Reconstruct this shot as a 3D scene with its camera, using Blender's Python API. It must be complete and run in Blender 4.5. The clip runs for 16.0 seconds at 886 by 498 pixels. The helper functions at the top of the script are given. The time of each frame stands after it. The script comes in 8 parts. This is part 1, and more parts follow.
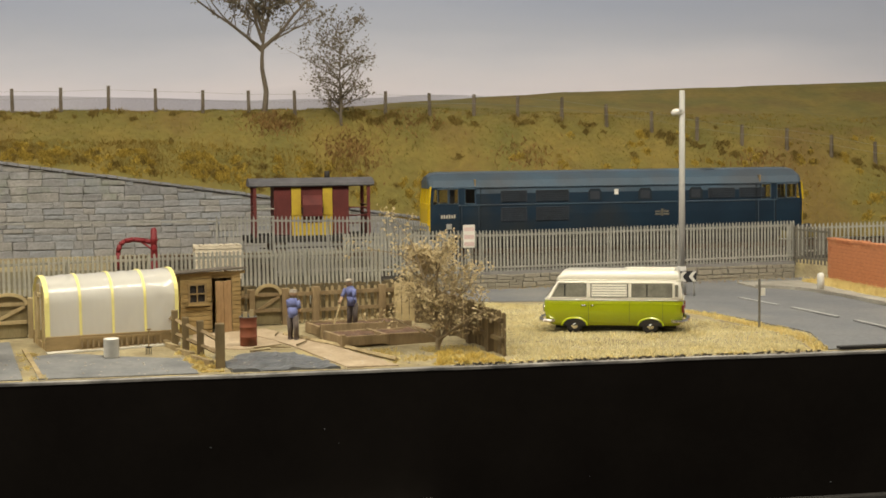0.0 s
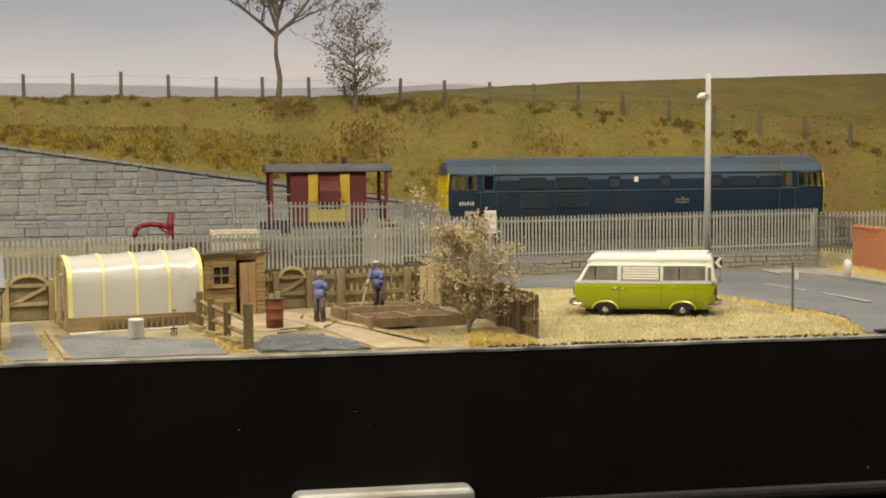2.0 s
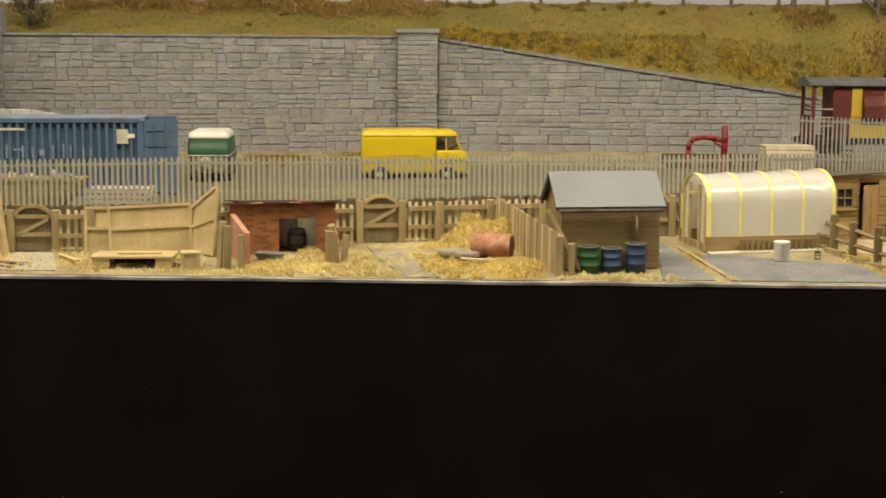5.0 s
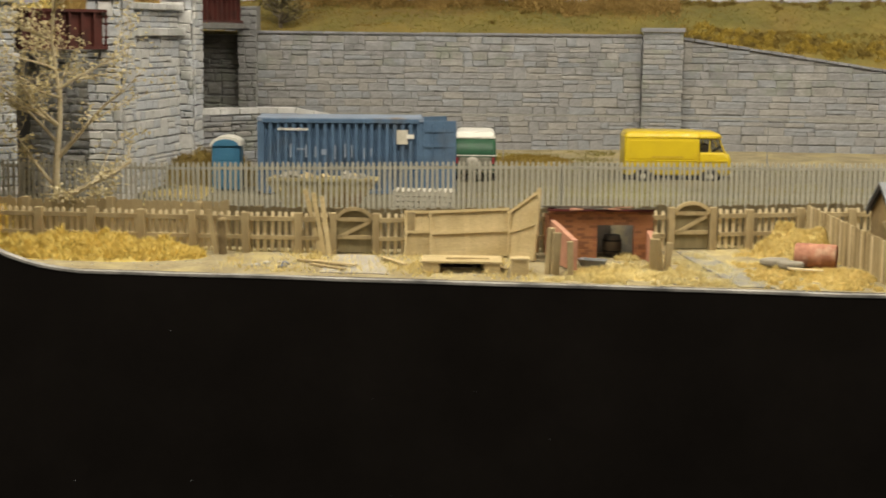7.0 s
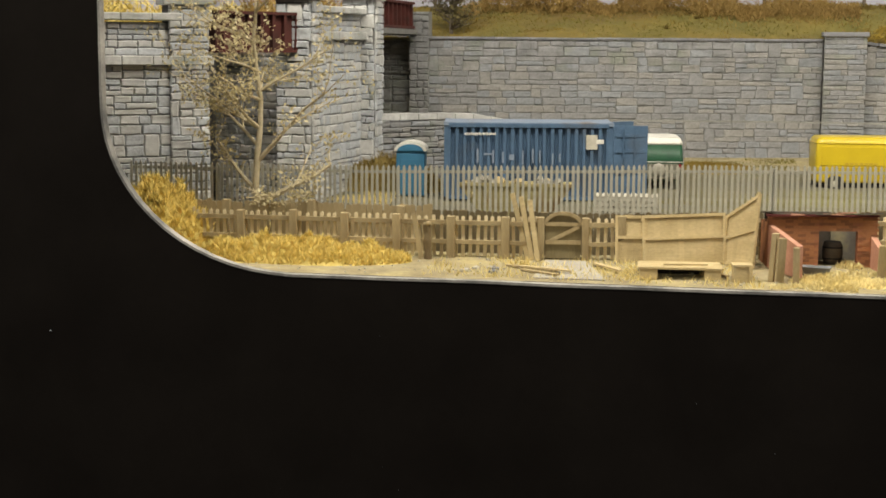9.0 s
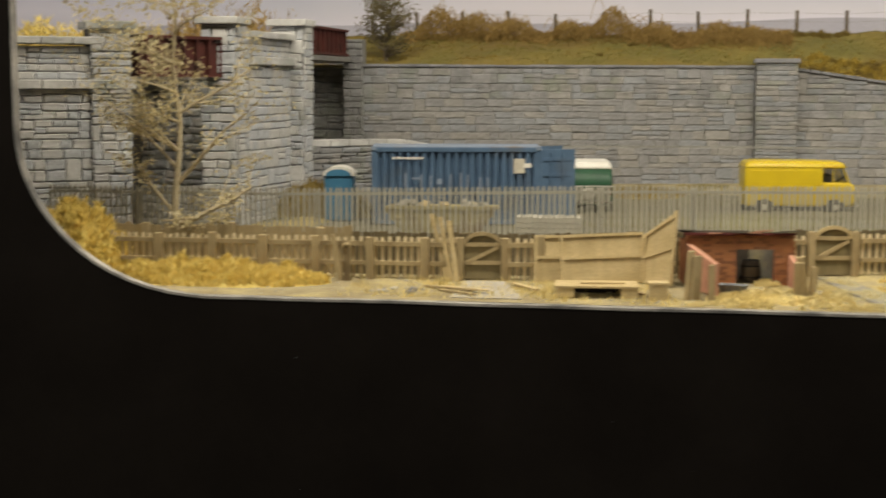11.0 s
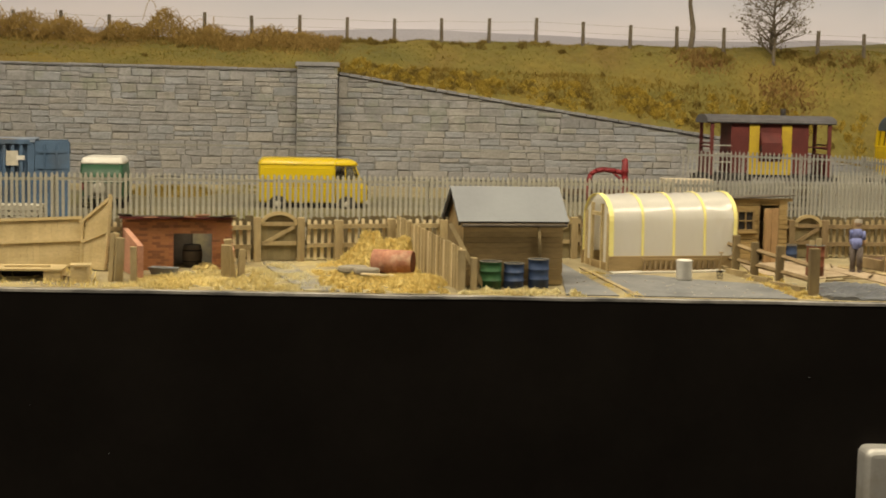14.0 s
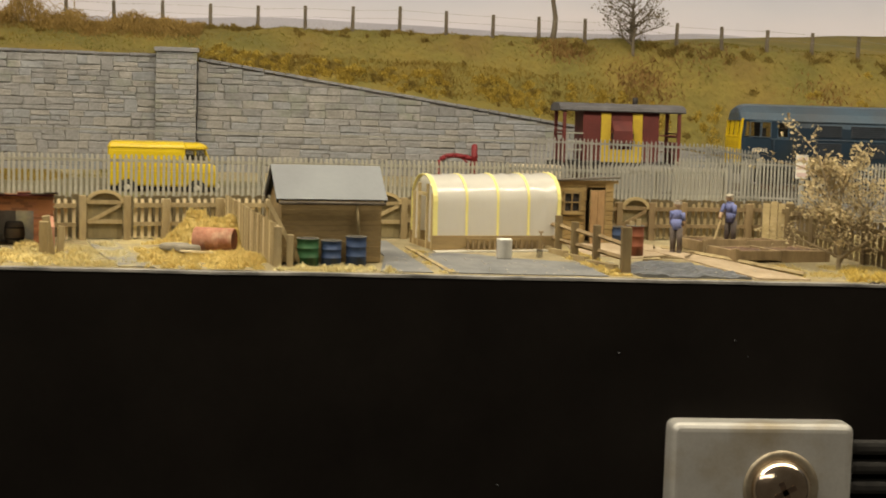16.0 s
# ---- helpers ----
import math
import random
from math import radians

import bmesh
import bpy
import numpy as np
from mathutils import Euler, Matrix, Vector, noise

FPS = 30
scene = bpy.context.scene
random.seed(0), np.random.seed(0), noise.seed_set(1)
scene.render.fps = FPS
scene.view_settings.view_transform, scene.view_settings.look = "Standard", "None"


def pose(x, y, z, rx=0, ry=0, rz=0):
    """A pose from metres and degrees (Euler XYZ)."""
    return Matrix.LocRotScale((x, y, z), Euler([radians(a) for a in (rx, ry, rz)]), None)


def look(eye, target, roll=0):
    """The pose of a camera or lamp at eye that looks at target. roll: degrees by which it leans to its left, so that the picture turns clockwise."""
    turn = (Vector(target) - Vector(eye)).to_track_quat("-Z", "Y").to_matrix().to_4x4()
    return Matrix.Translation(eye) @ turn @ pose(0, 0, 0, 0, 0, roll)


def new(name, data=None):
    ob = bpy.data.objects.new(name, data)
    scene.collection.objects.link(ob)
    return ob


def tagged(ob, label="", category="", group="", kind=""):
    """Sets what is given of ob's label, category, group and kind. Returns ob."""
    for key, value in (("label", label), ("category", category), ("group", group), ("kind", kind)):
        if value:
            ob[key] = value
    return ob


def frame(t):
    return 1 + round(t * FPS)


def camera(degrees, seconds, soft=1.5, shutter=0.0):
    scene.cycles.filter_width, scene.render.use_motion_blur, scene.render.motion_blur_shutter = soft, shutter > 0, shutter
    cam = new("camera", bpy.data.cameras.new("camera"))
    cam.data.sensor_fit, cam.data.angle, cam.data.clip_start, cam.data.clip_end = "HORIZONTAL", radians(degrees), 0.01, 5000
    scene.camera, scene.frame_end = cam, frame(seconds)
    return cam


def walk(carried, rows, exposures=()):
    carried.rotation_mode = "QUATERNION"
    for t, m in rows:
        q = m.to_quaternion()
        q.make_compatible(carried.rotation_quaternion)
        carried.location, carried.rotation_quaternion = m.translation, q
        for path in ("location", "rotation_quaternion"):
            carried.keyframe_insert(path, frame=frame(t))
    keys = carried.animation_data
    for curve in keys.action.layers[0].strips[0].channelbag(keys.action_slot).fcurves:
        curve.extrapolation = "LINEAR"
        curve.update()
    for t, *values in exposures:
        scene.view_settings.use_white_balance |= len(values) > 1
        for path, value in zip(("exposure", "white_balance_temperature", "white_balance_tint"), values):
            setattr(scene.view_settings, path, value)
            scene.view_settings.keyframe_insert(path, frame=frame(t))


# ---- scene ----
# A model railway to 1:76.2. Lengths below are in metres of the full-size place; S brings them to the model's true size.
S = 1 / 76.2
cam = camera(32.72, 16.0, soft=1.7, shutter=0.32)
# seconds, eye, target, roll
PATH = [
    (0, (-7.003, -40.347, 5.952), (0.043, -1.062, 3.295), -0.7),
    (0.5, (-7.168, -40.152, 5.731), (-0.002, -0.888, 3.079), -0.7),
    (1, (-7.371, -39.805, 5.781), (-0.044, -0.566, 3.200), -0.6),
    (1.5, (-7.945, -39.886, 5.758), (-0.673, -0.628, 3.309), -0.6),
    (2, (-7.861, -39.425, 5.367), (-0.698, -0.163, 2.699), -0.5),
    (2.5, (-9.406, -38.976, 4.951), (-3.366, 0.461, 2.081), -0.5),
    (3, (-11.842, -38.406, 5.088), (-8.492, 1.334, 2.007), -0.7),
    (3.5, (-13.358, -38.610, 4.573), (-11.897, 1.193, 0.890), -0.6),
    (4, (-14.212, -38.161, 4.890), (-14.133, 1.612, 0.633), -0.5),
    (4.2, (-14.707, -37.999, 5.056), (-15.108, 1.739, 0.506), -0.3),
    (6.3, (-19.313, -38.874, 7.048), (-22.364, 0.587, 1.253), 0.8),
    (6.5, (-19.969, -38.865, 6.869), (-23.440, 0.554, 1.035), 0.8),
    (7, (-21.803, -38.914, 6.525), (-26.656, 0.373, 0.781), 0.6),
    (7.5, (-22.883, -38.719, 6.454), (-28.834, 0.431, 0.808), 0.5),
    (8, (-23.768, -38.409, 6.220), (-30.447, 0.633, 0.644), 0.6),
    (8.5, (-24.440, -38.262, 6.181), (-31.949, 0.646, 0.725), 0.5),
    (8.7, (-24.688, -38.241, 6.153), (-32.440, 0.625, 0.735), 0.4),
    (10.8, (-24.239, -37.779, 5.461), (-31.750, 1.238, 0.855), 0.1),
    (11, (-23.554, -37.861, 5.596), (-30.337, 1.315, 1.212), 0.2),
    (11.5, (-22.032, -38.232, 5.508), (-26.614, 1.295, 1.427), 0.5),
    (12, (-20.872, -38.312, 5.038), (-24.144, 1.355, 1.057), 0.4),
    (12.5, (-20.819, -38.032, 4.840), (-23.301, 1.700, 0.946), 0.6),
    (13, (-18.845, -37.878, 4.431), (-20.188, 1.911, 0.557), 0.8),
    (13.5, (-17.396, -37.683, 4.545), (-17.298, 2.140, 0.793), 1.1),
    (14, (-16.509, -37.646, 4.608), (-15.380, 2.172, 0.970), 1.2),
    (14.5, (-15.911, -37.911, 4.581), (-14.036, 1.882, 0.971), 1.4),
    (15, (-15.062, -38.238, 4.630), (-12.461, 1.515, 1.031), 1.5),
    (15.5, (-14.852, -38.262, 4.654), (-11.869, 1.470, 1.124), 1.6),
    (16, (-14.041, -38.252, 4.178), (-10.615, 1.434, 0.542), 1.7),
]
# the picture's own automatic brightness and white balance: seconds, stops, kelvin, tint
AUTO = [(0, -0.05, 6500, 10), (1.5, 0, 6500, 10), (2.5, 0, 6650, 10), (3.3, 0, 6900, 10), (4.2, 0.08, 7150, 10), (6.4, 0.0, 7200, 10), (7.3, 0.18, 6250, 10), (8.5, 0.26, 6250, 10), (11, -0.07, 6550, 10), (12, -0.05, 6900, 10), (13, 0, 7200, 10), (14, -0.08, 7320, 10), (15, 0.0, 6980, 10), (16, 0, 7050, 10)]
walk(cam, [(t, look(Vector(e) * S, Vector(g) * S, r)) for t, e, g, r in PATH], AUTO)


# ---- light: warm area lights added out of view above and before the layout, and a dim hall ----
world = bpy.data.worlds.new("world")
scene.world = world
world.use_nodes = True
world.node_tree.nodes["Background"].inputs[0].default_value = (1.0, 0.86, 0.68, 1)
world.node_tree.nodes["Background"].inputs[1].default_value = 0.055


def strip(x, y, z, tx, ty, tz, length, width, watts, tint):
    lamp = bpy.data.lights.new("added_light", "AREA")
    lamp.shape, lamp.size, lamp.size_y, lamp.energy, lamp.color = "RECTANGLE", length * S, width * S, watts, tint
    ob = new("added_light", lamp)
    ob.matrix_world = look(Vector((x, y, z)) * S, Vector((tx, ty, tz)) * S)
    return tagged(ob, "warm area light added out of view to light the layout", "light", kind="structure")


WARM = (1.0, 0.915, 0.745)
strip(-9, -7, 38, -9, 8, 0, 120, 4, 8.9, WARM)
strip(10, 22, 40, 10, 40, 6, 90, 3, 1.15, WARM)
# Unseen front-left fill, added to brighten the bridge and left-facing sides.
strip(-125, -110, 90, -25, 0, 0, 200, 30, 15.0, (1.0, 0.93, 0.80))

# ---- materials ----


def mat(name, a, b=None, size=1.0, rough=0.8, bump=0.0, fine=0.08, metal=0.0, vary=0.0, grain=0.25, spec=0.3, coat=0.0, stain=None, stretch=(1, 1, 1), through_light=0.0):
    """Two scales of noise between two colours; size and fine in metres of the place."""
    m = bpy.data.materials.new(name)
    m.use_nodes = True
    nt = m.node_tree
    N, L = nt.nodes, nt.links
    p = N["Principled BSDF"]
    b = b or tuple(c * 0.7 for c in a)
    tc = N.new("ShaderNodeTexCoord")
    mp = N.new("ShaderNodeMapping")
    mp.inputs["Scale"].default_value = tuple(k / S for k in stretch)
    L.new(tc.outputs["Object"], mp.inputs[0])
    n1 = N.new("ShaderNodeTexNoise")
    n1.inputs["Scale"].default_value, n1.inputs["Detail"].default_value = 1 / size, 6
    n2 = N.new("ShaderNodeTexNoise")
    n2.inputs["Scale"].default_value, n2.inputs["Detail"].default_value = 1 / fine, 4
    L.new(mp.outputs[0], n1.inputs[0])
    L.new(mp.outputs[0], n2.inputs[0])
    r = N.new("ShaderNodeValToRGB")
    r.color_ramp.elements[0].position, r.color_ramp.elements[1].position = 0.34, 0.66
    r.color_ramp.elements[0].color, r.color_ramp.elements[1].color = (*a, 1), (*b, 1)
    L.new(n1.outputs[0], r.inputs[0])
    col = r.outputs[0]
    if stain:
        n3 = N.new("ShaderNodeTexNoise")
        n3.inputs["Scale"].default_value, n3.inputs["Detail"].default_value = 0.6 / size, 8
        L.new(mp.outputs[0], n3.inputs[0])
        r3 = N.new("ShaderNodeValToRGB")
        r3.color_ramp.elements[0].position, r3.color_ramp.elements[1].position = 0.52, 0.68
        L.new(n3.outputs[0], r3.inputs[0])
        mx = N.new("ShaderNodeMixRGB")
        mx.inputs[2].default_value = (*stain, 1)
        L.new(r3.outputs[0], mx.inputs[0])
        L.new(col, mx.inputs[1])
        col = mx.outputs[0]
    hsv = N.new("ShaderNodeHueSaturation")
    L.new(col, hsv.inputs["Color"])
    ma = N.new("ShaderNodeMath")
    ma.operation = "MULTIPLY_ADD"
    ma.inputs[1].default_value, ma.inputs[2].default_value = 2 * grain, 1 - grain
    L.new(n2.outputs[0], ma.inputs[0])
    val = ma.outputs[0]
    if vary:
        oi = N.new("ShaderNodeObjectInfo")
        ge = N.new("ShaderNodeNewGeometry")
        add = N.new("ShaderNodeMath")
        add.operation = "ADD"
        L.new(oi.outputs["Random"], add.inputs[0])
        L.new(ge.outputs["Random Per Island"], add.inputs[1])
        mv = N.new("ShaderNodeMath")
        mv.operation = "MULTIPLY_ADD"
        mv.inputs[1].default_value, mv.inputs[2].default_value = vary, 1 - vary
        L.new(add.outputs[0], mv.inputs[0])
        mm = N.new("ShaderNodeMath")
        mm.operation = "MULTIPLY"
        L.new(val, mm.inputs[0])
        L.new(mv.outputs[0], mm.inputs[1])
        val = mm.outputs[0]
    L.new(val, hsv.inputs["Value"])
    L.new(hsv.outputs[0], p.inputs["Base Color"])
    p.inputs["Roughness"].default_value, p.inputs["Metallic"].default_value = rough, metal
    p.inputs["Specular IOR Level"].default_value, p.inputs["Coat Weight"].default_value = spec, coat
    if bump:
        bp = N.new("ShaderNodeBump")
        bp.inputs["Strength"].default_value, bp.inputs["Distance"].default_value = min(1, bump * 4), bump * S
        L.new(n2.outputs[0], bp.inputs["Height"])
        L.new(bp.outputs[0], p.inputs["Normal"])
    if through_light:
        tr, mix = N.new("ShaderNodeBsdfTranslucent"), N.new("ShaderNodeMixShader")
        mix.inputs[0].default_value = through_light
        L.new(hsv.outputs[0], tr.inputs[0])
        L.new(p.outputs[0], mix.inputs[1])
        L.new(tr.outputs[0], mix.inputs[2])
        L.new(mix.outputs[0], N["Material Output"].inputs[0])
    return m


EARTH = mat("earth", (0.345, 0.295, 0.175), (0.24, 0.195, 0.11), 0.9, 0.95, 0.06, 0.15, stain=(0.40, 0.33, 0.16), grain=0.4)
YARD = mat("yard_ash", (0.125, 0.115, 0.083), (0.16, 0.14, 0.082), 3.0, 0.95, 0.04, 0.15, stain=(0.20, 0.185, 0.075))
TURF = mat("hill_turf", (0.14, 0.124, 0.034), (0.205, 0.154, 0.04), 2.8, 0.95, 0.14, 0.4, stain=(0.165, 0.115, 0.036), grain=0.35)
GRASS_GREEN = mat("green_fibre", (0.155, 0.145, 0.032), (0.24, 0.19, 0.04), 2.6, 0.9, vary=0.05, grain=0.12, through_light=0.28)
STRAW = mat("straw_fibre", (0.84, 0.71, 0.33), (0.72, 0.575, 0.22), 1.0, 0.9, vary=0.14, grain=0.15, through_light=0.28)
STRAW_PALE = mat("pale_straw_fibre", (0.85, 0.75, 0.42), (0.74, 0.62, 0.28), 0.8, 0.9, vary=0.1, grain=0.15, through_light=0.28)
GOLD = mat("golden_fibre", (0.86, 0.71, 0.25), (0.72, 0.56, 0.16), 0.35, 0.9, vary=0.12, grain=0.2, through_light=0.28)
PALE_GRASS = mat("dry_grass_fibre", (0.82, 0.755, 0.48), (0.72, 0.63, 0.34), 1.2, 0.9, vary=0.12, grain=0.12, through_light=0.28)
BRAMBLE = mat("bramble_fibre", (0.40, 0.27, 0.09), (0.28, 0.185, 0.062), 1.0, 0.9, vary=0.18, through_light=0.28)
STONE = mat("weathered_stone", (0.275, 0.272, 0.276), (0.19, 0.19, 0.194), 0.7, 0.9, 0.06, 0.12, vary=0.12, stain=(0.215, 0.225, 0.205), grain=0.35)
# Pale bridge stone, raised further so part of its colour is light on it.
STONE_LIGHT = mat("pale_weathered_stone", (0.59, 0.585, 0.57), (0.42, 0.415, 0.41), 1.0, 0.9, 0.05, 0.12, vary=0.13, stain=(0.30, 0.31, 0.28))
STONE_BLUE = mat("blue_grey_stone", (0.27, 0.278, 0.295), (0.195, 0.203, 0.215), 0.8, 0.9, 0.06, 0.12, vary=0.13, stain=(0.22, 0.228, 0.21), grain=0.35)
STONE_TAN = mat("buff_grey_stone", (0.30, 0.29, 0.278), (0.225, 0.217, 0.207), 0.6, 0.9, 0.06, 0.12, vary=0.12, stain=(0.22, 0.23, 0.2), grain=0.35)
ABUT_BLUE = mat("pale_blue_grey_stone", (0.52, 0.535, 0.56), (0.37, 0.385, 0.41), 0.8, 0.9, 0.07, 0.1, vary=0.13, stain=(0.29, 0.30, 0.30), grain=0.4)
ABUT = (STONE_LIGHT, ABUT_BLUE)
MORTAR = mat("mortar", (0.195, 0.19, 0.18), (0.235, 0.228, 0.215), 0.8, 0.95, 0.03)
COPING = mat("coping_stone", (0.24, 0.24, 0.255), (0.16, 0.16, 0.17), 0.8, 0.9, 0.04, 0.12, vary=0.12)
PALISADE = mat("galvanised_paint", (0.365, 0.357, 0.315), (0.275, 0.267, 0.232), 0.8, 0.6, vary=0.06)
PALISADE_PALE = mat("pale_galvanised_paint", (0.45, 0.43, 0.355), (0.36, 0.345, 0.28), 0.8, 0.6, vary=0.06)
PALISADE_MID = mat("dull_galvanised_paint", (0.29, 0.285, 0.26), (0.22, 0.215, 0.195), 0.8, 0.6, vary=0.06)
PALISADE_DARK = mat("weathered_steel", (0.17, 0.16, 0.135), (0.13, 0.115, 0.09), 0.6, 0.7, vary=0.1)
WOOD = mat("grey_brown_timber", (0.42, 0.335, 0.185), (0.26, 0.195, 0.10), 0.5, 0.85, 0.02, 0.05, vary=0.15, stretch=(1, 1, 0.25))
# Cream timber with the light on the fence pales put into its colour.
CREAM_WOOD = mat("lit_cream_timber", (0.74, 0.635, 0.42), (0.56, 0.465, 0.28), 0.4, 0.85, 0.02, 0.05, vary=0.12, stretch=(1, 1, 0.25))
PALLET = mat("bleached_pallet_timber", (0.66, 0.585, 0.455), (0.54, 0.47, 0.355), 0.4, 0.85, 0.02, 0.05, vary=0.1)
PALE_WOOD = mat("new_timber", (0.55, 0.44, 0.245), (0.43, 0.335, 0.17), 0.5, 0.8, 0.02, 0.05, vary=0.1, stretch=(0.4, 1, 1))
SHED_WOOD = mat("creosoted_timber", (0.33, 0.235, 0.112), (0.22, 0.155, 0.072), 0.6, 0.8, 0.02, 0.06, vary=0.1, stretch=(0.3, 1, 1))
HUT_WOOD = mat("brown_stained_timber", (0.40, 0.285, 0.125), (0.27, 0.185, 0.075), 0.4, 0.75, 0.02, 0.06, vary=0.1, stretch=(0.3, 1, 1))
DOOR_WOOD = mat("red_brown_door_timber", (0.44, 0.28, 0.14), (0.32, 0.20, 0.095), 0.4, 0.7, 0.02, 0.06, stretch=(1, 1, 0.3))
SLATE = mat("grey_roofing_felt", (0.235, 0.25, 0.265), (0.205, 0.215, 0.23), 1.5, 0.7, 0.004, 0.1, grain=0.06)
FELT_DARK = mat("dark_roofing_felt", (0.13, 0.11, 0.085), (0.085, 0.07, 0.055), 0.6, 0.85, 0.03, 0.1)
ASPHALT = mat("asphalt", (0.15, 0.155, 0.165), (0.185, 0.186, 0.187), 3.0, 0.8, 0.02, 0.12, stain=(0.215, 0.212, 0.20))
SLAB = mat("grey_path_felt", (0.17, 0.175, 0.18), (0.22, 0.22, 0.215), 1.2, 0.85, 0.02, 0.12, stain=(0.12, 0.125, 0.13))
WETSHEET = mat("black_plastic_sheet", (0.10, 0.105, 0.11), (0.15, 0.155, 0.16), 0.8, 0.35, 0.08, 0.4)
TAN = mat("tan_brick_path", (0.46, 0.365, 0.25), (0.35, 0.27, 0.175), 0.8, 0.9, 0.03, 0.12)
ROAD_PAINT = mat("worn_road_paint", (0.37, 0.37, 0.36), (0.29, 0.29, 0.285), 0.5, 0.7)
KERB = mat("kerb_concrete", (0.36, 0.34, 0.29), (0.27, 0.25, 0.21), 1.0, 0.9, 0.02, 0.1, vary=0.08)
WHITE = mat("white_paint", (0.74, 0.72, 0.66), (0.62, 0.60, 0.54), 0.8, 0.5, grain=0.1)
CREAM = mat("cream_enamel", (0.82, 0.79, 0.68), (0.78, 0.75, 0.64), 1.5, 0.28, grain=0.04, coat=0.4, spec=0.5)
LIME = mat("lime_green_enamel", (0.38, 0.445, 0.008), (0.35, 0.415, 0.008), 1.5, 0.25, grain=0.05, coat=0.5, spec=0.5)
# Darker lime that puts the shade of the door gaps into colour.
LIME_GAP_SHADE = mat("green_gap_shade", (0.16, 0.21, 0.006), (0.13, 0.17, 0.006), 0.5, 0.5)
GLASS_DARK = mat("tinted_glass", (0.21, 0.205, 0.165), (0.14, 0.135, 0.11), 0.35, 0.15, grain=0.3, spec=0.5)
WOOD_BROWN = mat("brown_weathered_timber", (0.30, 0.22, 0.12), (0.185, 0.13, 0.07), 0.5, 0.85, 0.02, 0.05, vary=0.15, stretch=(1, 1, 0.25))
GROUND_SHADE = mat("ground_shade", (0.04, 0.036, 0.03), (0.06, 0.053, 0.041), 1.2, 0.95, 0.04, 0.15)
WOOD_DARK = mat("dark_weathered_timber", (0.20, 0.15, 0.075), (0.12, 0.085, 0.045), 0.5, 0.85, 0.02, 0.05, vary=0.15, stretch=(1, 1, 0.25))
RUBBER = mat("black_rubber", (0.018, 0.017, 0.016), (0.03, 0.028, 0.026), 0.3, 0.7)
BLACK = mat("black_frame_paint", (0.02, 0.019, 0.018), (0.035, 0.03, 0.027), 0.6, 0.7)
CHROME = mat("chrome", (0.72, 0.70, 0.66), (0.62, 0.60, 0.56), 0.5, 0.22, metal=1.0, grain=0.05)
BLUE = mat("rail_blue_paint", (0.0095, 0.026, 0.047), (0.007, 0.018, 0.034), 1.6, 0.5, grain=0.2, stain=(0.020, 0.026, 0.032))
# Lighter than the side blue to carry the roof's sheen; the stain is weathering.
BLUE_ROOF = mat("weathered_blue_with_sheen", (0.055, 0.092, 0.132), (0.062, 0.074, 0.09), 1.8, 0.40, grain=0.25, stain=(0.045, 0.05, 0.055))
BLUE_DARK = mat("grimy_blue_louvre", (0.010, 0.022, 0.036), (0.014, 0.018, 0.022), 0.6, 0.6)
LOUVRE = mat("dusty_blue_louvre", (0.036, 0.041, 0.052), (0.026, 0.032, 0.042), 0.6, 0.6)
BANK_STONE = mat("brown_bank_stone", (0.30, 0.275, 0.22), (0.24, 0.215, 0.17), 0.7, 0.95, 0.05, 0.12, vary=0.1)
GATE_WOOD = mat("olive_brown_boards", (0.235, 0.195, 0.105), (0.17, 0.135, 0.07), 0.5, 0.85, 0.02, 0.05, vary=0.12, stretch=(1, 1, 0.25))
# Brown darkened so the gaps of the fence in front look shaded.
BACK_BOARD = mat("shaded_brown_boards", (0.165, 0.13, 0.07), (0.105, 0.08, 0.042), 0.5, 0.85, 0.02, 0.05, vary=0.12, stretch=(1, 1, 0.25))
DIRT = mat("trodden_dirt", (0.26, 0.245, 0.20), (0.20, 0.19, 0.165), 0.5, 0.95, 0.05, 0.12, stain=(0.38, 0.33, 0.19))
WEED = mat("golden_weed", (0.37, 0.28, 0.095), (0.27, 0.195, 0.06), 0.7, 0.95, 0.1, 0.15, vary=0.15, through_light=0.28)
PAVE = mat("pale_paving", (0.42, 0.39, 0.32), (0.34, 0.31, 0.26), 0.8, 0.9, 0.03, 0.1)
YELLOW = mat("warning_yellow", (0.72, 0.50, 0.012), (0.64, 0.43, 0.012), 0.8, 0.5, grain=0.1)
MAROON = mat("bauxite_maroon", (0.125, 0.028, 0.024), (0.09, 0.022, 0.02), 0.7, 0.65, grain=0.15)
MUSTARD = mat("mustard_panel", (0.50, 0.36, 0.035), (0.42, 0.29, 0.035), 0.6, 0.65, grain=0.15)
ROOF_GREY = mat("grimy_roof_canvas", (0.125, 0.122, 0.13), (0.085, 0.082, 0.088), 0.7, 0.8, 0.02)
RED = mat("red_oxide_enamel", (0.22, 0.022, 0.026), (0.16, 0.015, 0.02), 0.5, 0.5)
CONT = mat("container_blue", (0.085, 0.145, 0.235), (0.062, 0.108, 0.18), 0.9, 0.55, stain=(0.085, 0.11, 0.15), grain=0.2)
CONT_TOP = mat("container_roof_blue", (0.23, 0.28, 0.36), (0.18, 0.22, 0.29), 0.9, 0.6, stain=(0.20, 0.16, 0.12))
LOO = mat("toilet_blue_plastic", (0.06, 0.20, 0.34), (0.05, 0.17, 0.29), 0.8, 0.45, grain=0.1)
VAN_YELLOW = mat("post_yellow_enamel", (0.60, 0.445, 0.018), (0.53, 0.385, 0.018), 1.0, 0.35, grain=0.06, coat=0.3)
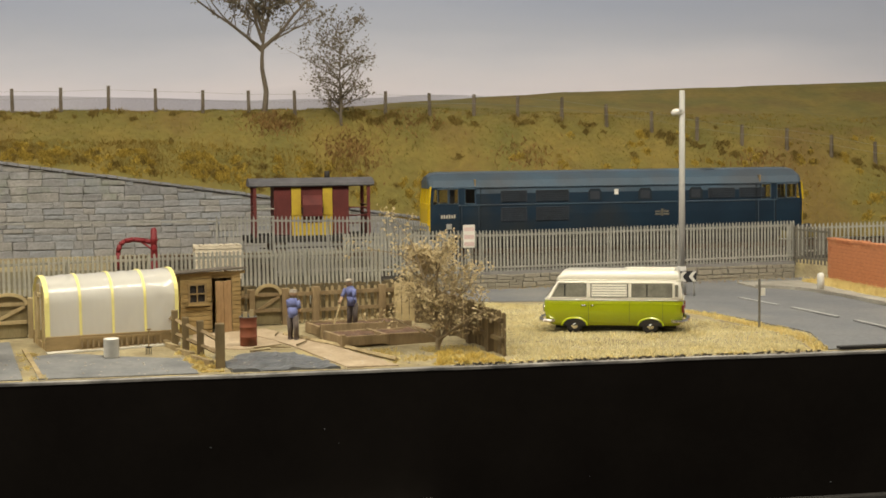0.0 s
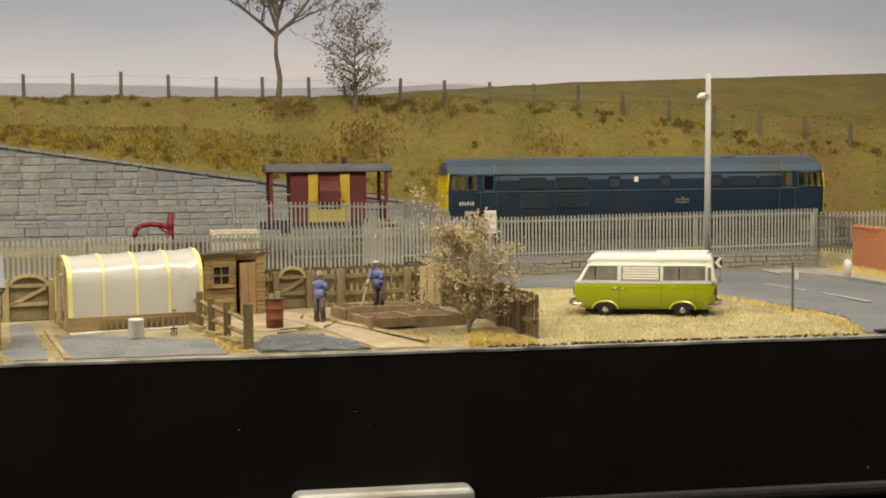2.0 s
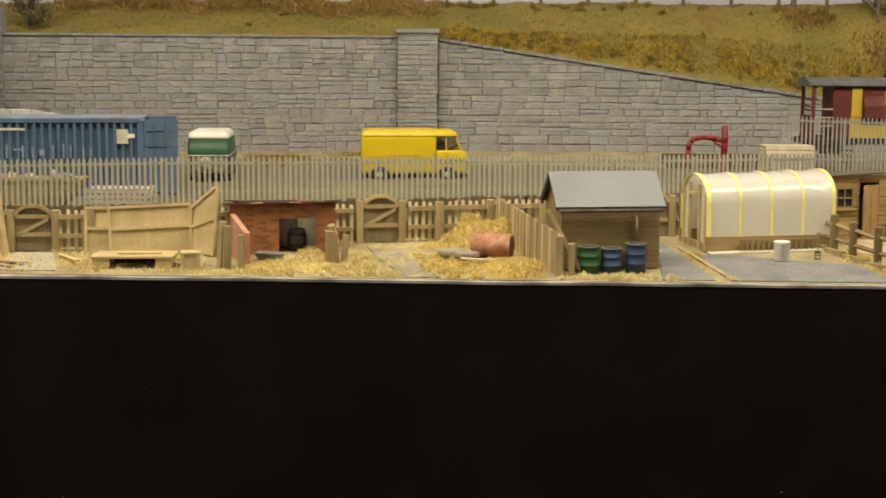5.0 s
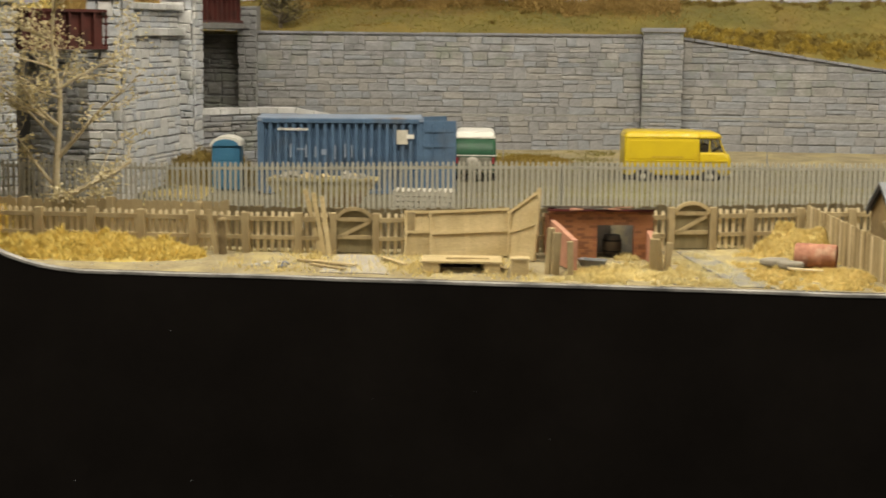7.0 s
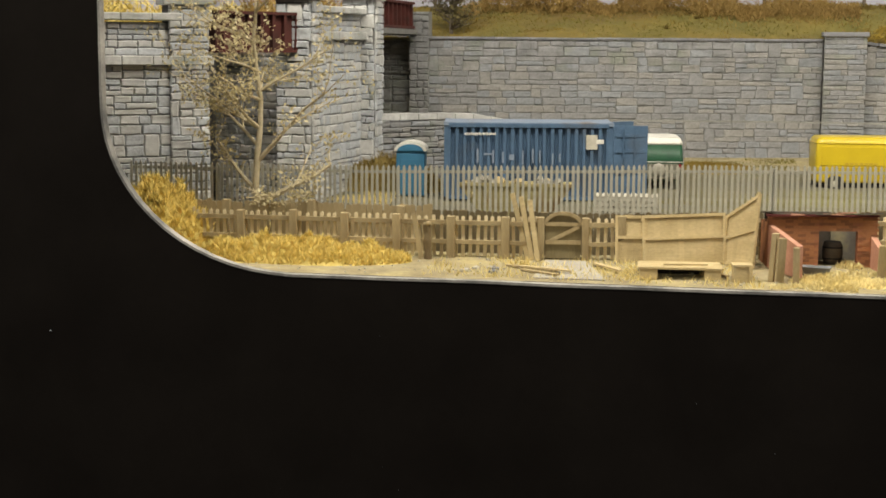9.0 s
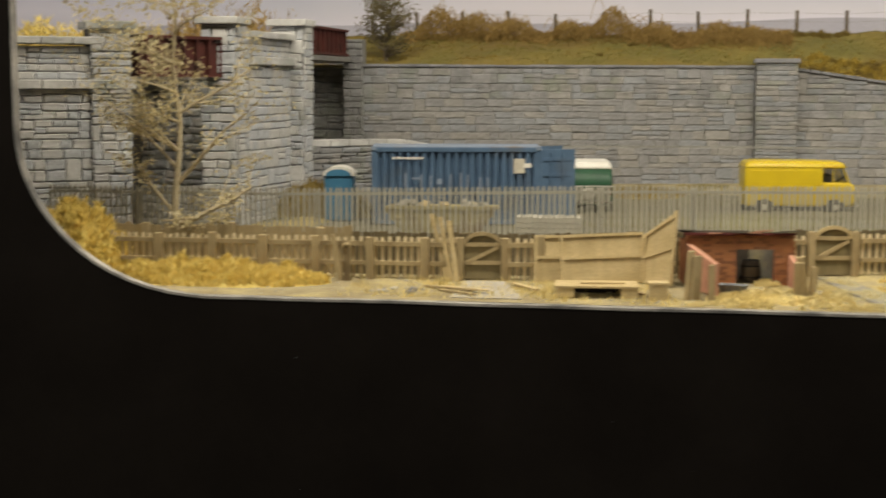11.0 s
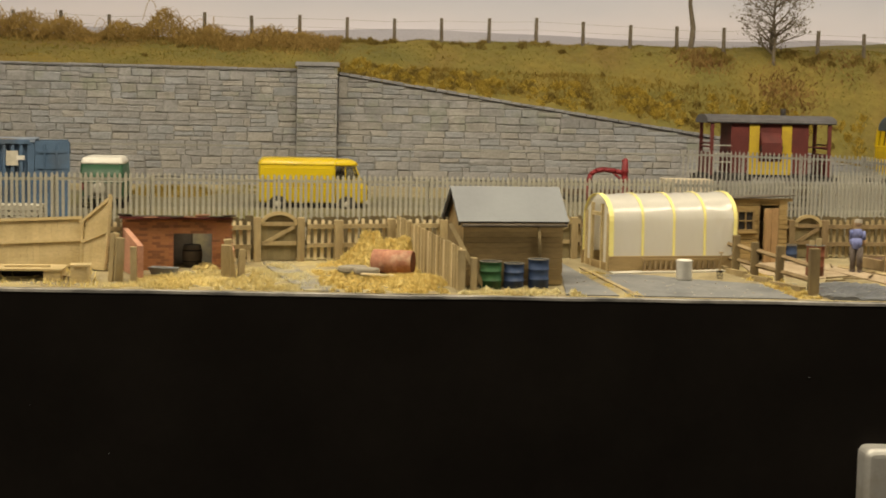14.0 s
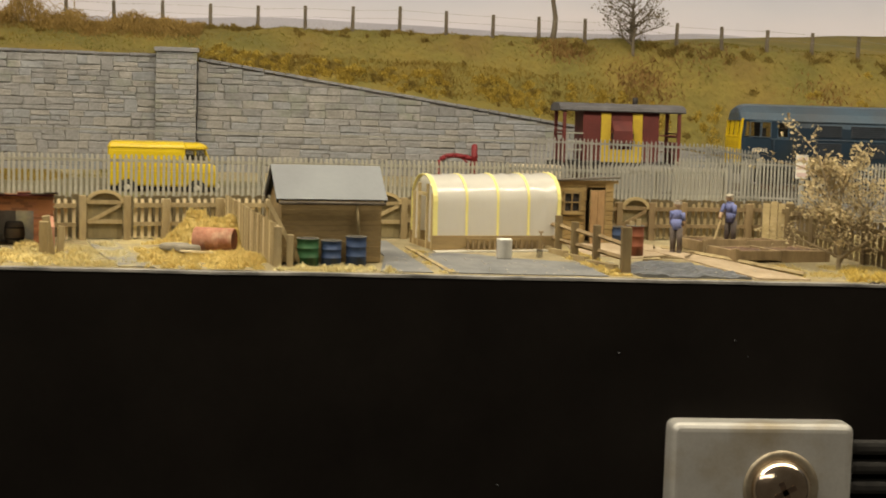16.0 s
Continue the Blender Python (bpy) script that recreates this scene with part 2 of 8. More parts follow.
VAN_GREEN = mat("dark_green_enamel", (0.018, 0.075, 0.035), (0.014, 0.055, 0.028), 0.8, 0.4)
SKIP = mat("skip_ochre_paint", (0.38, 0.33, 0.16), (0.28, 0.235, 0.105), 0.5, 0.7, 0.02, stain=(0.17, 0.10, 0.045))
BRICK = mat("red_brick", (0.41, 0.185, 0.08), (0.25, 0.105, 0.05), 0.5, 0.9, 0.02, 0.08, vary=0.1, stain=(0.20, 0.085, 0.05))
BRICK_BROWN = mat("sooty_brown_brick", (0.27, 0.125, 0.06), (0.18, 0.08, 0.042), 0.5, 0.9, 0.02, 0.08, vary=0.1)
BRICK_PALE = mat("pinkish_brick", (0.50, 0.26, 0.175), (0.40, 0.20, 0.13), 0.5, 0.9, 0.02, 0.08)
BRICK_WALL = mat("orange_brick", (0.56, 0.235, 0.11), (0.45, 0.17, 0.075), 0.35, 0.9, 0.02, 0.1, vary=0.07, stain=(0.52, 0.26, 0.14))
JOINT = mat("brick_joint", (0.36, 0.16, 0.085), (0.28, 0.115, 0.06), 0.6, 0.95)
RUST = mat("rusty_steel", (0.23, 0.075, 0.038), (0.15, 0.05, 0.03), 0.4, 0.75, 0.02, 0.1, stain=(0.10, 0.05, 0.03))
PINKDRUM = mat("faded_red_drum_paint", (0.50, 0.245, 0.155), (0.36, 0.15, 0.095), 0.25, 0.65, grain=0.35, stain=(0.55, 0.36, 0.24))
BIN_GREEN = mat("green_drum_plastic", (0.03, 0.105, 0.04), (0.02, 0.075, 0.03), 0.4, 0.6, stain=(0.05, 0.07, 0.03))
BIN_BLUE = mat("blue_drum_plastic", (0.035, 0.062, 0.135), (0.025, 0.045, 0.10), 0.4, 0.6, stain=(0.05, 0.055, 0.07))
TAPE = mat("yellow_tape", (0.86, 0.785, 0.31), (0.80, 0.72, 0.27), 0.6, 0.5, grain=0.08)
BARK_PALE = mat("pale_bark", (0.60, 0.52, 0.36), (0.46, 0.385, 0.24), 0.5, 0.9, 0.02, 0.1)
BARK_MID = mat("brown_twig_bark", (0.33, 0.26, 0.165), (0.22, 0.17, 0.10), 0.5, 0.9, 0.02, 0.1)
BARK = mat("grey_brown_bark", (0.165, 0.135, 0.10), (0.105, 0.085, 0.06), 0.6, 0.9, 0.02, 0.1)
LEAF_DRY = mat("dry_leaf", (0.66, 0.59, 0.38), (0.52, 0.43, 0.22), 0.4, 0.85, vary=0.25, through_light=0.28)
LEAF_OLIVE = mat("olive_leaf", (0.64, 0.53, 0.32), (0.50, 0.40, 0.22), 0.4, 0.85, vary=0.2, through_light=0.28)
LEAF_BUSH = mat("brown_green_leaf", (0.16, 0.13, 0.05), (0.10, 0.085, 0.035), 0.5, 0.9, vary=0.15)
LEAF_DARK = mat("dark_leaf", (0.175, 0.145, 0.095), (0.105, 0.085, 0.055), 0.4, 0.9, vary=0.25)
SHIRT = mat("blue_shirt_paint", (0.19, 0.22, 0.44), (0.14, 0.165, 0.35), 0.2, 0.8)
TROUSER = mat("grey_trouser_paint", (0.14, 0.115, 0.10), (0.09, 0.075, 0.07), 0.2, 0.85)
FLESH = mat("plain_figure_paint", (0.42, 0.29, 0.18), (0.36, 0.24, 0.15), 0.2, 0.8)
CAP = mat("grey_cap_paint", (0.46, 0.41, 0.33), (0.36, 0.32, 0.26), 0.2, 0.8)
SOIL = mat("dark_garden_soil", (0.17, 0.10, 0.065), (0.095, 0.06, 0.042), 0.4, 0.95, 0.08, 0.12)
SOIL_BLACK = mat("black_crust", (0.03, 0.026, 0.02), (0.07, 0.06, 0.045), 0.3, 0.95)
FASCIA = mat("black_hardboard", (0.0090, 0.0075, 0.0066), (0.0124, 0.0104, 0.0090), 3.0, 0.7, 0.01, 0.2, spec=0.03, grain=0.15)
EDGE = mat("raw_board_edge", (0.40, 0.38, 0.35), (0.10, 0.10, 0.10), 1.2, 0.8, grain=0.4)
STEEL = mat("plated_steel", (0.62, 0.61, 0.575), (0.52, 0.51, 0.48), 1.4, 0.45, metal=0.55, grain=0.1, bump=0.004, stain=(0.42, 0.36, 0.26), spec=0.5)
STEEL_BROWN = mat("brownish_steel", (0.42, 0.37, 0.28), (0.30, 0.25, 0.18), 0.4, 0.5, metal=0.8, grain=0.2)
RUST_DARK = mat("dark_brown_grime", (0.06, 0.035, 0.02), (0.035, 0.022, 0.014), 0.2, 0.8)
BRASS = mat("nickel_screw", (0.72, 0.60, 0.47), (0.56, 0.43, 0.31), 0.5, 0.16, metal=1.0, grain=0.1)
POST_GREY = mat("lamp_post_grey", (0.43, 0.42, 0.395), (0.37, 0.362, 0.34), 1.5, 0.5, grain=0.08)
SIGN_BLACK = mat("sign_black", (0.025, 0.025, 0.028), (0.03, 0.03, 0.03), 0.6, 0.5)
SIGN_PINK = mat("faded_notice_red", (0.64, 0.50, 0.47), (0.58, 0.44, 0.41), 0.3, 0.6)
CONCRETE = mat("pale_concrete", (0.52, 0.49, 0.41), (0.42, 0.39, 0.32), 0.5, 0.85, 0.02)
# Sleepers and ballast are darkened to carry the train's shade in their colour.
SLEEPER = mat("shade_dark_sleeper_timber", (0.065, 0.05, 0.035), (0.04, 0.032, 0.024), 0.5, 0.9, 0.02, 0.06, vary=0.15)
BALLAST = mat("ballast", (0.07, 0.062, 0.05), (0.045, 0.04, 0.032), 0.5, 0.95, 0.1, 0.15, vary=0.2)
RAIL = mat("rusty_rail", (0.13, 0.08, 0.05), (0.09, 0.055, 0.035), 0.5, 0.6, metal=0.4)
GIRDER = mat("oxide_red_girder", (0.105, 0.03, 0.024), (0.07, 0.022, 0.018), 0.7, 0.7, 0.01, stain=(0.05, 0.022, 0.018))


def film_material():
    m = bpy.data.materials.new("polythene_film")
    m.use_nodes = True
    N, L = m.node_tree.nodes, m.node_tree.links
    out = N["Material Output"]
    p = N["Principled BSDF"]
    p.inputs["Base Color"].default_value = (0.86, 0.845, 0.79, 1)
    p.inputs["Roughness"].default_value = 0.3
    p.inputs["Coat Weight"].default_value, p.inputs["Coat Roughness"].default_value = 1.0, 0.16
    t = N.new("ShaderNodeBsdfTranslucent")
    t.inputs[0].default_value = (0.82, 0.79, 0.70, 1)
    c = N.new("ShaderNodeBsdfTransparent")
    a, b = N.new("ShaderNodeMixShader"), N.new("ShaderNodeMixShader")
    a.inputs[0].default_value, b.inputs[0].default_value = 0.36, 0.12
    L.new(p.outputs[0], a.inputs[1])
    L.new(t.outputs[0], a.inputs[2])
    L.new(a.outputs[0], b.inputs[1])
    L.new(c.outputs[0], b.inputs[2])
    L.new(b.outputs[0], out.inputs[0])
    w = N.new("ShaderNodeTexNoise")
    w.inputs["Scale"].default_value = 1.1 / S
    bp = N.new("ShaderNodeBump")
    bp.inputs["Strength"].default_value, bp.inputs["Distance"].default_value = 0.7, 0.10 * S
    tc = N.new("ShaderNodeTexCoord")
    mp = N.new("ShaderNodeMapping")
    mp.inputs["Scale"].default_value, mp.inputs["Rotation"].default_value = (1.6, 0.45, 0.6), (0.3, 0.5, 0.2)
    L.new(tc.outputs["Object"], mp.inputs[0])
    L.new(mp.outputs[0], w.inputs[0])
    L.new(w.outputs[0], bp.inputs["Height"])
    L.new(bp.outputs[0], p.inputs["Normal"])
    return m


FILM = film_material()


def pane_material():
    """Thin clear glazing: mostly see-through, with a glossy surface."""
    m = bpy.data.materials.new("thin_clear_glazing")
    m.use_nodes = True
    N, L = m.node_tree.nodes, m.node_tree.links
    g, c, mx = N.new("ShaderNodeBsdfGlossy"), N.new("ShaderNodeBsdfTransparent"), N.new("ShaderNodeMixShader")
    g.inputs["Roughness"].default_value = 0.08
    c.inputs[0].default_value = (0.86, 0.85, 0.80, 1)
    mx.inputs[0].default_value = 0.10
    L.new(c.outputs[0], mx.inputs[1])
    L.new(g.outputs[0], mx.inputs[2])
    L.new(mx.outputs[0], N["Material Output"].inputs[0])
    return m


PANE = pane_material()


def sky_material():
    """The painted backscene: pale warm horizon, grey-blue cloud above, faint far hills."""
    m = bpy.data.materials.new("painted_sky")
    m.use_nodes = True
    N, L = m.node_tree.nodes, m.node_tree.links
    p = N["Principled BSDF"]
    p.inputs["Roughness"].default_value, p.inputs["Specular IOR Level"].default_value = 0.95, 0.0
    tc = N.new("ShaderNodeTexCoord")
    sep = N.new("ShaderNodeSeparateXYZ")
    L.new(tc.outputs["Object"], sep.inputs[0])
    mr = N.new("ShaderNodeMapRange")
    mr.inputs[1].default_value, mr.inputs[2].default_value = 8 * S, 15.8 * S
    L.new(sep.outputs[2], mr.inputs[0])
    mp = N.new("ShaderNodeMapping")
    mp.inputs["Scale"].default_value = (0.045 / S, 1, 0.2 / S)
    L.new(tc.outputs["Object"], mp.inputs[0])
    n = N.new("ShaderNodeTexNoise")
    n.inputs["Scale"].default_value, n.inputs["Detail"].default_value = 1.0, 5
    L.new(mp.outputs[0], n.inputs[0])
    ad = N.new("ShaderNodeMath")
    ad.operation = "MULTIPLY_ADD"
    ad.inputs[1].default_value = 0.55
    L.new(n.outputs[0], ad.inputs[0])
    sub = N.new("ShaderNodeMath")
    sub.operation = "SUBTRACT"
    sub.inputs[1].default_value = 0.29
    L.new(mr.outputs[0], sub.inputs[0])
    L.new(sub.outputs[0], ad.inputs[2])
    r = N.new("ShaderNodeValToRGB")
    e = r.color_ramp.elements
    e[0].position, e[0].color = 0.02, (0.68, 0.66, 0.74, 1)
    e[1].position, e[1].color = 0.95, (0.40, 0.45, 0.60, 1)
    for pos, c in ((0.16, (0.75, 0.725, 0.82)), (0.40, (0.62, 0.635, 0.75)), (0.64, (0.48, 0.52, 0.65))):
        k = e.new(pos)
        k.color = (*c, 1)
    L.new(ad.outputs[0], r.inputs[0])
    L.new(r.outputs[0], p.inputs["Base Color"])
    return m


SKY = sky_material()
FARHILL = mat("painted_far_hills", (0.50, 0.49, 0.57), (0.44, 0.43, 0.51), 6.0, 0.95, spec=0.0)

# ---- mesh tools (all lengths in metres of the place) ----
I4 = Matrix.Identity(4)


def part(name, bm, material, parent=None, label="", smooth=False, kind=""):
    """Link a bmesh as one mesh object at the model's size, under parent if there is one."""
    me = bpy.data.meshes.new(name)
    bm.normal_update()
    bm.transform(Matrix.Scale(S, 4))
    bm.to_mesh(me)
    bm.free()
    for k in material if isinstance(material, (list, tuple)) else [material]:
        me.materials.append(k)
    if smooth:
        me.shade_smooth()
    ob = new(name, me)
    if parent:
        ob.parent = parent
    return tagged(ob, label, kind=kind)


def thing(name, label, category, x=0, y=0, z=0, rz=0, group="", kind="", rx=0, ry=0):
    ob = new(name)
    ob.empty_display_size = 0.005
    ob.matrix_basis = pose(x * S, y * S, z * S, rx, ry, rz)
    return tagged(ob, label, category, group, kind)


def box(bm, x0, x1, y0, y1, z0, z1, bevel=0.0, m=I4, slot=0):
    r = bmesh.ops.create_cube(bm, size=1, matrix=m @ Matrix.Translation(((x0 + x1) / 2, (y0 + y1) / 2, (z0 + z1) / 2)) @ Matrix.Diagonal((x1 - x0, y1 - y0, z1 - z0, 1)))
    vs = r["verts"]
    fs = {f for v in vs for f in v.link_faces}
    for f in fs:
        f.material_index = slot
    if bevel:
        bmesh.ops.bevel(bm, geom=list({e for v in vs for e in v.link_edges}), offset=bevel, segments=2, affect="EDGES", profile=0.6)
    return bm


def B(*a, **k):
    return box(bmesh.new(), *a, **k)


def tube(bm, p, q, r0, r1=None, n=8, slot=0, caps=True):
    p, q = Vector(p), Vector(q)
    r1 = r0 if r1 is None else r1
    t = (q - p).to_track_quat("Z", "Y").to_matrix()
    a = [bm.verts.new(p + t @ Vector((r0 * math.cos(k * math.tau / n), r0 * math.sin(k * math.tau / n), 0))) for k in range(n)]
    b = [bm.verts.new(q + t @ Vector((r1 * math.cos(k * math.tau / n), r1 * math.sin(k * math.tau / n), 0))) for k in range(n)]
    for k in range(n):
        f = bm.faces.new((a[k], a[(k + 1) % n], b[(k + 1) % n], b[k]))
        f.material_index, f.smooth = slot, n > 6
    if caps:
        for f in (bm.faces.new(a[::-1]), bm.faces.new(b)):
            f.material_index = slot
    return bm


def T(*a, **k):
    return tube(bmesh.new(), *a, **k)


def loft(bm, sections, slot=0, caps=True, smooth=False):
    rings = [[bm.verts.new(v) for v in s] for s in sections]
    n = len(rings[0])
    for a, b in zip(rings, rings[1:]):
        for k in range(n):
            f = bm.faces.new((a[k], a[(k + 1) % n], b[(k + 1) % n], b[k]))
            f.material_index, f.smooth = slot, smooth
    if caps:
        bm.faces.new(rings[0][::-1]).material_index = slot
        bm.faces.new(rings[-1]).material_index = slot
    bmesh.ops.recalc_face_normals(bm, faces=bm.faces[:])
    return bm


def spin(bm, profile, n=20, slot=0, m=I4):
    """Turn (radius, height) pairs about z."""
    rings = [[bm.verts.new(m @ Vector((r * math.cos(k * math.tau / n), r * math.sin(k * math.tau / n), z))) for k in range(n)] for r, z in profile]
    for a, b in zip(rings, rings[1:]):
        for k in range(n):
            f = bm.faces.new((a[k], a[(k + 1) % n], b[(k + 1) % n], b[k]))
            f.material_index, f.smooth = slot, True
    bm.faces.new(rings[0][::-1])
    bm.faces.new(rings[-1])
    return bm


def prism(bm, pts, y0, y1, slot=0):
    """An outline in x, z given a thickness along y."""
    return loft(bm, [[(x, y0, z) for x, z in pts], [(x, y1, z) for x, z in pts]], slot)


def plate(bm, pts, z0, z1):
    """An outline in x, y given a thickness in height."""
    return loft(bm, [[(x, y, z0) for x, y in pts], [(x, y, z1) for x, y in pts]])


def lerp(a, b, t):
    return a + (b - a) * t


def ramp(x, *knots):
    """Straight lines through (x, value) knots."""
    if x <= knots[0][0]:
        return knots[0][1]
    for (x0, v0), (x1, v1) in zip(knots, knots[1:]):
        if x <= x1:
            return lerp(v0, v1, (x - x0) / (x1 - x0))
    return knots[-1][1]


def nz(x, y, size, seed=0.0):
    return noise.noise(Vector((x / size, y / size, seed)))


# ---- the ground, hillside and backscene ----


def gz(x, y):
    """The height of the ground."""
    plots = ramp(y, (0, 0.02), (5, 0.24), (8, 0.32), (13, 0.52), (22, 0.72), (26, 1.0), (34, 1.1))
    back = max(0.0, x - 2.9) * 0.0932 if x < 19.2 else 1.52
    road = ramp(y, (0, 0.02), (3, 0.24), (17.6 + back, 0.28), (18.6 + back, 0.3), (19.1 + back, 0.97), (26, 1.0), (34, 1.1))
    k = min(1, max(0, (x - 1.0) / 2.2)) if y < 16 else min(1, max(0, (x - 2.4) / 1.0))
    return lerp(plots, road, k) + 0.02 * nz(x, y, 0.9, 3) * min(1, y)


def wall_y(x):
    return ramp(x, (-45, 27.0), (-38.7, 28.4), (-20.5, 32.3), (6.5, 32.7))


def wall_top(x):
    return ramp(x, (-40, 6.3), (-21.4, 6.36), (-19.5, 6.2), (-12.9, 5.22), (-3, 3.78), (6.5, 2.3))


def hill(x, y):
    foot = wall_y(x) if x < 6.5 else ramp(x, (6.5, 32.7), (9.5, 30.4), (40, 30.2))
    base = wall_top(x) - 0.08 if x < 6.5 else ramp(x, (6.5, 2.2), (9.5, 1.3), (40, 1.3))
    crest = ramp(x, (-40, 7.9), (-12, 8.05), (4, 8.0), (14, 7.55), (30, 6.9))
    t = (y - foot) / (37.6 - foot)
    if t < 1:
        z = base + (crest - base) * (1 - (1 - max(t, 0)) ** 1.35)
    else:
        far = ramp(x, (-3, 8.0), (7, 8.75), (16, 9.25), (38, 9.85), (60, 10))
        z = lerp(crest, far, min(1, (y - 37.6) / 11))
    k = min(1, max(0.0, t * 5)) * ramp(y, (38, 1.0), (44, 0.25), (52, 0.1))
    return z + k * (0.22 * nz(x, y, 2.6, 1) + 0.10 * nz(x, y, 0.8, 2) + 0.05 * nz(x, y, 0.35, 5))


def sheet(name, xs, ys, height, material, label):
    bm = bmesh.new()
    rows = [[bm.verts.new((x, y, height(x, y))) for x in xs] for y in ys]
    for a, b in zip(rows, rows[1:]):
        for k in range(len(xs) - 1):
            bm.faces.new((a[k], a[k + 1], b[k + 1], b[k])).smooth = True
    return tagged(part(name, bm, material), label, "ground", kind="structure")


def steps(a, b, d):
    n = max(1, round((b - a) / d))
    return [a + (b - a) * k / n for k in range(n + 1)]


sheet("ground", steps(-52, 45, 0.5), [0, 0.2, *steps(0.5, 17.5, 0.5), *steps(17.7, 21.5, 0.2), *steps(22, 33, 0.75)], gz, EARTH, "scenic base of dry earth, ash and scattered flock")
bm = bmesh.new()
cols = steps(-52, 60, 0.4)
ts = [k / 26 for k in range(27)]
rows = [[bm.verts.new((x, y, hill(x, y))) for x in cols for y in [lerp(wall_y(x) + 0.05 if x < 6.5 else ramp(x, (6.5, 32.75), (9.5, 30.4), (40, 30.2)), 37.6, t)]] for t in ts]
rows += [[bm.verts.new((x, y, hill(x, y))) for x in cols] for y in steps(38.2, 51.8, 0.85)]
for a, b in zip(rows, rows[1:]):
    for k in range(len(cols) - 1):
        bm.faces.new((a[k], a[k + 1], b[k + 1], b[k])).smooth = True
tagged(part("hillside", bm, TURF), "grassy hillside in mottled olive and ochre turf", "hillside", kind="structure")

bm = B(-75, 75, 52, 52.5, -8, 42)
tagged(part("backdrop", bm, SKY), "painted backscene of pale grey cloudy sky", "backscene", kind="structure")
bm = bmesh.new()
pts = [(x, 8.6 + 0.75 * ramp(x, (-60, 0.6), (-24, 0.7), (-14, 1.0), (-2, 0.55), (8, 0.8), (14, 0.5), (60, 0.4)) + 0.22 * nz(x, 0, 7, 4)) for x in steps(-60, 60, 1.0)]
prism(bm, [(-60, 6)] + pts + [(60, 6)], 51.85, 51.95)
tagged(part("backdrop_hills", bm, FARHILL), "faint grey far hills painted on the backscene", "backscene", kind="structure")
# End boards out of view, added to close the place for bounced light.
tagged(part("backdrop_end", B(-75, -74, 0, 52, -8, 42), SKY), "unseen end board added to close the layout", "backscene", kind="structure")
tagged(part("backdrop_end", B(74, 75, 0, 52, -8, 42), SKY), "unseen end board added to close the layout", "backscene", kind="structure")
# the black front board with its rounded cut-out
bm = bmesh.new()
cut = [(60, 0.0)] + [(x, -0.02 + 0.03 * nz(x, 0, 3, 7)) for x in steps(-36.4, 45, 1.0)[::-1]]
cut += [(-36.4 - 5.2 * math.sin(a), 4.4 - 4.4 * math.cos(a)) for a in [radians(d) for d in range(6, 91, 6)]] + [(-41.65, 24.2)]
loft(bm, [[(x, -0.3, z) for x, z in cut + [(-75, 24.2), (-75, -60), (60, -60)]], [(x, 0.0, z) for x, z in cut + [(-75, 24.2), (-75, -60), (60, -60)]]])
tagged(part("fascia", bm, FASCIA), "black painted hardboard front of the layout", "front board", kind="structure")
bm = bmesh.new()
edge = [Vector((x, 0, z)) for x, z in cut[1:]]
for a, b in zip(edge, edge[1:]):
    d = (b - a).normalized()
    n = Vector((d.z, 0, -d.x))
    if n.dot(Vector((-30, 0, 8)) - a) < 0:
        n = -n
    w = [a - n * 0.03, a + n * 0.035, b + n * 0.035, b - n * 0.03]
    loft(bm, [[v + Vector((0, -0.31, 0)) for v in w], [v + Vector((0, -0.03, 0)) for v in w]])
tagged(part("fascia_trim", bm, EDGE), "worn pale edge of the front board", "edging", kind="structure")

# the steel corner plate with its screw, and the strap beside it
plate_thing = thing("corner_plate", "plated steel plate with rounded corners on the black board", "plate", -2.42, -0.3, -3.56)
bm = B(-2.4, 2.4, -0.7, 0, -8, 0)
bmesh.ops.bevel(bm, geom=[e for e in bm.edges if abs(e.verts[0].co.y - e.verts[1].co.y) > 0.3], offset=0.22, segments=4, affect="EDGES", profile=0.5)
bmesh.ops.bevel(bm, geom=[e for e in bm.edges if all(v.co.y < -0.6 for v in e.verts)], offset=0.22, segments=4, affect="EDGES", profile=0.55)
part("body", bm, STEEL, plate_thing)
dome = Matrix.Translation((0.5, -0.7, -1.68)) @ Euler((radians(90), 0, 0)).to_matrix().to_4x4()
part("dimple", spin(bmesh.new(), [(1.0, -0.02), (1.0, 0.012), (0.9, 0.03), (0.8, 0.012), (0.7, 0.0)], 30, m=dome), STEEL_BROWN, plate_thing, "darker brownish ring round the screw")
screw = part("screw_head", spin(bmesh.new(), [(0.78, 0), (0.78, 0.08), (0.72, 0.2), (0.6, 0.31), (0.42, 0.39), (0.2, 0.43)], 32, m=dome), BRASS, plate_thing, "domed cross-head screw")
turn = Matrix.Translation((0.5, 0, -1.68)) @ pose(0, 0, 0, 0, -28, 0)
bm = bmesh.new()
for a, b in ((0.3, 0.075), (0.075, 0.3)):
    loft(bm, [[(-a * k, y, -b * k), (a * k, y, -b * k), (a * k, y, b * k), (-a * k, y, b * k)] for k, y in ((1.0, -1.142), (0.75, -1.06))])
bm.transform(turn)
part("recess", bm, RUST_DARK, screw)
strap = thing("strap", "black ribbed strap fixed to the front board", "strap", 0.05, -0.3, -4.0)
for k in range(4):
    part("rib", B(0, 14, -0.4, 0, -0.42 - 0.52 * k, -0.06 - 0.52 * k, bevel=0.12), RUBBER, strap)

# ---- roads, paths and beds of the ground ----


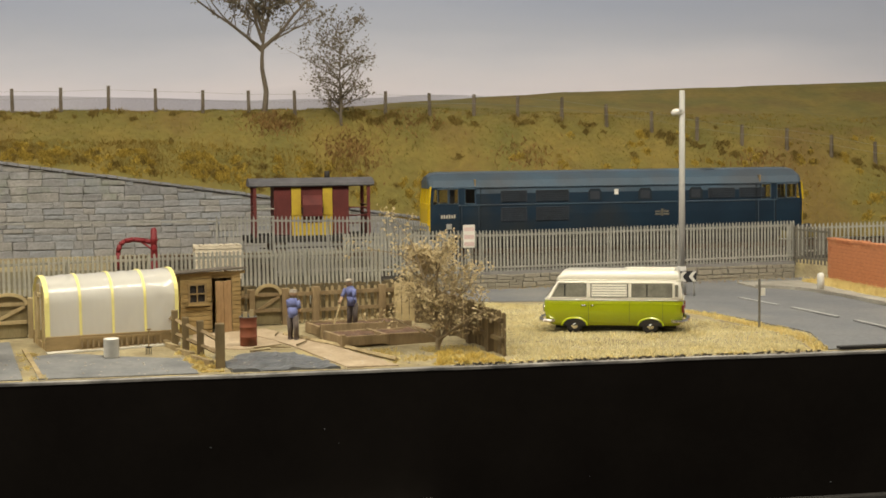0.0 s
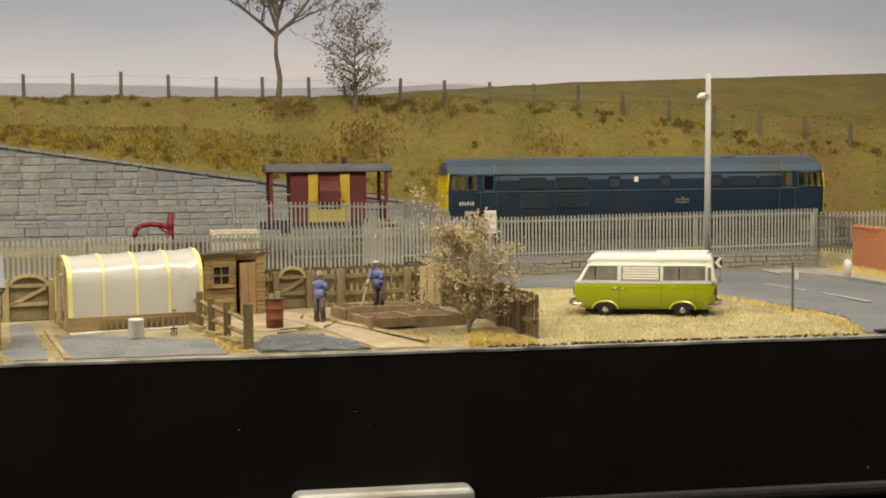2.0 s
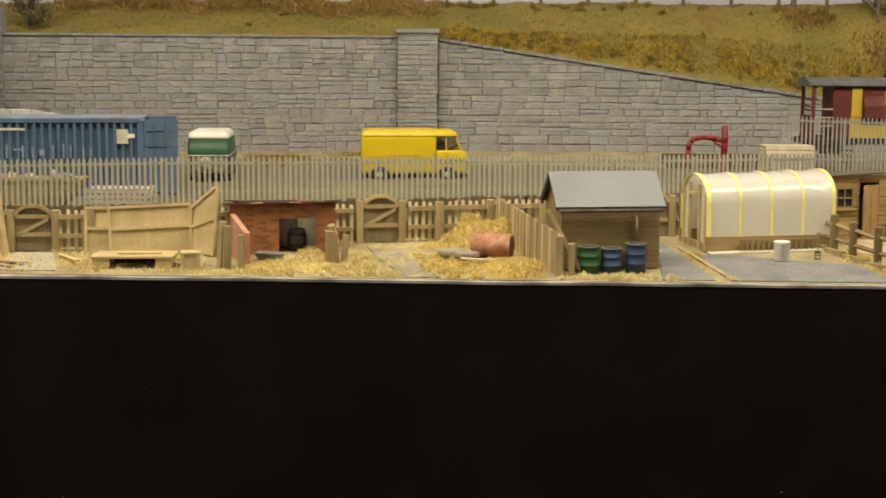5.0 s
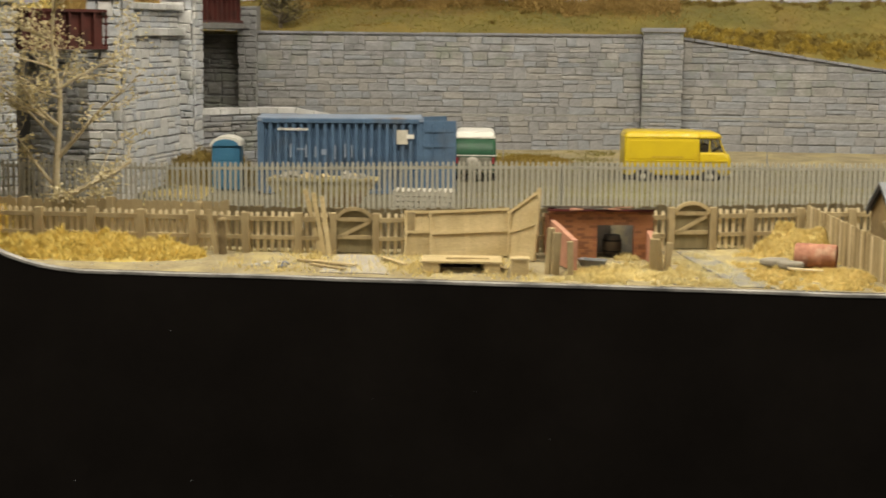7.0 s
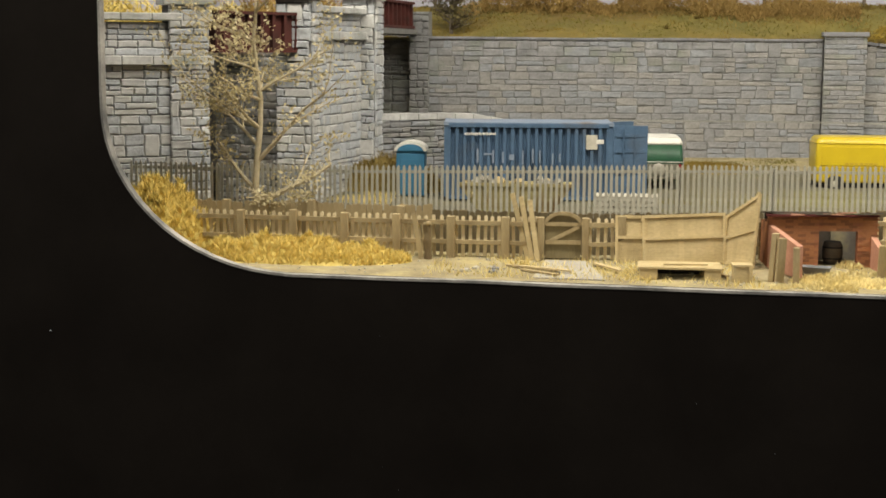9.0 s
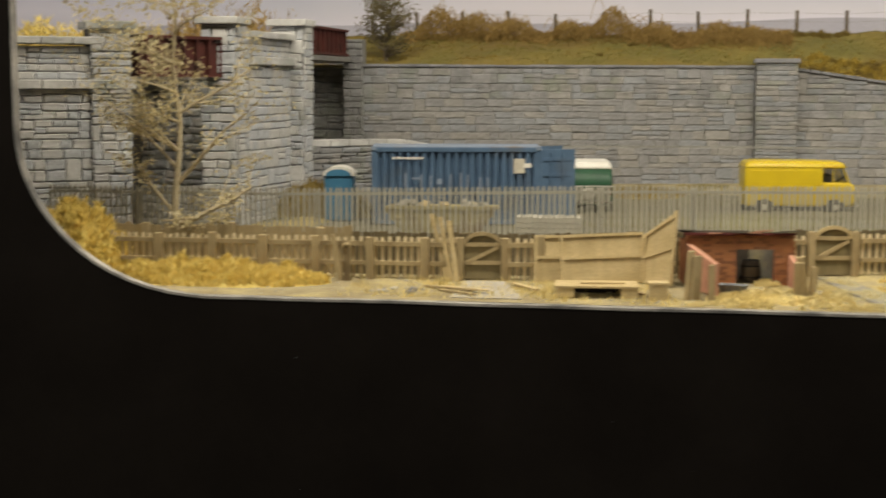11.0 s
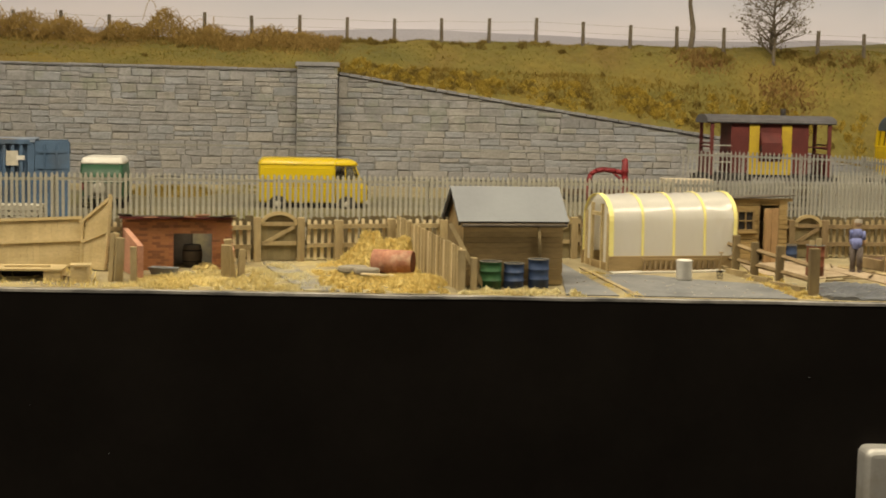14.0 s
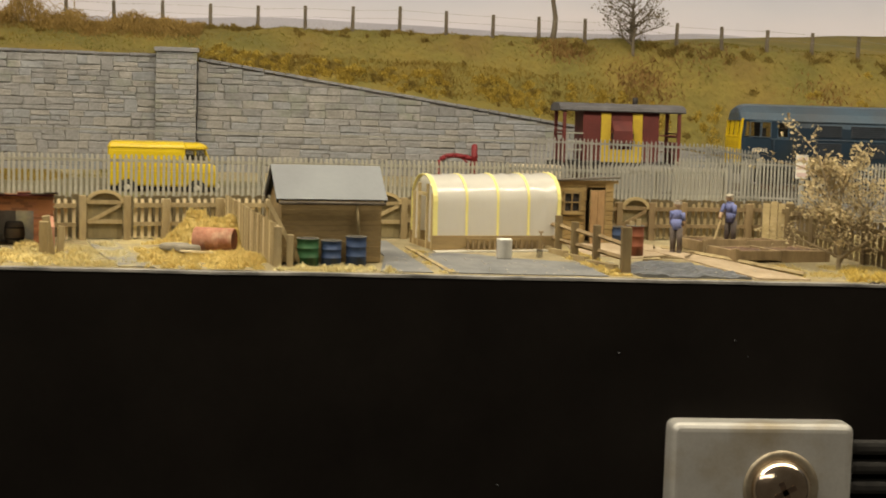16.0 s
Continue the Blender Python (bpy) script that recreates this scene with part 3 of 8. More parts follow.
def overlay(name, pts, material, label, category, thick=0.03, h=None, lift=0.0, crumple=0.0, grid=0.5):
    """A thin layer that follows the ground within an outline."""
    bm = bmesh.new()
    top = [bm.verts.new((x, y, 0)) for x, y in pts]
    bm.faces.new(top)
    for axis in (0, 1):
        lo, hi = min(p[axis] for p in pts), max(p[axis] for p in pts)
        n = Vector((1, 0, 0)) if axis == 0 else Vector((0, 1, 0))
        for c in steps(lo, hi, grid)[1:-1]:
            bmesh.ops.bisect_plane(bm, geom=bm.verts[:] + bm.edges[:] + bm.faces[:], plane_co=n * c, plane_no=n)
    for v in bm.verts:
        v.co.z = (gz(v.co.x, v.co.y) if h is None else h) + thick + lift + crumple * (nz(v.co.x, v.co.y, 0.45, 6) + 0.6 * nz(v.co.x, v.co.y, 0.2, 9))
    r = bmesh.ops.extrude_face_region(bm, geom=bm.faces[:])
    for v in r["geom"]:
        if isinstance(v, bmesh.types.BMVert):
            v.co.z -= thick + 0.06
    bmesh.ops.recalc_face_normals(bm, faces=bm.faces[:])
    return tagged(part(name, bm, material), label, category, kind="structure")


overlay("road", [(3.6, 14.4), (8.2, 12.9), (11.0, 8.0), (12.0, 2.5), (11.5, 0.15), (40, 0.15), (40, 17.9), (19, 19.6), (7, 18.5), (2.6, 18.1)], ASPHALT, "grey asphalt road with faded edges", "road", 0.035)
for a, b in (((13.6, 12.5), (13.95, 9.7)), ((14.1, 8.8), (14.35, 5.7)), ((14.45, 4.6), (14.6, 1.6))):
    d = (Vector(b) - Vector(a)).normalized()
    n = Vector((-d.y, d.x)) * 0.085
    bm = bmesh.new()
    plate(bm, [(a[0] - n.x, a[1] - n.y), (b[0] - n.x, b[1] - n.y), (b[0] + n.x, b[1] + n.y), (a[0] + n.x, a[1] + n.y)], 0.30, 0.327)
    tagged(part("road_marking", bm, ROAD_PAINT), "white centre line dash on the asphalt", "road marking", kind="structure")
kerb_line = [(15.6, 15.9), (16.3, 15.6), (16.9, 14.8), (17.2, 13.6), (17.4, 11.5), (17.5, 9), (17.7, 6), (18.1, 2.5), (18.5, 0.2)]
overlay("pavement", [(15.6, 16.0)] + kerb_line + [(20.5, 0.2), (20.5, 17.9), (15.6, 17.9)], KERB, "pale grey pavement with a kerb", "pavement", 0.10)
for (x0, y0), (x1, y1) in zip(kerb_line, kerb_line[1:]):
    m = max(1, round(math.hypot(x1 - x0, y1 - y0) / 0.95))
    for k in range(m):
        a, b = Vector((lerp(x0, x1, k / m), lerp(y0, y1, k / m), 0)), Vector((lerp(x0, x1, (k + 0.97) / m), lerp(y0, y1, (k + 0.97) / m), 0))
        d = (b - a).normalized()
        n = Vector((-d.y, d.x, 0)) * 0.09
        bm = bmesh.new()
        plate(bm, [(a - n)[:2], (b - n)[:2], (b + n)[:2], (a + n)[:2]], 0.22, 0.425)
        tagged(part("kerb", bm, KERB), "worn concrete kerb stone", "kerb", kind="structure")
overlay("yard", [(-44, 5.4), (-36, 5.5), (-31, 5.8), (-20, 7.9), (-12, 9.4), (-7.8, 11.1), (-3, 13.1), (0.4, 14.9), (2.2, 19.2), (1.5, 25), (-38, 26), (-44, 22)], YARD, "ash and dirt surface of the goods yard", "yard", 0.02)
# Two dark sheets paint the shade seen through the palisades onto the ground.
overlay("yard", [(3.2, 19.6), (19.2, 21.2), (40, 22.5), (40, 24.8), (2.2, 24.8)], GROUND_SHADE, "dark ground strip standing in for shade between the palisade and the railway", "yard", 0.03)
overlay("yard", [(-5.0, 18.2), (-2, 18.3), (2.3, 19.4), (2.2, 24.8), (-5.6, 24.8), (-5.9, 21.5)], GROUND_SHADE, "dark ground sheet standing in for shade between the railway fences", "yard", 0.05)
overlay("path", [(-10.6, 0.15), (-6.4, 0.15), (-6.75, 2.4), (-10.2, 3.9), (-11.0, 3.6)], SLAB, "grey felt hardstanding before the polytunnel", "path", 0.03)
overlay("path", [(-12.3, 0.15), (-10.95, 0.15), (-11.55, 4.0), (-11.9, 6.3), (-12.5, 6.2), (-12.1, 3.0)], SLAB, "grey path between the shed and polytunnel", "path", 0.035)
overlay("path", [(-18.9, 0.12), (-18.0, 0.12), (-19.2, 3.4), (-19.6, 4.9), (-20.4, 4.8), (-20.0, 3.4), (-19.6, 2.1)], DIRT, "worn grey-brown trodden path up to the arched gate", "path", 0.03)
overlay("path", [(-30.0, 0.4), (-28.1, 0.4), (-28.9, 2.9), (-30.0, 2.9)], PAVE, "broken pale paving before the gate", "path", 0.03)
overlay("path", [(-2.4, 0.2), (-1.0, 0.2), (-2.6, 4.0), (-4.2, 7.4), (-5.1, 7.2), (-3.6, 3.8)], TAN, "tan brick garden path with timber edging", "path", 0.04)
overlay("path", [(-6.6, 4.4), (-5.2, 3.6), (-3.9, 4.1), (-4.4, 7.0), (-6.4, 7.3)], TAN, "tan earth yard before the hut", "path", 0.025)
overlay("sheet", [(-5.5, 0.15), (-2.6, 0.15), (-3.0, 1.6), (-3.9, 2.7), (-5.2, 2.6), (-5.75, 1.4)], WETSHEET, "crumpled black plastic ground sheet", "ground sheet", 0.06, crumple=0.09, grid=0.14)
overlay("trackbed", [(-9.6, 24.9), (40, 24.9), (40, 29.6), (-9.6, 29.6)], BALLAST, "grey brown ballast of the railway", "trackbed", 0.12, h=1.0)
for y in (26.42, 27.86):
    tagged(part("rail", B(-9.5, 40, y - 0.035, y + 0.035, 1.2, 1.36), RAIL), "rusty rail of the single track", "rail", kind="structure")
bm = bmesh.new()
for x in steps(-9.2, 40, 0.75):
    box(bm, x - 0.13, x + 0.13, 25.9, 28.4, 1.1, 1.2)
tagged(part("sleepers", bm, SLEEPER), "dark timber sleepers under the rails", "sleepers", kind="stuff")

# ---- masonry ----


def stone_shape(length, high, depth, rnd, joint=0.012, rough=1.0):
    """One dressed block: an uneven eight-sided outline with a proud, inset face."""
    w, h = length / 2 - joint, high - 2 * joint
    k = min(0.022, h * 0.08) * rough
    ring = [(-w, 0), (0, 0), (w, 0), (w, h / 2), (w, h), (0, h), (-w, h), (-w, h / 2)]
    out = [(x + rnd.uniform(-k, k), z + joint + rnd.uniform(-k, k)) for x, z in ring]
    e = min(0.035, h * 0.14) * rough + 0.004
    vs = [(x, 0.0, z) for x, z in out]
    vs += [(x, -depth * 0.62, z) for x, z in out]
    vs += [(x - math.copysign(e, x) * (abs(x) > 0.05), -depth + rnd.uniform(-k, k) * 0.6, z + (e if z < high * 0.3 else -e if z > high * 0.7 else 0)) for x, z in out]
    fs = [(r + q, r + (q + 1) % 8, r + 8 + (q + 1) % 8, r + 8 + q) for r in (0, 8) for q in range(8)]
    fs.append(tuple(range(16, 24)))
    return vs, fs


def mesh_of(name, vs, fs, material):
    me = bpy.data.meshes.new(name)
    me.from_pydata([(x * S, y * S, z * S) for x, y, z in vs], [], fs)
    me.materials.append(material)
    return me


def courses(run, low, high, course, lengths, rnd, wild):
    """Snecked courses: (start, end, bottom, height) of every block; wild is the share of broken-up bays."""
    z = low
    while z < high:
        band = course * rnd.choice((1.7, 2.0, 2.0, 2.3))
        s = -rnd.uniform(0, 0.5)
        while s < run:
            bay = rnd.choice(lengths) * rnd.uniform(1.4, 2.4)
            kind = rnd.random()
            if kind < 0.10 * wild:
                bay = rnd.uniform(0.45, 0.7)
                yield s, s + bay, z, band
            else:
                if kind < 0.30 * wild:
                    cuts = [0, 0.3, 0.62, 1] if rnd.random() < 0.5 else [0, 0.38, 0.7, 1]
                elif kind < 0.62 * wild:
                    cuts = [0, rnd.choice((0.36, 0.42, 0.6, 0.66)), 1]
                else:
                    cuts = [0, 0.5, 1]
                for a, b in zip(cuts, cuts[1:]):
                    q = s
                    while q < s + bay - 0.01:
                        e = q + rnd.choice(lengths) * rnd.uniform(0.8, 1.2)
                        e = s + bay if e > s + bay - 0.3 else e
                        yield q, e, z + a * band, (b - a) * band
                        q = e
            s += bay
        z += band


def plain_courses(run, low, high, course, lengths, rnd):
    z = low
    while z < high:
        s = -rnd.uniform(0, 0.4)
        while s < run:
            k = rnd.choice(lengths)
            yield s, s + k, z, course
            s += k
        z += course


def masonry(parent, p0, p1, low, top, course, lengths, depth, material, budget, seed, piece="stone", wild=1.0, rough=1.0):
    """Coursed blocks on the face p0 to p1; the first are parts, the clipped and later ones one joined part."""
    rnd = random.Random(seed)
    p0, p1 = Vector((*p0, 0)), Vector((*p1, 0))
    run = (p1 - p0).length
    turn = Matrix.Rotation(math.atan2(p1.y - p0.y, p1.x - p0.x), 4, "Z")
    brick = piece == "brick"
    mats = material if isinstance(material, tuple) else (material,)
    kept, left = {}, budget
    rest = [([], []) for _ in mats]
    high = max(top(0), top(run), top(run / 2))
    for s0, s1, z, h in plain_courses(run, low, high, course, lengths, rnd) if brick else courses(run, low, high, course, lengths, rnd, wild):
        a, b = max(s0, 0), min(s1, run)
        full = h
        h = min(h, min(top(a), top(b)) - z)
        if b - a < 0.1 or h < 0.07:
            continue
        which = rnd.randrange(len(mats))
        place = Matrix.Translation(p0) @ turn @ Matrix.Translation(((a + b) / 2, rnd.uniform(-0.012, 0.012) * (0.2 if brick else rough), z))
        if left > 0 and b - a > s1 - s0 - 0.01 and h > full - 0.01:
            key = (round((b - a) / 0.08), round(h / 0.04), which, rnd.randrange(2))
            if key not in kept:
                kept[key] = mesh_of(piece, *stone_shape(b - a, h, depth, rnd, 0.004 if brick else 0.010, 0.15 if brick else rough), mats[which])
            ob = new(piece, kept[key])
            ob.parent = parent
            ob.matrix_basis = Matrix.Translation(place.translation * S) @ turn
            left -= 1
        else:
            vs, fs = stone_shape(b - a, h, depth, rnd, 0.004 if brick else 0.010, 0.15 if brick else rough)
            n = len(rest[which][0])
            rest[which][0].extend((place @ Vector(v))[:] for v in vs)
            rest[which][1].extend(tuple(q + n for q in f) for f in fs)
    for (vs, fs), m in zip(rest, mats):
        if vs:
            ob = new(piece + "work", mesh_of(piece + "work", vs, fs, m))
            ob.parent = parent
            tagged(ob, kind="stuff")


def body_wall(name, p0, p1, low, top, thick, label, category="wall"):
    """The wall behind a masonry face."""
    bm = bmesh.new()
    d = (Vector(p1) - Vector(p0)).normalized()
    run = (Vector(p1) - Vector(p0)).length
    n = Vector((-d.y, d.x)) * thick
    ss = steps(0, run, 1.0)
    loft(bm, [[(p0[0] + d.x * s, p0[1] + d.y * s, low), (p0[0] + d.x * s + n.x, p0[1] + d.y * s + n.y, low), (p0[0] + d.x * s + n.x, p0[1] + d.y * s + n.y, top(s)), (p0[0] + d.x * s, p0[1] + d.y * s, top(s))] for s in ss])
    return tagged(part(name, bm, MORTAR), label, category, kind="structure")


def coping(parent, p0, p1, top, high, depth, piece, material, seed):
    rnd = random.Random(seed)
    p0, p1 = Vector((*p0, 0)), Vector((*p1, 0))
    run, s = (p1 - p0).length, 0
    turn = Matrix.Rotation(math.atan2(p1.y - p0.y, p1.x - p0.x), 4, "Z")
    while s < run - 0.3:
        e = min(run, s + piece)
        tilt = Matrix.Rotation(-math.atan2(top(e) - top(s), e - s), 4, "Y")
        bm = B(0.012, e - s - 0.012, -0.07, depth, 0, high + rnd.uniform(-0.015, 0.015), bevel=0.02, m=Matrix.Translation(p0) @ turn @ Matrix.Translation((s, 0, top(s) - 0.02)) @ tilt)
        part("coping_stone", bm, material, parent)
        s = e


ramp_wall = body_wall("wall_ramp", (-19.5, 32.35), (6.5, 32.75), 0.9, lambda s: wall_top(-19.5 + s) - 0.05, 0.6, "sloping grey stone retaining wall with coping stones", "retaining wall")
masonry(ramp_wall, (-19.5, 32.32), (6.5, 32.72), 1.0, lambda s: wall_top(-19.5 + s) - 0.03, 0.36, (0.75, 1.0, 1.3), 0.048, (STONE, STONE, STONE_BLUE, STONE_TAN), 200, 11, wild=0.3)
coping(ramp_wall, (-19.5, 32.3), (6.5, 32.7), lambda s: wall_top(-19.5 + s), 0.13, 0.8, 0.5, COPING, 5)
back_wall = body_wall("wall_back", (-38.7, 28.5), (-21.4, 32.2), 0.9, lambda s: 6.3, 0.6, "tall grey coursed stone retaining wall", "retaining wall")
masonry(back_wall, (-38.7, 28.47), (-21.4, 32.17), 1.0, lambda s: 6.32, 0.34, (0.5, 0.75, 1.05), 0.042, (STONE, STONE, STONE_BLUE, STONE_TAN), 290, 12)
coping(back_wall, (-38.7, 28.45), (-21.4, 32.15), lambda s: 6.32, 0.11, 0.8, 1.5, COPING, 6)
pier = thing("wall_pier", "square stone pier with a capstone in the retaining wall", "pier", -20.45, 32.1, 0.9, 2, kind="structure")
part("core", B(-0.9, 0.9, -0.3, 0.5, 0, 5.6), MORTAR, pier)
masonry(pier, (-0.93, -0.33), (0.93, -0.33), 0, lambda s: 5.62, 0.22, (0.6, 0.95, 1.3), 0.042, (STONE, STONE, STONE_BLUE, STONE_TAN), 60, 13, wild=0.3)
part("capstone", B(-1.0, 1.0, -0.46, 0.6, 5.62, 5.82, bevel=0.04), COPING, pier)

# the railway bridge beside the yard
bridge = thing("bridge", "grey stone bridge abutments with oxide red girders", "bridge", 0, 0, 0, kind="structure")
A0, A1, P0, P1 = (-45.6, 5.6), (-41.75, 8.4), (-39.75, 12.2), (-39.1, 18.8)


def abutment(p0, p1, high, ledge, seed, budget, name):
    body = part(name, plate(bmesh.new(), [p0, p1, (p1[0] - 2.2, p1[1] + 0.8), (p0[0] - 2.2, p0[1] + 0.8)], 0.1, high - 0.05), MORTAR, bridge)
    masonry(body, p0, p1, 0.15, lambda s: ledge, 0.31, (0.45, 0.65, 0.95), 0.13, ABUT, budget, seed, wild=0.6, rough=1.0)
    masonry(body, p0, p1, ledge + 0.3, lambda s: high, 0.24, (0.4, 0.6, 0.9), 0.1, ABUT, budget // 3, seed + 50, wild=0.4, rough=1.0)
    d = (Vector(p1) - Vector(p0)).normalized()
    n = Vector((d.y, -d.x)) * 0.38
    for z0, z1, out in ((ledge, ledge + 0.3, 1.0), (high, high + 0.24, 0.9)):
        a, b = Vector(p0) + n * out - d * 0.1, Vector(p1) + n * out + d * 0.1
        m = 5
        for k in range(m):
            u, v = a.lerp(b, k / m), a.lerp(b, (k + 0.985) / m)
            bm = bmesh.new()
            plate(bm, [u[:], v[:], (v - n * 3)[:], (u - n * 3)[:]], z0, z1)
            bmesh.ops.bevel(bm, geom=bm.edges[:], offset=0.03, segments=1, affect="EDGES")
            part("coping_stone", bm, STONE_LIGHT, body)
    return body


abutment(A0, A1, 6.75, 5.35, 21, 150, "abutment")
abutment(P0, P1, 7.15, 6.2, 22, 190, "abutment")
pil = part("pilaster", B(-0.62, 0.62, -0.2, 0.9, 0.1, 7.25, m=Matrix.Translation((-42.3, 8.0, 0)) @ Matrix.Rotation(radians(33), 4, "Z")), MORTAR, bridge)
u = Vector((math.cos(radians(33)), math.sin(radians(33))))
f = Vector((-42.3, 8.0)) + Vector((u.y, -u.x)) * 0.22
masonry(pil, (f - u * 0.64)[:], (f + u * 0.64)[:], 0.15, lambda s: 7.25, 0.26, (0.45, 0.62, 0.78), 0.11, ABUT, 40, 104, wild=0.5, rough=1.1)
part("capstone", B(-0.82, 0.82, -0.45, 0.9, 7.25, 7.5, bevel=0.04, m=Matrix.Translation((-42.3, 8.0, 0)) @ Matrix.Rotation(radians(33), 4, "Z")), STONE_LIGHT, bridge)
for c, w, z in (((-39.9, 12.3), 0.6, 7.75), ((-39.2, 18.4), 0.6, 7.9)):
    pil = part("pilaster", B(c[0] - w, c[0] + w, c[1] - w + 0.1, c[1] + w, 0.1, z - 0.2), MORTAR, bridge)
    masonry(pil, (c[0] - w - 0.02, c[1] - w + 0.08), (c[0] + w + 0.02, c[1] - w + 0.08), 0.15, lambda s: z - 0.2, 0.3, (0.45, 0.62, 0.78), 0.14, ABUT, 30, 30 + int(z * 10))
    masonry(pil, (c[0] + w + 0.02, c[1] - w + 0.08), (c[0] + w + 0.02, c[1] + w), 0.15, lambda s: z - 0.2, 0.3, (0.45, 0.62, 0.78), 0.1, ABUT, 20, 60 + int(z * 10))
    part("capstone", B(c[0] - w - 0.18, c[0] + w + 0.18, c[1] - w - 0.2, c[1] + w + 0.1, z - 0.2, z + 0.05, bevel=0.04), STONE_LIGHT, bridge)


def girder(p0, p1, z0, z1, ribs):
    d = (Vector(p1) - Vector(p0)).normalized()
    m = Matrix.Translation((*p0, 0)) @ Matrix.Rotation(math.atan2(d.y, d.x), 4, "Z")
    L = (Vector(p1) - Vector(p0)).length
    g = part("girder", B(0, L, -0.05, 0.25, z0, z1, m=m), GIRDER, bridge, "oxide red plate girder")
    for z in (z0, z1 - 0.1):
        part("flange", B(0, L, -0.22, 0.3, z, z + 0.1, m=m), GIRDER, g)
    for k in range(ribs):
        x = L * (k + 0.5) / ribs
        part("stiffener", B(x - 0.05, x + 0.05, -0.2, -0.05, z0, z1, m=m), GIRDER, g)


girder((-41.6, 8.6), (-39.8, 12.0), 5.75, 7.1, 7)
girder((-39.5, 19.0), (-39.5, 28.2), 6.75, 7.9, 12)
part("deck", plate(bmesh.new(), [(-45.6, 7.6), (-42.1, 10.5), (-40.6, 13.3), (-39.2, 19), (-39.2, 28.4), (-44, 28.4), (-47, 12)], 6.5, 6.7), MORTAR, bridge)
part("inner_wall", B(-47.0, -46.4, 9, 30, 0.1, 6.5), MORTAR, bridge)
part("inner_wall", B(-46.5, -38.9, 29.0, 29.6, 0.1, 6.9), MORTAR, bridge)
masonry(bridge, (-46.4, 28.95), (-38.75, 28.95), 0.2, lambda s: 6.6, 0.3, (0.5, 0.75, 1.0), 0.1, STONE, 0, 77, rough=1.6)
# Faced in paler stone to stand in for light reaching under the deck.
side = part("pier_side", plate(bmesh.new(), [(-39.95, 12.35), (-43.2, 13.2), (-43.2, 13.8), (-39.9, 12.9)], 0.1, 6.1), MORTAR, bridge)
masonry(side, (-43.2, 13.18), (-40.0, 12.3), 0.2, lambda s: 6.1, 0.3, (0.45, 0.65, 0.9), 0.12, ABUT, 30, 78, rough=1.8)
corner = part("corner_pier", B(-39.55, -38.68, 28.35, 29.0, 0.1, 7.5), MORTAR, bridge)
masonry(corner, (-39.57, 28.33), (-38.66, 28.33), 0.15, lambda s: 7.5, 0.3, (0.4, 0.6, 0.9), 0.08, STONE, 30, 85, wild=0.6)
low_wall = body_wall("wall_low", (-38.6, 18.9), (-33.4, 24.6), 0.5, lambda s: ramp(s, (0, 3.15), (4.5, 3.1), (7.7, 2.5)), 0.5, "low curved stone wall beside the bridge", "wall")
masonry(low_wall, (-38.57, 18.86), (-33.37, 24.56), 0.55, lambda s: ramp(s, (0, 3.15), (4.5, 3.1), (7.7, 2.5)), 0.2, (0.45, 0.7, 0.95), 0.1, (STONE, STONE, STONE_BLUE, STONE_TAN), 60, 79, rough=1.4)
coping(low_wall, (-38.6, 18.84), (-33.4, 24.54), lambda s: ramp(s, (0, 3.15), (4.5, 3.1), (7.7, 2.5)), 0.24, 0.65, 0.9, STONE_LIGHT, 8)

# the low stone kerb wall under the roadside palisade
bank = body_wall("wall_bank", (2.9, 18.5), (19.0, 20.0), 0.15, lambda s: 1.0, 0.9, "low dark stone bank beneath the palisade", "wall")
masonry(bank, (2.9, 18.48), (19.0, 19.98), 0.2, lambda s: 0.95 + 0.06 * nz(s, 0, 1.2, 9), 0.15, (0.3, 0.45, 0.7), 0.07, BANK_STONE, 120, 81, wild=0.6, rough=0.5)
# the orange brick garden wall by the pavement
brick_wall = tagged(part("wall_brick", B(19.62, 19.95, 4, 18.0, 0.2, 2.0), JOINT), "orange brick boundary wall with a coping course", "wall", kind="structure")
masonry(brick_wall, (19.6, 18.0), (19.6, 6.0), 0.3, lambda s: 1.98, 0.14, (0.3, 0.42, 0.52), 0.012, BRICK_WALL, 290, 83, "brick")
coping(brick_wall, (19.62, 18.0), (19.62, 6.0), lambda s: 2.0, 0.12, 0.32, 0.8, BRICK_WALL, 9)

# ---- fences ----


def along(pts):
    """Points and heights of a broken line by its running length."""
    acc = [0]
    for a, b in zip(pts, pts[1:]):
        acc.append(acc[-1] + math.hypot(b[0] - a[0], b[1] - a[1]))

    def at(s):
        k = max(i for i in range(len(pts) - 1) if acc[i] <= s + 1e-9) if s > 0 else 0
        t = (s - acc[k]) / (acc[k + 1] - acc[k])
        a, b = pts[k], pts[k + 1]
        return Vector([lerp(a[i], b[i], t) for i in range(3)]), math.atan2(b[1] - a[1], b[0] - a[0])
    return acc[-1], at


def shared(name, bm, material):
    bm.transform(Matrix.Scale(S, 4))
    bm.normal_update()
    me = bpy.data.meshes.new(name)
    bm.to_mesh(me)
    bm.free()
    me.materials.append(material)
    return me


def fence_rail(fence, at, total, z, thick, high, front, material, step=1.5):
    bm = bmesh.new()
    ss = steps(0, total, step)
    rings = []
    for s in ss:
        p, a = at(s)
        n = Vector((math.sin(a), -math.cos(a), 0))
        rings.append([p + n * front + Vector((0, 0, z)), p + n * (front + thick) + Vector((0, 0, z)), p + n * (front + thick) + Vector((0, 0, z + high)), p + n * front + Vector((0, 0, z + high))])
    loft(bm, rings)
    part("rail", bm, material, fence)


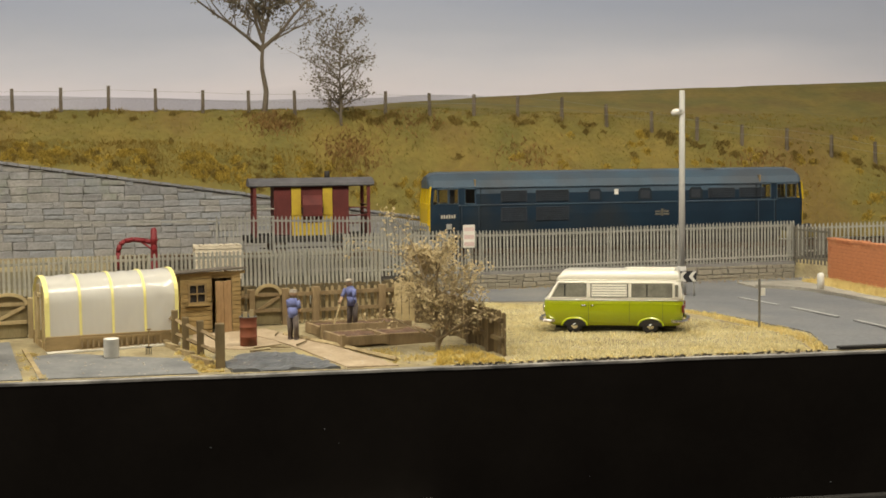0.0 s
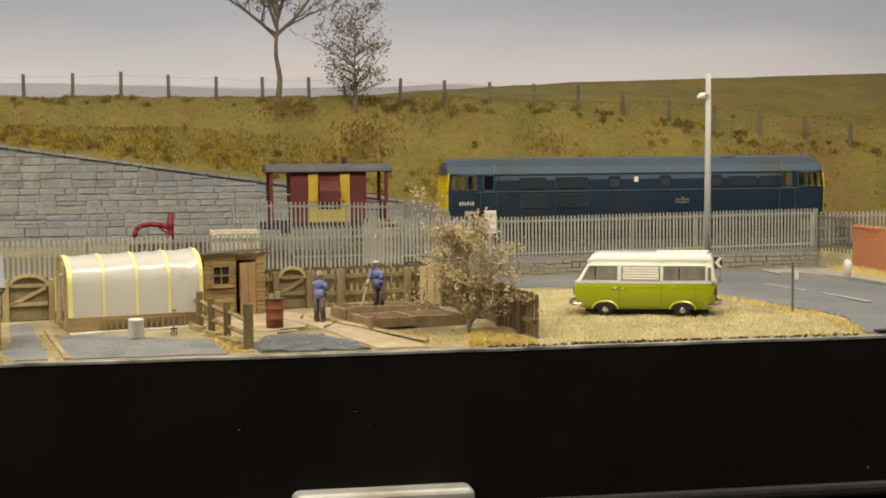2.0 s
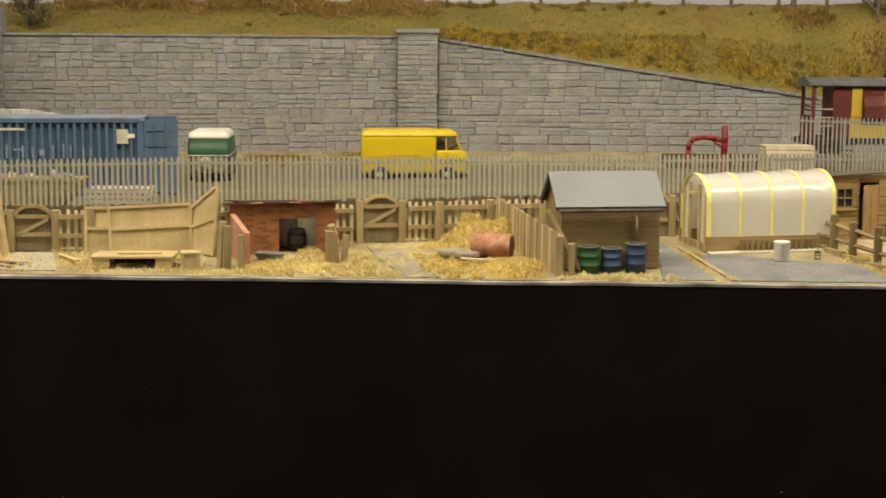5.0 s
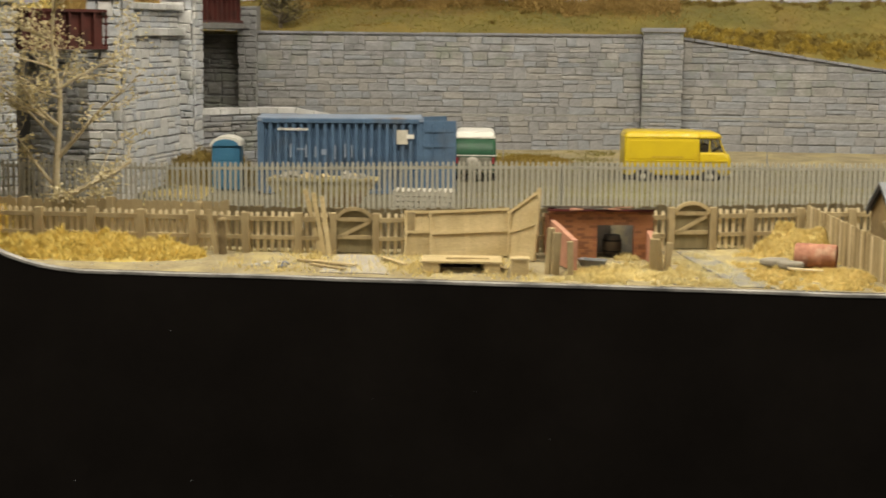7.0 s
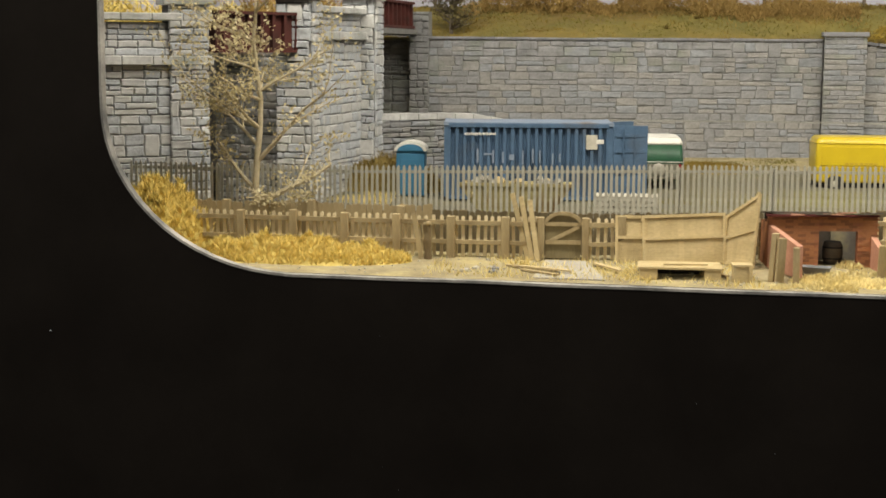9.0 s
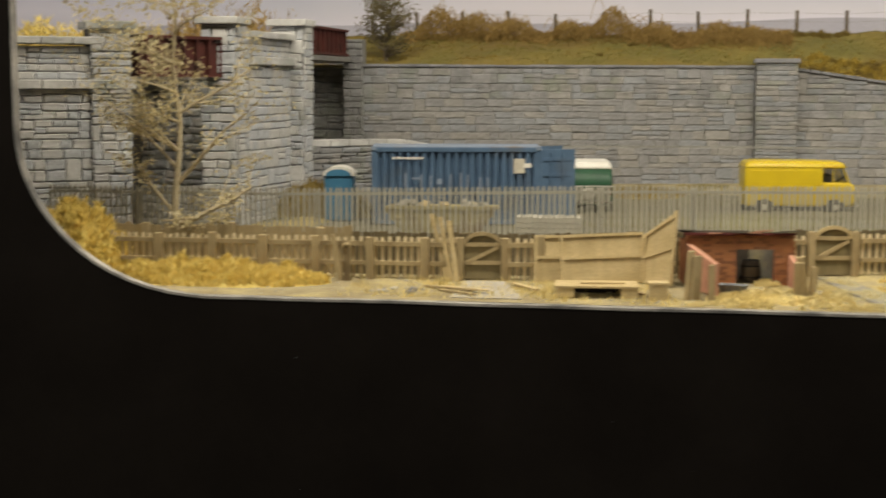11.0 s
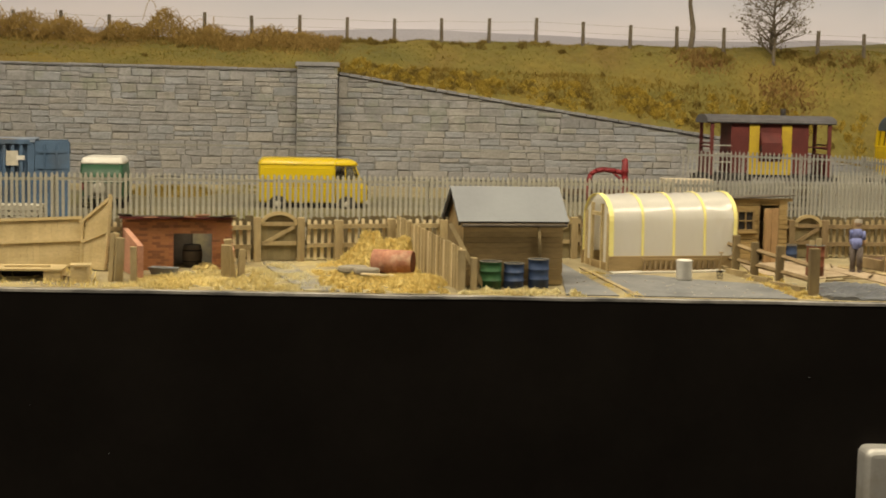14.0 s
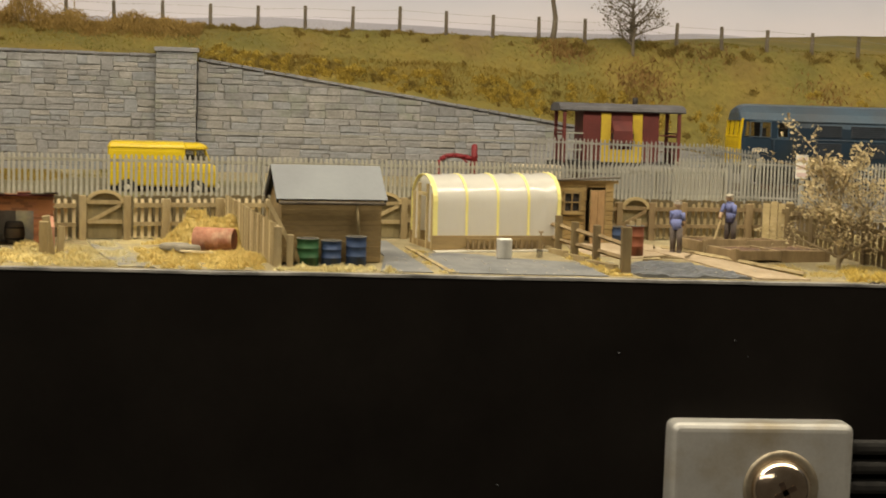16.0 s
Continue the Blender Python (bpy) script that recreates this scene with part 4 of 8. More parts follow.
def palisade(label, pts, high, material, pitch=0.165, posts=2.75, pale_w=0.08, rail_drop=0.25):
    fence = thing("palisade_fence", label, "fence", group="palisade fences")
    total, at = along(pts)
    bm = bmesh.new()
    w = pale_w / 2
    prism(bm, [(-w, 0), (w, 0), (w, high - 0.07), (0, high), (-w, high - 0.07)], -0.035, 0.0)
    pale = shared("pale", bm, material)
    post = shared("post", B(-0.03, 0.03, 0.02, 0.08, -0.15, high - 0.1), material)
    fence_rail(fence, at, total, high - rail_drop, 0.05, 0.085, -0.06, material)
    fence_rail(fence, at, total, high * 0.12, 0.05, 0.075, 0.01, material)
    for name, me, step in (("pale", pale, pitch), ("post", post, posts)):
        for s in steps(0.02, total - 0.02, step):
            p, a = at(s)
            ob = new(name, me)
            ob.parent = fence
            lean = random.uniform(-0.008, 0.008)
            ob.matrix_basis = Matrix.Translation(p * S) @ Matrix.Rotation(a, 4, "Z") @ Matrix.Rotation(lean, 4, "Y")
    return fence


yard_line = lambda pts: [(x, y, top - 2.3) for x, y, top in pts]
palisade("pale galvanised palisade fence along the goods yard", yard_line(((-43.0, 4.9, 2.52), (-36, 5.0, 2.52), (-31, 5.3, 2.6), (-26, 6.3, 2.65), (-20, 7.4, 2.64), (-12, 8.9, 2.64), (-7.8, 10.6, 2.6))), 2.3, PALISADE_PALE, 0.16)
palisade("grey galvanised palisade fence beside the gardens", yard_line(((-7.8, 10.6, 2.6), (-3, 12.6, 2.5), (0.4, 14.0, 2.5))), 2.3, PALISADE, 0.16)
palisade("short grey palisade screen in the goods yard", [(-3.05, 19.7, 0.94), (0.9, 19.9, 0.97)], 1.42, PALISADE_MID, 0.16)
palisade("grey galvanised palisade fence above the road", [(-0.4, 18.3, 0.95), (2.9, 18.6, 0.98), (6.0, 18.9, 0.9), (19.0, 20.1, 0.99)], 1.74, PALISADE, 0.148, pale_w=0.068)
palisade("grey palisade fence beside the railway", [(-5.2, 22.85, 1.29), (1.65, 21.5, 1.2)], 2.0, PALISADE_MID, 0.17, pale_w=0.066)
palisade("grey palisade return beside the railway", [(1.65, 21.5, 1.2), (3.0, 18.9, 0.98)], 2.0, PALISADE_MID, 0.17, pale_w=0.066)
palisade("dark weathered palisade end bay by the brick wall", [(19.0, 20.1, 0.95), (19.75, 18.2, 0.9)], 1.6, PALISADE_DARK, 0.2)
palisade("grey palisade fence beyond the brick wall", [(19.4, 21.5, 1.1), (34, 23.5, 1.1)], 1.4, PALISADE, 0.21)
long_rail = thing("rail_fence", "thin grey single-rail fence before the stone wall", "fence")
total, at = along([(-38.3, 24.8, 1.15), (-24, 25.2, 1.25), (-9.5, 23.8, 1.3), (-5.2, 22.85, 1.29)])
fence_rail(long_rail, at, total, 1.72, 0.05, 0.075, 0, PALISADE_MID)
for s in steps(0.1, total - 0.1, 5.2):
    p, a = at(s)
    part("post", T((p.x, p.y + 0.04, p.z - 0.25), (p.x, p.y + 0.04, p.z + 1.73), 0.022, n=6), STONE, long_rail)


def wooden_fence(label, pts, high=1.15, pitch=0.225, posts=2.05, material=WOOD, rails_front=True, uneven=0.05, pale_w=0.10, rail_at=(0.76, 0.32), pale_mat=None):
    fence = thing("wooden_fence", label, "fence", group="garden fences")
    total, at = along(pts)
    bm = bmesh.new()
    w = pale_w / 2
    prism(bm, [(-w, 0), (w, 0), (w, high - 0.04), (0.01, high), (-w, high - 0.03)], -0.02, 0.02)
    pale = shared("pale", bm, pale_mat or material)
    post = shared("post", B(-0.115, 0.115, -0.2, 0.01, -0.2, high + 0.02, bevel=0.02), material)
    side_of = 0.02 if rails_front else -0.1
    fence_rail(fence, at, total, high * rail_at[0], 0.1, 0.125, side_of, material)
    fence_rail(fence, at, total, high * rail_at[1], 0.1, 0.115, side_of, material)
    for name, me, step in (("pale", pale, pitch), ("post", post, posts)):
        for s in steps(0.05 if name == "pale" else 0.9, total - (0.05 if name == "pale" else 0.9), step):
            p, a = at(s)
            ob = new(name, me)
            ob.parent = fence
            p = p + Vector((0, 0, random.uniform(-uneven, uneven) * (0.7 if name == "pale" else 1)))
            ob.matrix_basis = Matrix.Translation(p * S) @ Matrix.Rotation(a, 4, "Z") @ Matrix.Rotation(random.uniform(-0.03, 0.03), 4, "Y")
    return fence


def fy(x):
    return ramp(x, (-44, 2.9), (-33, 3.0), (-29, 3.2), (-25, 4.0), (-20.5, 5.1), (-16.5, 6.3), (-10, 7.5), (-4, 8.3), (0.6, 8.9))


def fpts(*xs):
    return [(x, fy(x), gz(x, fy(x)) + 0.02) for x in xs]


back_label = "weathered grey-brown timber pale fence behind the gardens"
for ends in ((-41.2, -33.4, -30.25), (-28.85, -25, -20.75), (-19.2, -16.5, -12.8), (-11.2, -10, -4.6), (-3.4, 0.6)):
    wooden_fence(back_label, fpts(*ends), 1.16, 0.205, 1.5, WOOD_BROWN if ends[0] > -12 else WOOD, uneven=0.04, pale_w=0.095, rail_at=(0.775, 0.315), pale_mat=WOOD if ends[0] > -12 else CREAM_WOOD)
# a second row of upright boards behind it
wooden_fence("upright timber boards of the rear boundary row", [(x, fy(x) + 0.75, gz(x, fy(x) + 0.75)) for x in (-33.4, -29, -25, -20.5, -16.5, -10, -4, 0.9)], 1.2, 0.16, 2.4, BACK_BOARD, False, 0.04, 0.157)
wooden_fence("close row of tall upright boards behind the fence", [(x, fy(x) + 0.75, gz(x, fy(x) + 0.75)) for x in (-43, -38, -33.4)], 1.34, 0.16, 2.4, WOOD, False, 0.06, 0.155)
wooden_fence("dark timber fence between the garden and the verge", [(0.75, 8.8, gz(0.75, 8.8)), (1.5, 4.6, 0.22), (2.15, 1.0, 0.08)], 1.25, 0.3, 1.6, WOOD_DARK, True, 0.04, 0.2)


def garden_gate(x, y, rz, wide, high, label, material=WOOD):
    g = thing("garden_gate", label, "gate", x, y, gz(x, y), rz, group="arched garden gates")
    for sx in (-wide / 2 - 0.13, wide / 2 + 0.13):
        part("post", B(sx - 0.1, sx + 0.1, -0.12, 0.1, -0.05, high + 0.04, bevel=0.02), material, g)
    n = 6
    for k in range(n):
        x0, x1 = -wide / 2 + wide * k / n, -wide / 2 + wide * (k + 1) / n
        c = (x0 + x1) / wide
        part("board", B(x0 + 0.002, x1 - 0.002, 0.0, 0.05, 0.04, high - 0.14 + 0.26 * math.sqrt(max(0, 1 - c * c))), GATE_WOOD, g)
    bm = bmesh.new()
    loft(bm, [[(k * c, y, high - 0.16 + k2 * s) for k, k2, y in ((wide / 2 - 0.05, 0.27, -0.08), (wide / 2 + 0.05, 0.37, -0.08), (wide / 2 + 0.05, 0.37, 0.0), (wide / 2 - 0.05, 0.27, 0.0))] for c, s in [(math.cos(radians(d)), math.sin(radians(d))) for d in range(0, 181, 12)]])
    part("arch", bm, PALE_WOOD if x > -25 else material, g)
    for z in (high * 0.38, high - 0.2):
        part("ledge", B(-wide / 2, wide / 2, -0.06, 0.0, z, z + 0.11), material, g)
    bm = bmesh.new()
    m = Matrix.Translation((0, -0.03, high * 0.62)) @ Matrix.Rotation(-math.atan2(high * 0.45, wide), 4, "Y")
    part("brace", box(bm, -wide / 2, wide / 2, -0.03, 0.03, -0.05, 0.05, m=m), material, g)
    return g


garden_gate(-29.55, fy(-29.5), 5, 0.98, 1.14, "weathered timber garden gate with an arched top and brace")
garden_gate(-19.97, fy(-19.95), 12, 0.98, 1.22, "weathered timber garden gate with an arched top and brace")
garden_gate(-4.02, fy(-4.15), 8, 0.82, 1.14, "weathered timber garden gate with an arched top and brace", WOOD_BROWN)
garden_gate(-12.0, fy(-12.0), 8, 1.1, 1.22, "weathered timber garden gate with an arched top and brace")

# lapped panel between two plots
lap = thing("lap_fence", "pale lapped timber panel fence between two plots", "fence")
a, b = Vector((-16.6, 6.0)), Vector((-14.95, 0.55))
n_boards = 60
for k in range(n_boards):
    t0, t1 = k / n_boards, (k + 1.12) / n_boards
    u, v = a.lerp(b, t0), a.lerp(b, min(1, t1))
    d = (v - u).normalized()
    n = Vector((-d.y, d.x)) * (0.02 + 0.008 * (k % 2))
    bm = bmesh.new()
    hz = 1.56 - 0.40 * t0 + random.uniform(-0.02, 0.02)
    plate(bm, [(u - n)[:], (v - n)[:], (v + n)[:], (u + n)[:]], gz(u.x, u.y) - 0.03, hz)
    part("board", bm, CREAM_WOOD if k % 7 == 3 else WOOD if k % 3 else PALE_WOOD, lap)
part("post", B(-15.05, -14.85, 0.35, 0.55, 0.0, 1.12, bevel=0.02), WOOD, lap)
part("post", B(-14.72, -14.55, 0.42, 0.58, 0.0, 0.92, bevel=0.02), WOOD, lap)
prop = thing("timber_prop", "long timber prop leaning on the fence end", "prop")
part("prop", B(-0.055, 0.055, -0.025, 0.025, 0, 1.95, m=Matrix.Translation((-14.3, 0.75, 0.05)) @ Matrix.Rotation(radians(-29), 4, "Y") @ Matrix.Rotation(radians(-4), 4, "X")), WOOD, prop)

# post and rail fence beside the polytunnel
rail_fence = thing("post_and_rail_fence", "dark timber post and rail fence beside the polytunnel", "fence")
pr = [(-7.3, 5.7), (-7.0, 4.7), (-6.7, 3.7), (-6.3, 2.5), (-5.8, 0.95)]
for k, (x, y) in enumerate(pr):
    r = 0.13 if k == len(pr) - 1 else 0.1
    part("post", B(x - r, x + r, y - r, y + r, gz(x, y) - 0.05, gz(x, y) + (1.22 if k == len(pr) - 1 else 1.0 + 0.06 * (k % 2)), bevel=0.025), WOOD_DARK, rail_fence)
for (x0, y0), (x1, y1) in zip(pr, pr[1:]):
    for z in (0.78, 0.36):
        part("rail", T((x0 + 0.03, y0, gz(x0, y0) + z), (x1 + 0.03, y1, gz(x1, y1) + z - (0.06 if z > 0.5 else 0)), 0.065, n=4), WOOD_BROWN, rail_fence)

for (x0, y0), (x1, y1) in zip(pr, pr[1:]):
    bm = bmesh.new()
    plate(bm, [(x0 - 0.3, y0 - 0.1), (x1 - 0.3, y1 + 0.1), (x1 - 0.16, y1 + 0.1), (x0 - 0.16, y0 - 0.1)], min(gz(x0, y0), gz(x1, y1)) - 0.02, max(gz(x0, y0), gz(x1, y1)) + 0.12)
    part("gravel_board", bm, WOOD, rail_fence)

# fence posts with wires on the hill
hill_fence = thing("post_and_wire_fence", "weathered timber post and wire fence along the hilltop", "fence")
posts = []
for k in range(35):
    x = -40.3 + 2.33 * k
    y = ramp(x, (-40, 37.6), (12, 37.2), (25, 34.8), (45, 31.8))
    posts.append((x, y, hill(x, y)))
    part("post", T((x, y, posts[-1][2] - 0.2), (x + random.uniform(-0.05, 0.05), y, posts[-1][2] + 1.12 + random.uniform(-0.06, 0.08)), 0.105, 0.09, n=6), BARK, hill_fence)
for z in (0.6, 1.0):
    for a, b in zip(posts, posts[1:]):
        part("wire", T((a[0], a[1] - 0.1, a[2] + z), (b[0], b[1] - 0.1, b[2] + z), 0.006, n=4), PALISADE_MID, hill_fence)

# ---- vehicles ----


def plan_ring(x0, x1, w, z, r=0.25, n=4, yc=0.0):
    """A rounded oblong at one height."""
    r = min(r, w * 0.95, (x1 - x0) * 0.45)
    pts = []
    for cx, cy, a0 in ((x1 - r, w - r, 0), (x0 + r, w - r, 90), (x0 + r, -w + r, 180), (x1 - r, -w + r, 270)):
        for k in range(n + 1):
            a = radians(a0 + 90 * k / n)
            pts.append((cx + r * math.cos(a), cy + r * math.sin(a) + yc, z))
    return pts


def shell(levels, r=0.25):
    bm = bmesh.new()
    loft(bm, [plan_ring(x0, x1, w, z, r) for z, x0, x1, w in levels], smooth=True)
    for f in bm.faces:
        f.smooth = len(f.verts) == 4
    return bm


def wheel(parent, x, y, z, r, wide, hub, side=-1):
    m = Matrix.Translation((x, y, z)) @ Matrix.Rotation(radians(90), 4, "X")
    w = part("wheel", spin(bmesh.new(), [(r * 0.6, -wide / 2), (r * 0.92, -wide / 2), (r, -wide * 0.3), (r, wide * 0.3), (r * 0.92, wide / 2), (r * 0.6, wide / 2)], 20, m=m), RUBBER, parent)
    part("hubcap", spin(bmesh.new(), [(r * 0.42, wide * 0.42), (r * 0.38, wide * 0.52), (r * 0.22, wide * 0.6), (r * 0.06, wide * 0.64)], 16, m=m), hub, w)


def bars(parent, x, y, z, n, w, h, gap, material, face=-1):
    """Unreadable lettering as plain bars."""
    bm = bmesh.new()
    for k in range(n):
        box(bm, x + k * (w + gap), x + k * (w + gap) + w, y + face * 0.012, y, z, z + h * (1 if k % 2 else 0.85))
    return part("lettering", bm, material, parent)


# the lime green camper van on the verge
van = thing("camper_van", "lime green and cream camper van parked on dry grass", "van", 6.56, 4.75, 0.21, -21)
van.scale = (0.97, 0.95, 0.93)
part("lower_body", shell([(0.28, -2.05, 2.02, 0.78), (0.40, -2.2, 2.10, 0.84), (0.8, -2.28, 2.14, 0.86), (1.06, -2.26, 2.13, 0.855), (1.14, -2.22, 2.11, 0.84)], 0.3), LIME, van)
part("upper_body", shell([(1.14, -2.2, 2.12, 0.835), (1.2, -2.17, 2.11, 0.825), (1.5, -1.99, 2.08, 0.785), (1.72, -1.85, 2.03, 0.745), (1.80, -1.74, 1.95, 0.69)], 0.17), CREAM, van)
part("waist_trim", shell([(1.11, -2.25, 2.14, 0.862), (1.145, -2.25, 2.14, 0.862)], 0.28), CREAM, van)
roof = part("raised_roof", shell([(1.77, -1.84, 2.03, 0.69), (1.84, -1.86, 2.04, 0.71), (1.95, -1.76, 2.0, 0.69), (2.05, -1.68, 1.95, 0.63), (2.08, -1.58, 1.88, 0.55)], 0.2), CREAM, van)
for y in (-0.5, 0.5):
    part("roof_rail", B(0.25, 1.9, y - 0.03, y + 0.03, 2.06, 2.115, bevel=0.01), CREAM, roof)
for x in (0.25, 1.84):
    part("roof_rail", B(x, x + 0.06, -0.53, 0.53, 2.06, 2.115, bevel=0.01), CREAM, roof)
part("roof_gutter", shell([(1.75, -1.88, 2.06, 0.73), (1.785, -1.88, 2.06, 0.73)], 0.2), CREAM, van)
tilt = Matrix.Translation((0, -0.84, 1.14)) @ Matrix.Rotation(radians(-10), 4, "X")
for x0, x1, skew in ((-2.0, -0.9, 0.24), (-0.77, 0.42, 0), (0.52, 1.80, 0)):
    for m, nm in ((tilt, "near"), (Matrix.Rotation(math.pi, 4, "Z") @ Matrix.Translation((-x0 - x1, -0.84, 1.14)) @ Matrix.Rotation(radians(-10), 4, "X"), "far")):
        bm = bmesh.new()
        prism(bm, [(x0, 0.08), (x1, 0.08), (x1, 0.53), (x0 + skew, 0.53)], -0.02, 0.03)
        bm.transform(m)
        w = part("window", bm, GLASS_DARK, van, "tinted side window")
        if nm == "near":
            bm = bmesh.new()
            e = 0.03
            out = [(x0 - e, 0.08 - e), (x1 + e, 0.08 - e), (x1 + e, 0.53 + e), (x0 + skew - e, 0.53 + e)]
            for a, b in zip(out, out[1:] + out[:1]):
                tube(bm, (a[0], -0.012, a[1]), (b[0], -0.012, b[1]), 0.02, n=5)
            bm.transform(m)
            part("window_frame", bm, CREAM, w)
            if x0 == -0.77:
                for k in range(5):
                    part("louvre", B(x0 + 0.04, x1 - 0.04, -0.05, -0.015, 0.10 + 0.085 * k, 0.165 + 0.085 * k, m=m), CREAM, w)
            else:
                xs = x0 + 0.38 * (x1 - x0)
                part("quarter_bar", B(xs - 0.02, xs + 0.02, -0.035, -0.015, 0.1, 0.52, m=m), BLACK, w)
bm = B(-0.02, 0.03, -0.66, 0.66, 0.10, 0.60, bevel=0.01, m=Matrix.Translation((-2.205, 0, 1.14)) @ Matrix.Rotation(radians(31), 4, "Y"))
part("windscreen", bm, GLASS_DARK, van)
part("rear_window", B(-0.02, 0.02, -0.5, 0.5, 0.14, 0.5, m=Matrix.Translation((2.105, 0, 1.14)) @ Matrix.Rotation(radians(-7), 4, "Y")), GLASS_DARK, van)
part("corner_vent", B(1.88, 1.98, -0.03, 0.0, 0.1, 0.5, m=tilt), GLASS_DARK, van)
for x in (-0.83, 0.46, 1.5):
    part("door_seam", B(x - 0.006, x + 0.006, -0.865, -0.85, 0.42, 1.1), LIME_GAP_SHADE, van)
part("swage_line", T((-2.0, -0.855, 0.99), (2.0, -0.855, 0.99), 0.012, n=5), LIME, van)
part("door_handle", B(-1.06, -0.9, -0.89, -0.85, 0.93, 0.97, bevel=0.01), CHROME, van)
part("door_handle", B(-0.76, -0.66, -0.89, -0.85, 0.93, 0.97, bevel=0.01), CHROME, van)
for x in (-1.27, 1.12):
    ring = [(math.cos(radians(d)), math.sin(radians(d))) for d in range(0, 181, 15)]
    low = [(x + 0.37 * c, 0.28 + 0.23 * s) for c, s in ring]
    up = [(x + 0.43 * c, 0.28 + 0.29 * s) for c, s in ring]
    bm = bmesh.new()
    prism(bm, low, -0.872, -0.7)
    part("wheel_arch", bm, BLACK, van)
    bm = bmesh.new()
    loft(bm, [[(a[0], -0.855, a[1]), (a[0], -0.879, a[1]), ((a[0] + b[0]) / 2, -0.876, (a[1] + b[1]) / 2), (b[0], -0.85, b[1])] for a, b in zip(low, up)])
    part("arch_lip", bm, LIME, van)
    wheel(van, x, -0.76, 0.27, 0.27, 0.2, CHROME)
    wheel(van, x, 0.72, 0.285, 0.285, 0.2, CHROME)
for s in (-1, 1):
    bm = bmesh.new()
    end = 2.40 if s < 0 else 2.26
    pts = [(s * (end - 0.45), -0.9), (s * (end - 0.2), -0.87), (s * (end - 0.05), -0.68), (s * end, -0.35), (s * end, 0.35), (s * (end - 0.05), 0.68), (s * (end - 0.2), 0.87), (s * (end - 0.45), 0.9)]
    loft(bm, [[(x + s * 0.05 * dx, y + (0.05 * dx if y > 0.8 else -0.05 * dx if y < -0.8 else 0), 0.44 + dz) for dx, dz in ((-1, -0.05), (1, -0.05), (1.3, 0), (1, 0.05), (-1, 0.05))] for x, y in pts])
    part("bumper", bm, CHROME, van, "bright metal bumper")
for y in (-0.72, 0.72):
    part("tail_light", B(2.1, 2.16, y - 0.06, y + 0.06, 0.72, 0.96, bevel=0.02), RED, van)
    part("headlight", spin(bmesh.new(), [(0.14, 0), (0.13, 0.04), (0.06, 0.06)], 14, m=Matrix.Translation((-2.25, y * 0.75, 0.82)) @ Matrix.Rotation(radians(-90), 4, "Y")), CHROME, van)
part("engine_vent", B(2.1, 2.15, -0.4, 0.4, 0.55, 0.66), BLACK, van)
part("underframe", B(-1.9, 1.9, -0.6, 0.6, 0.16, 0.34), BLACK, van)

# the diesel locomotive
# u is an image column: side details are placed to fit the camera's view.
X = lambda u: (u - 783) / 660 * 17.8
loco = thing("diesel_locomotive", "weathered rail blue diesel locomotive with yellow ends", "locomotive", 4.38, 27.15, 1.36, 0)


def body_section(x, w=1.27, top=3.54, low=0.85):
    prof = [(-w, low), (-w * 1.02, 1.6), (-w, 2.55), (-w * 0.96, 2.85), (-w * 0.8, 3.15), (-w * 0.45, top - 0.08), (0, top)]
    prof += [(-y, z) for y, z in prof[-2::-1]]
    return [(x, y, z) for y, z in prof]


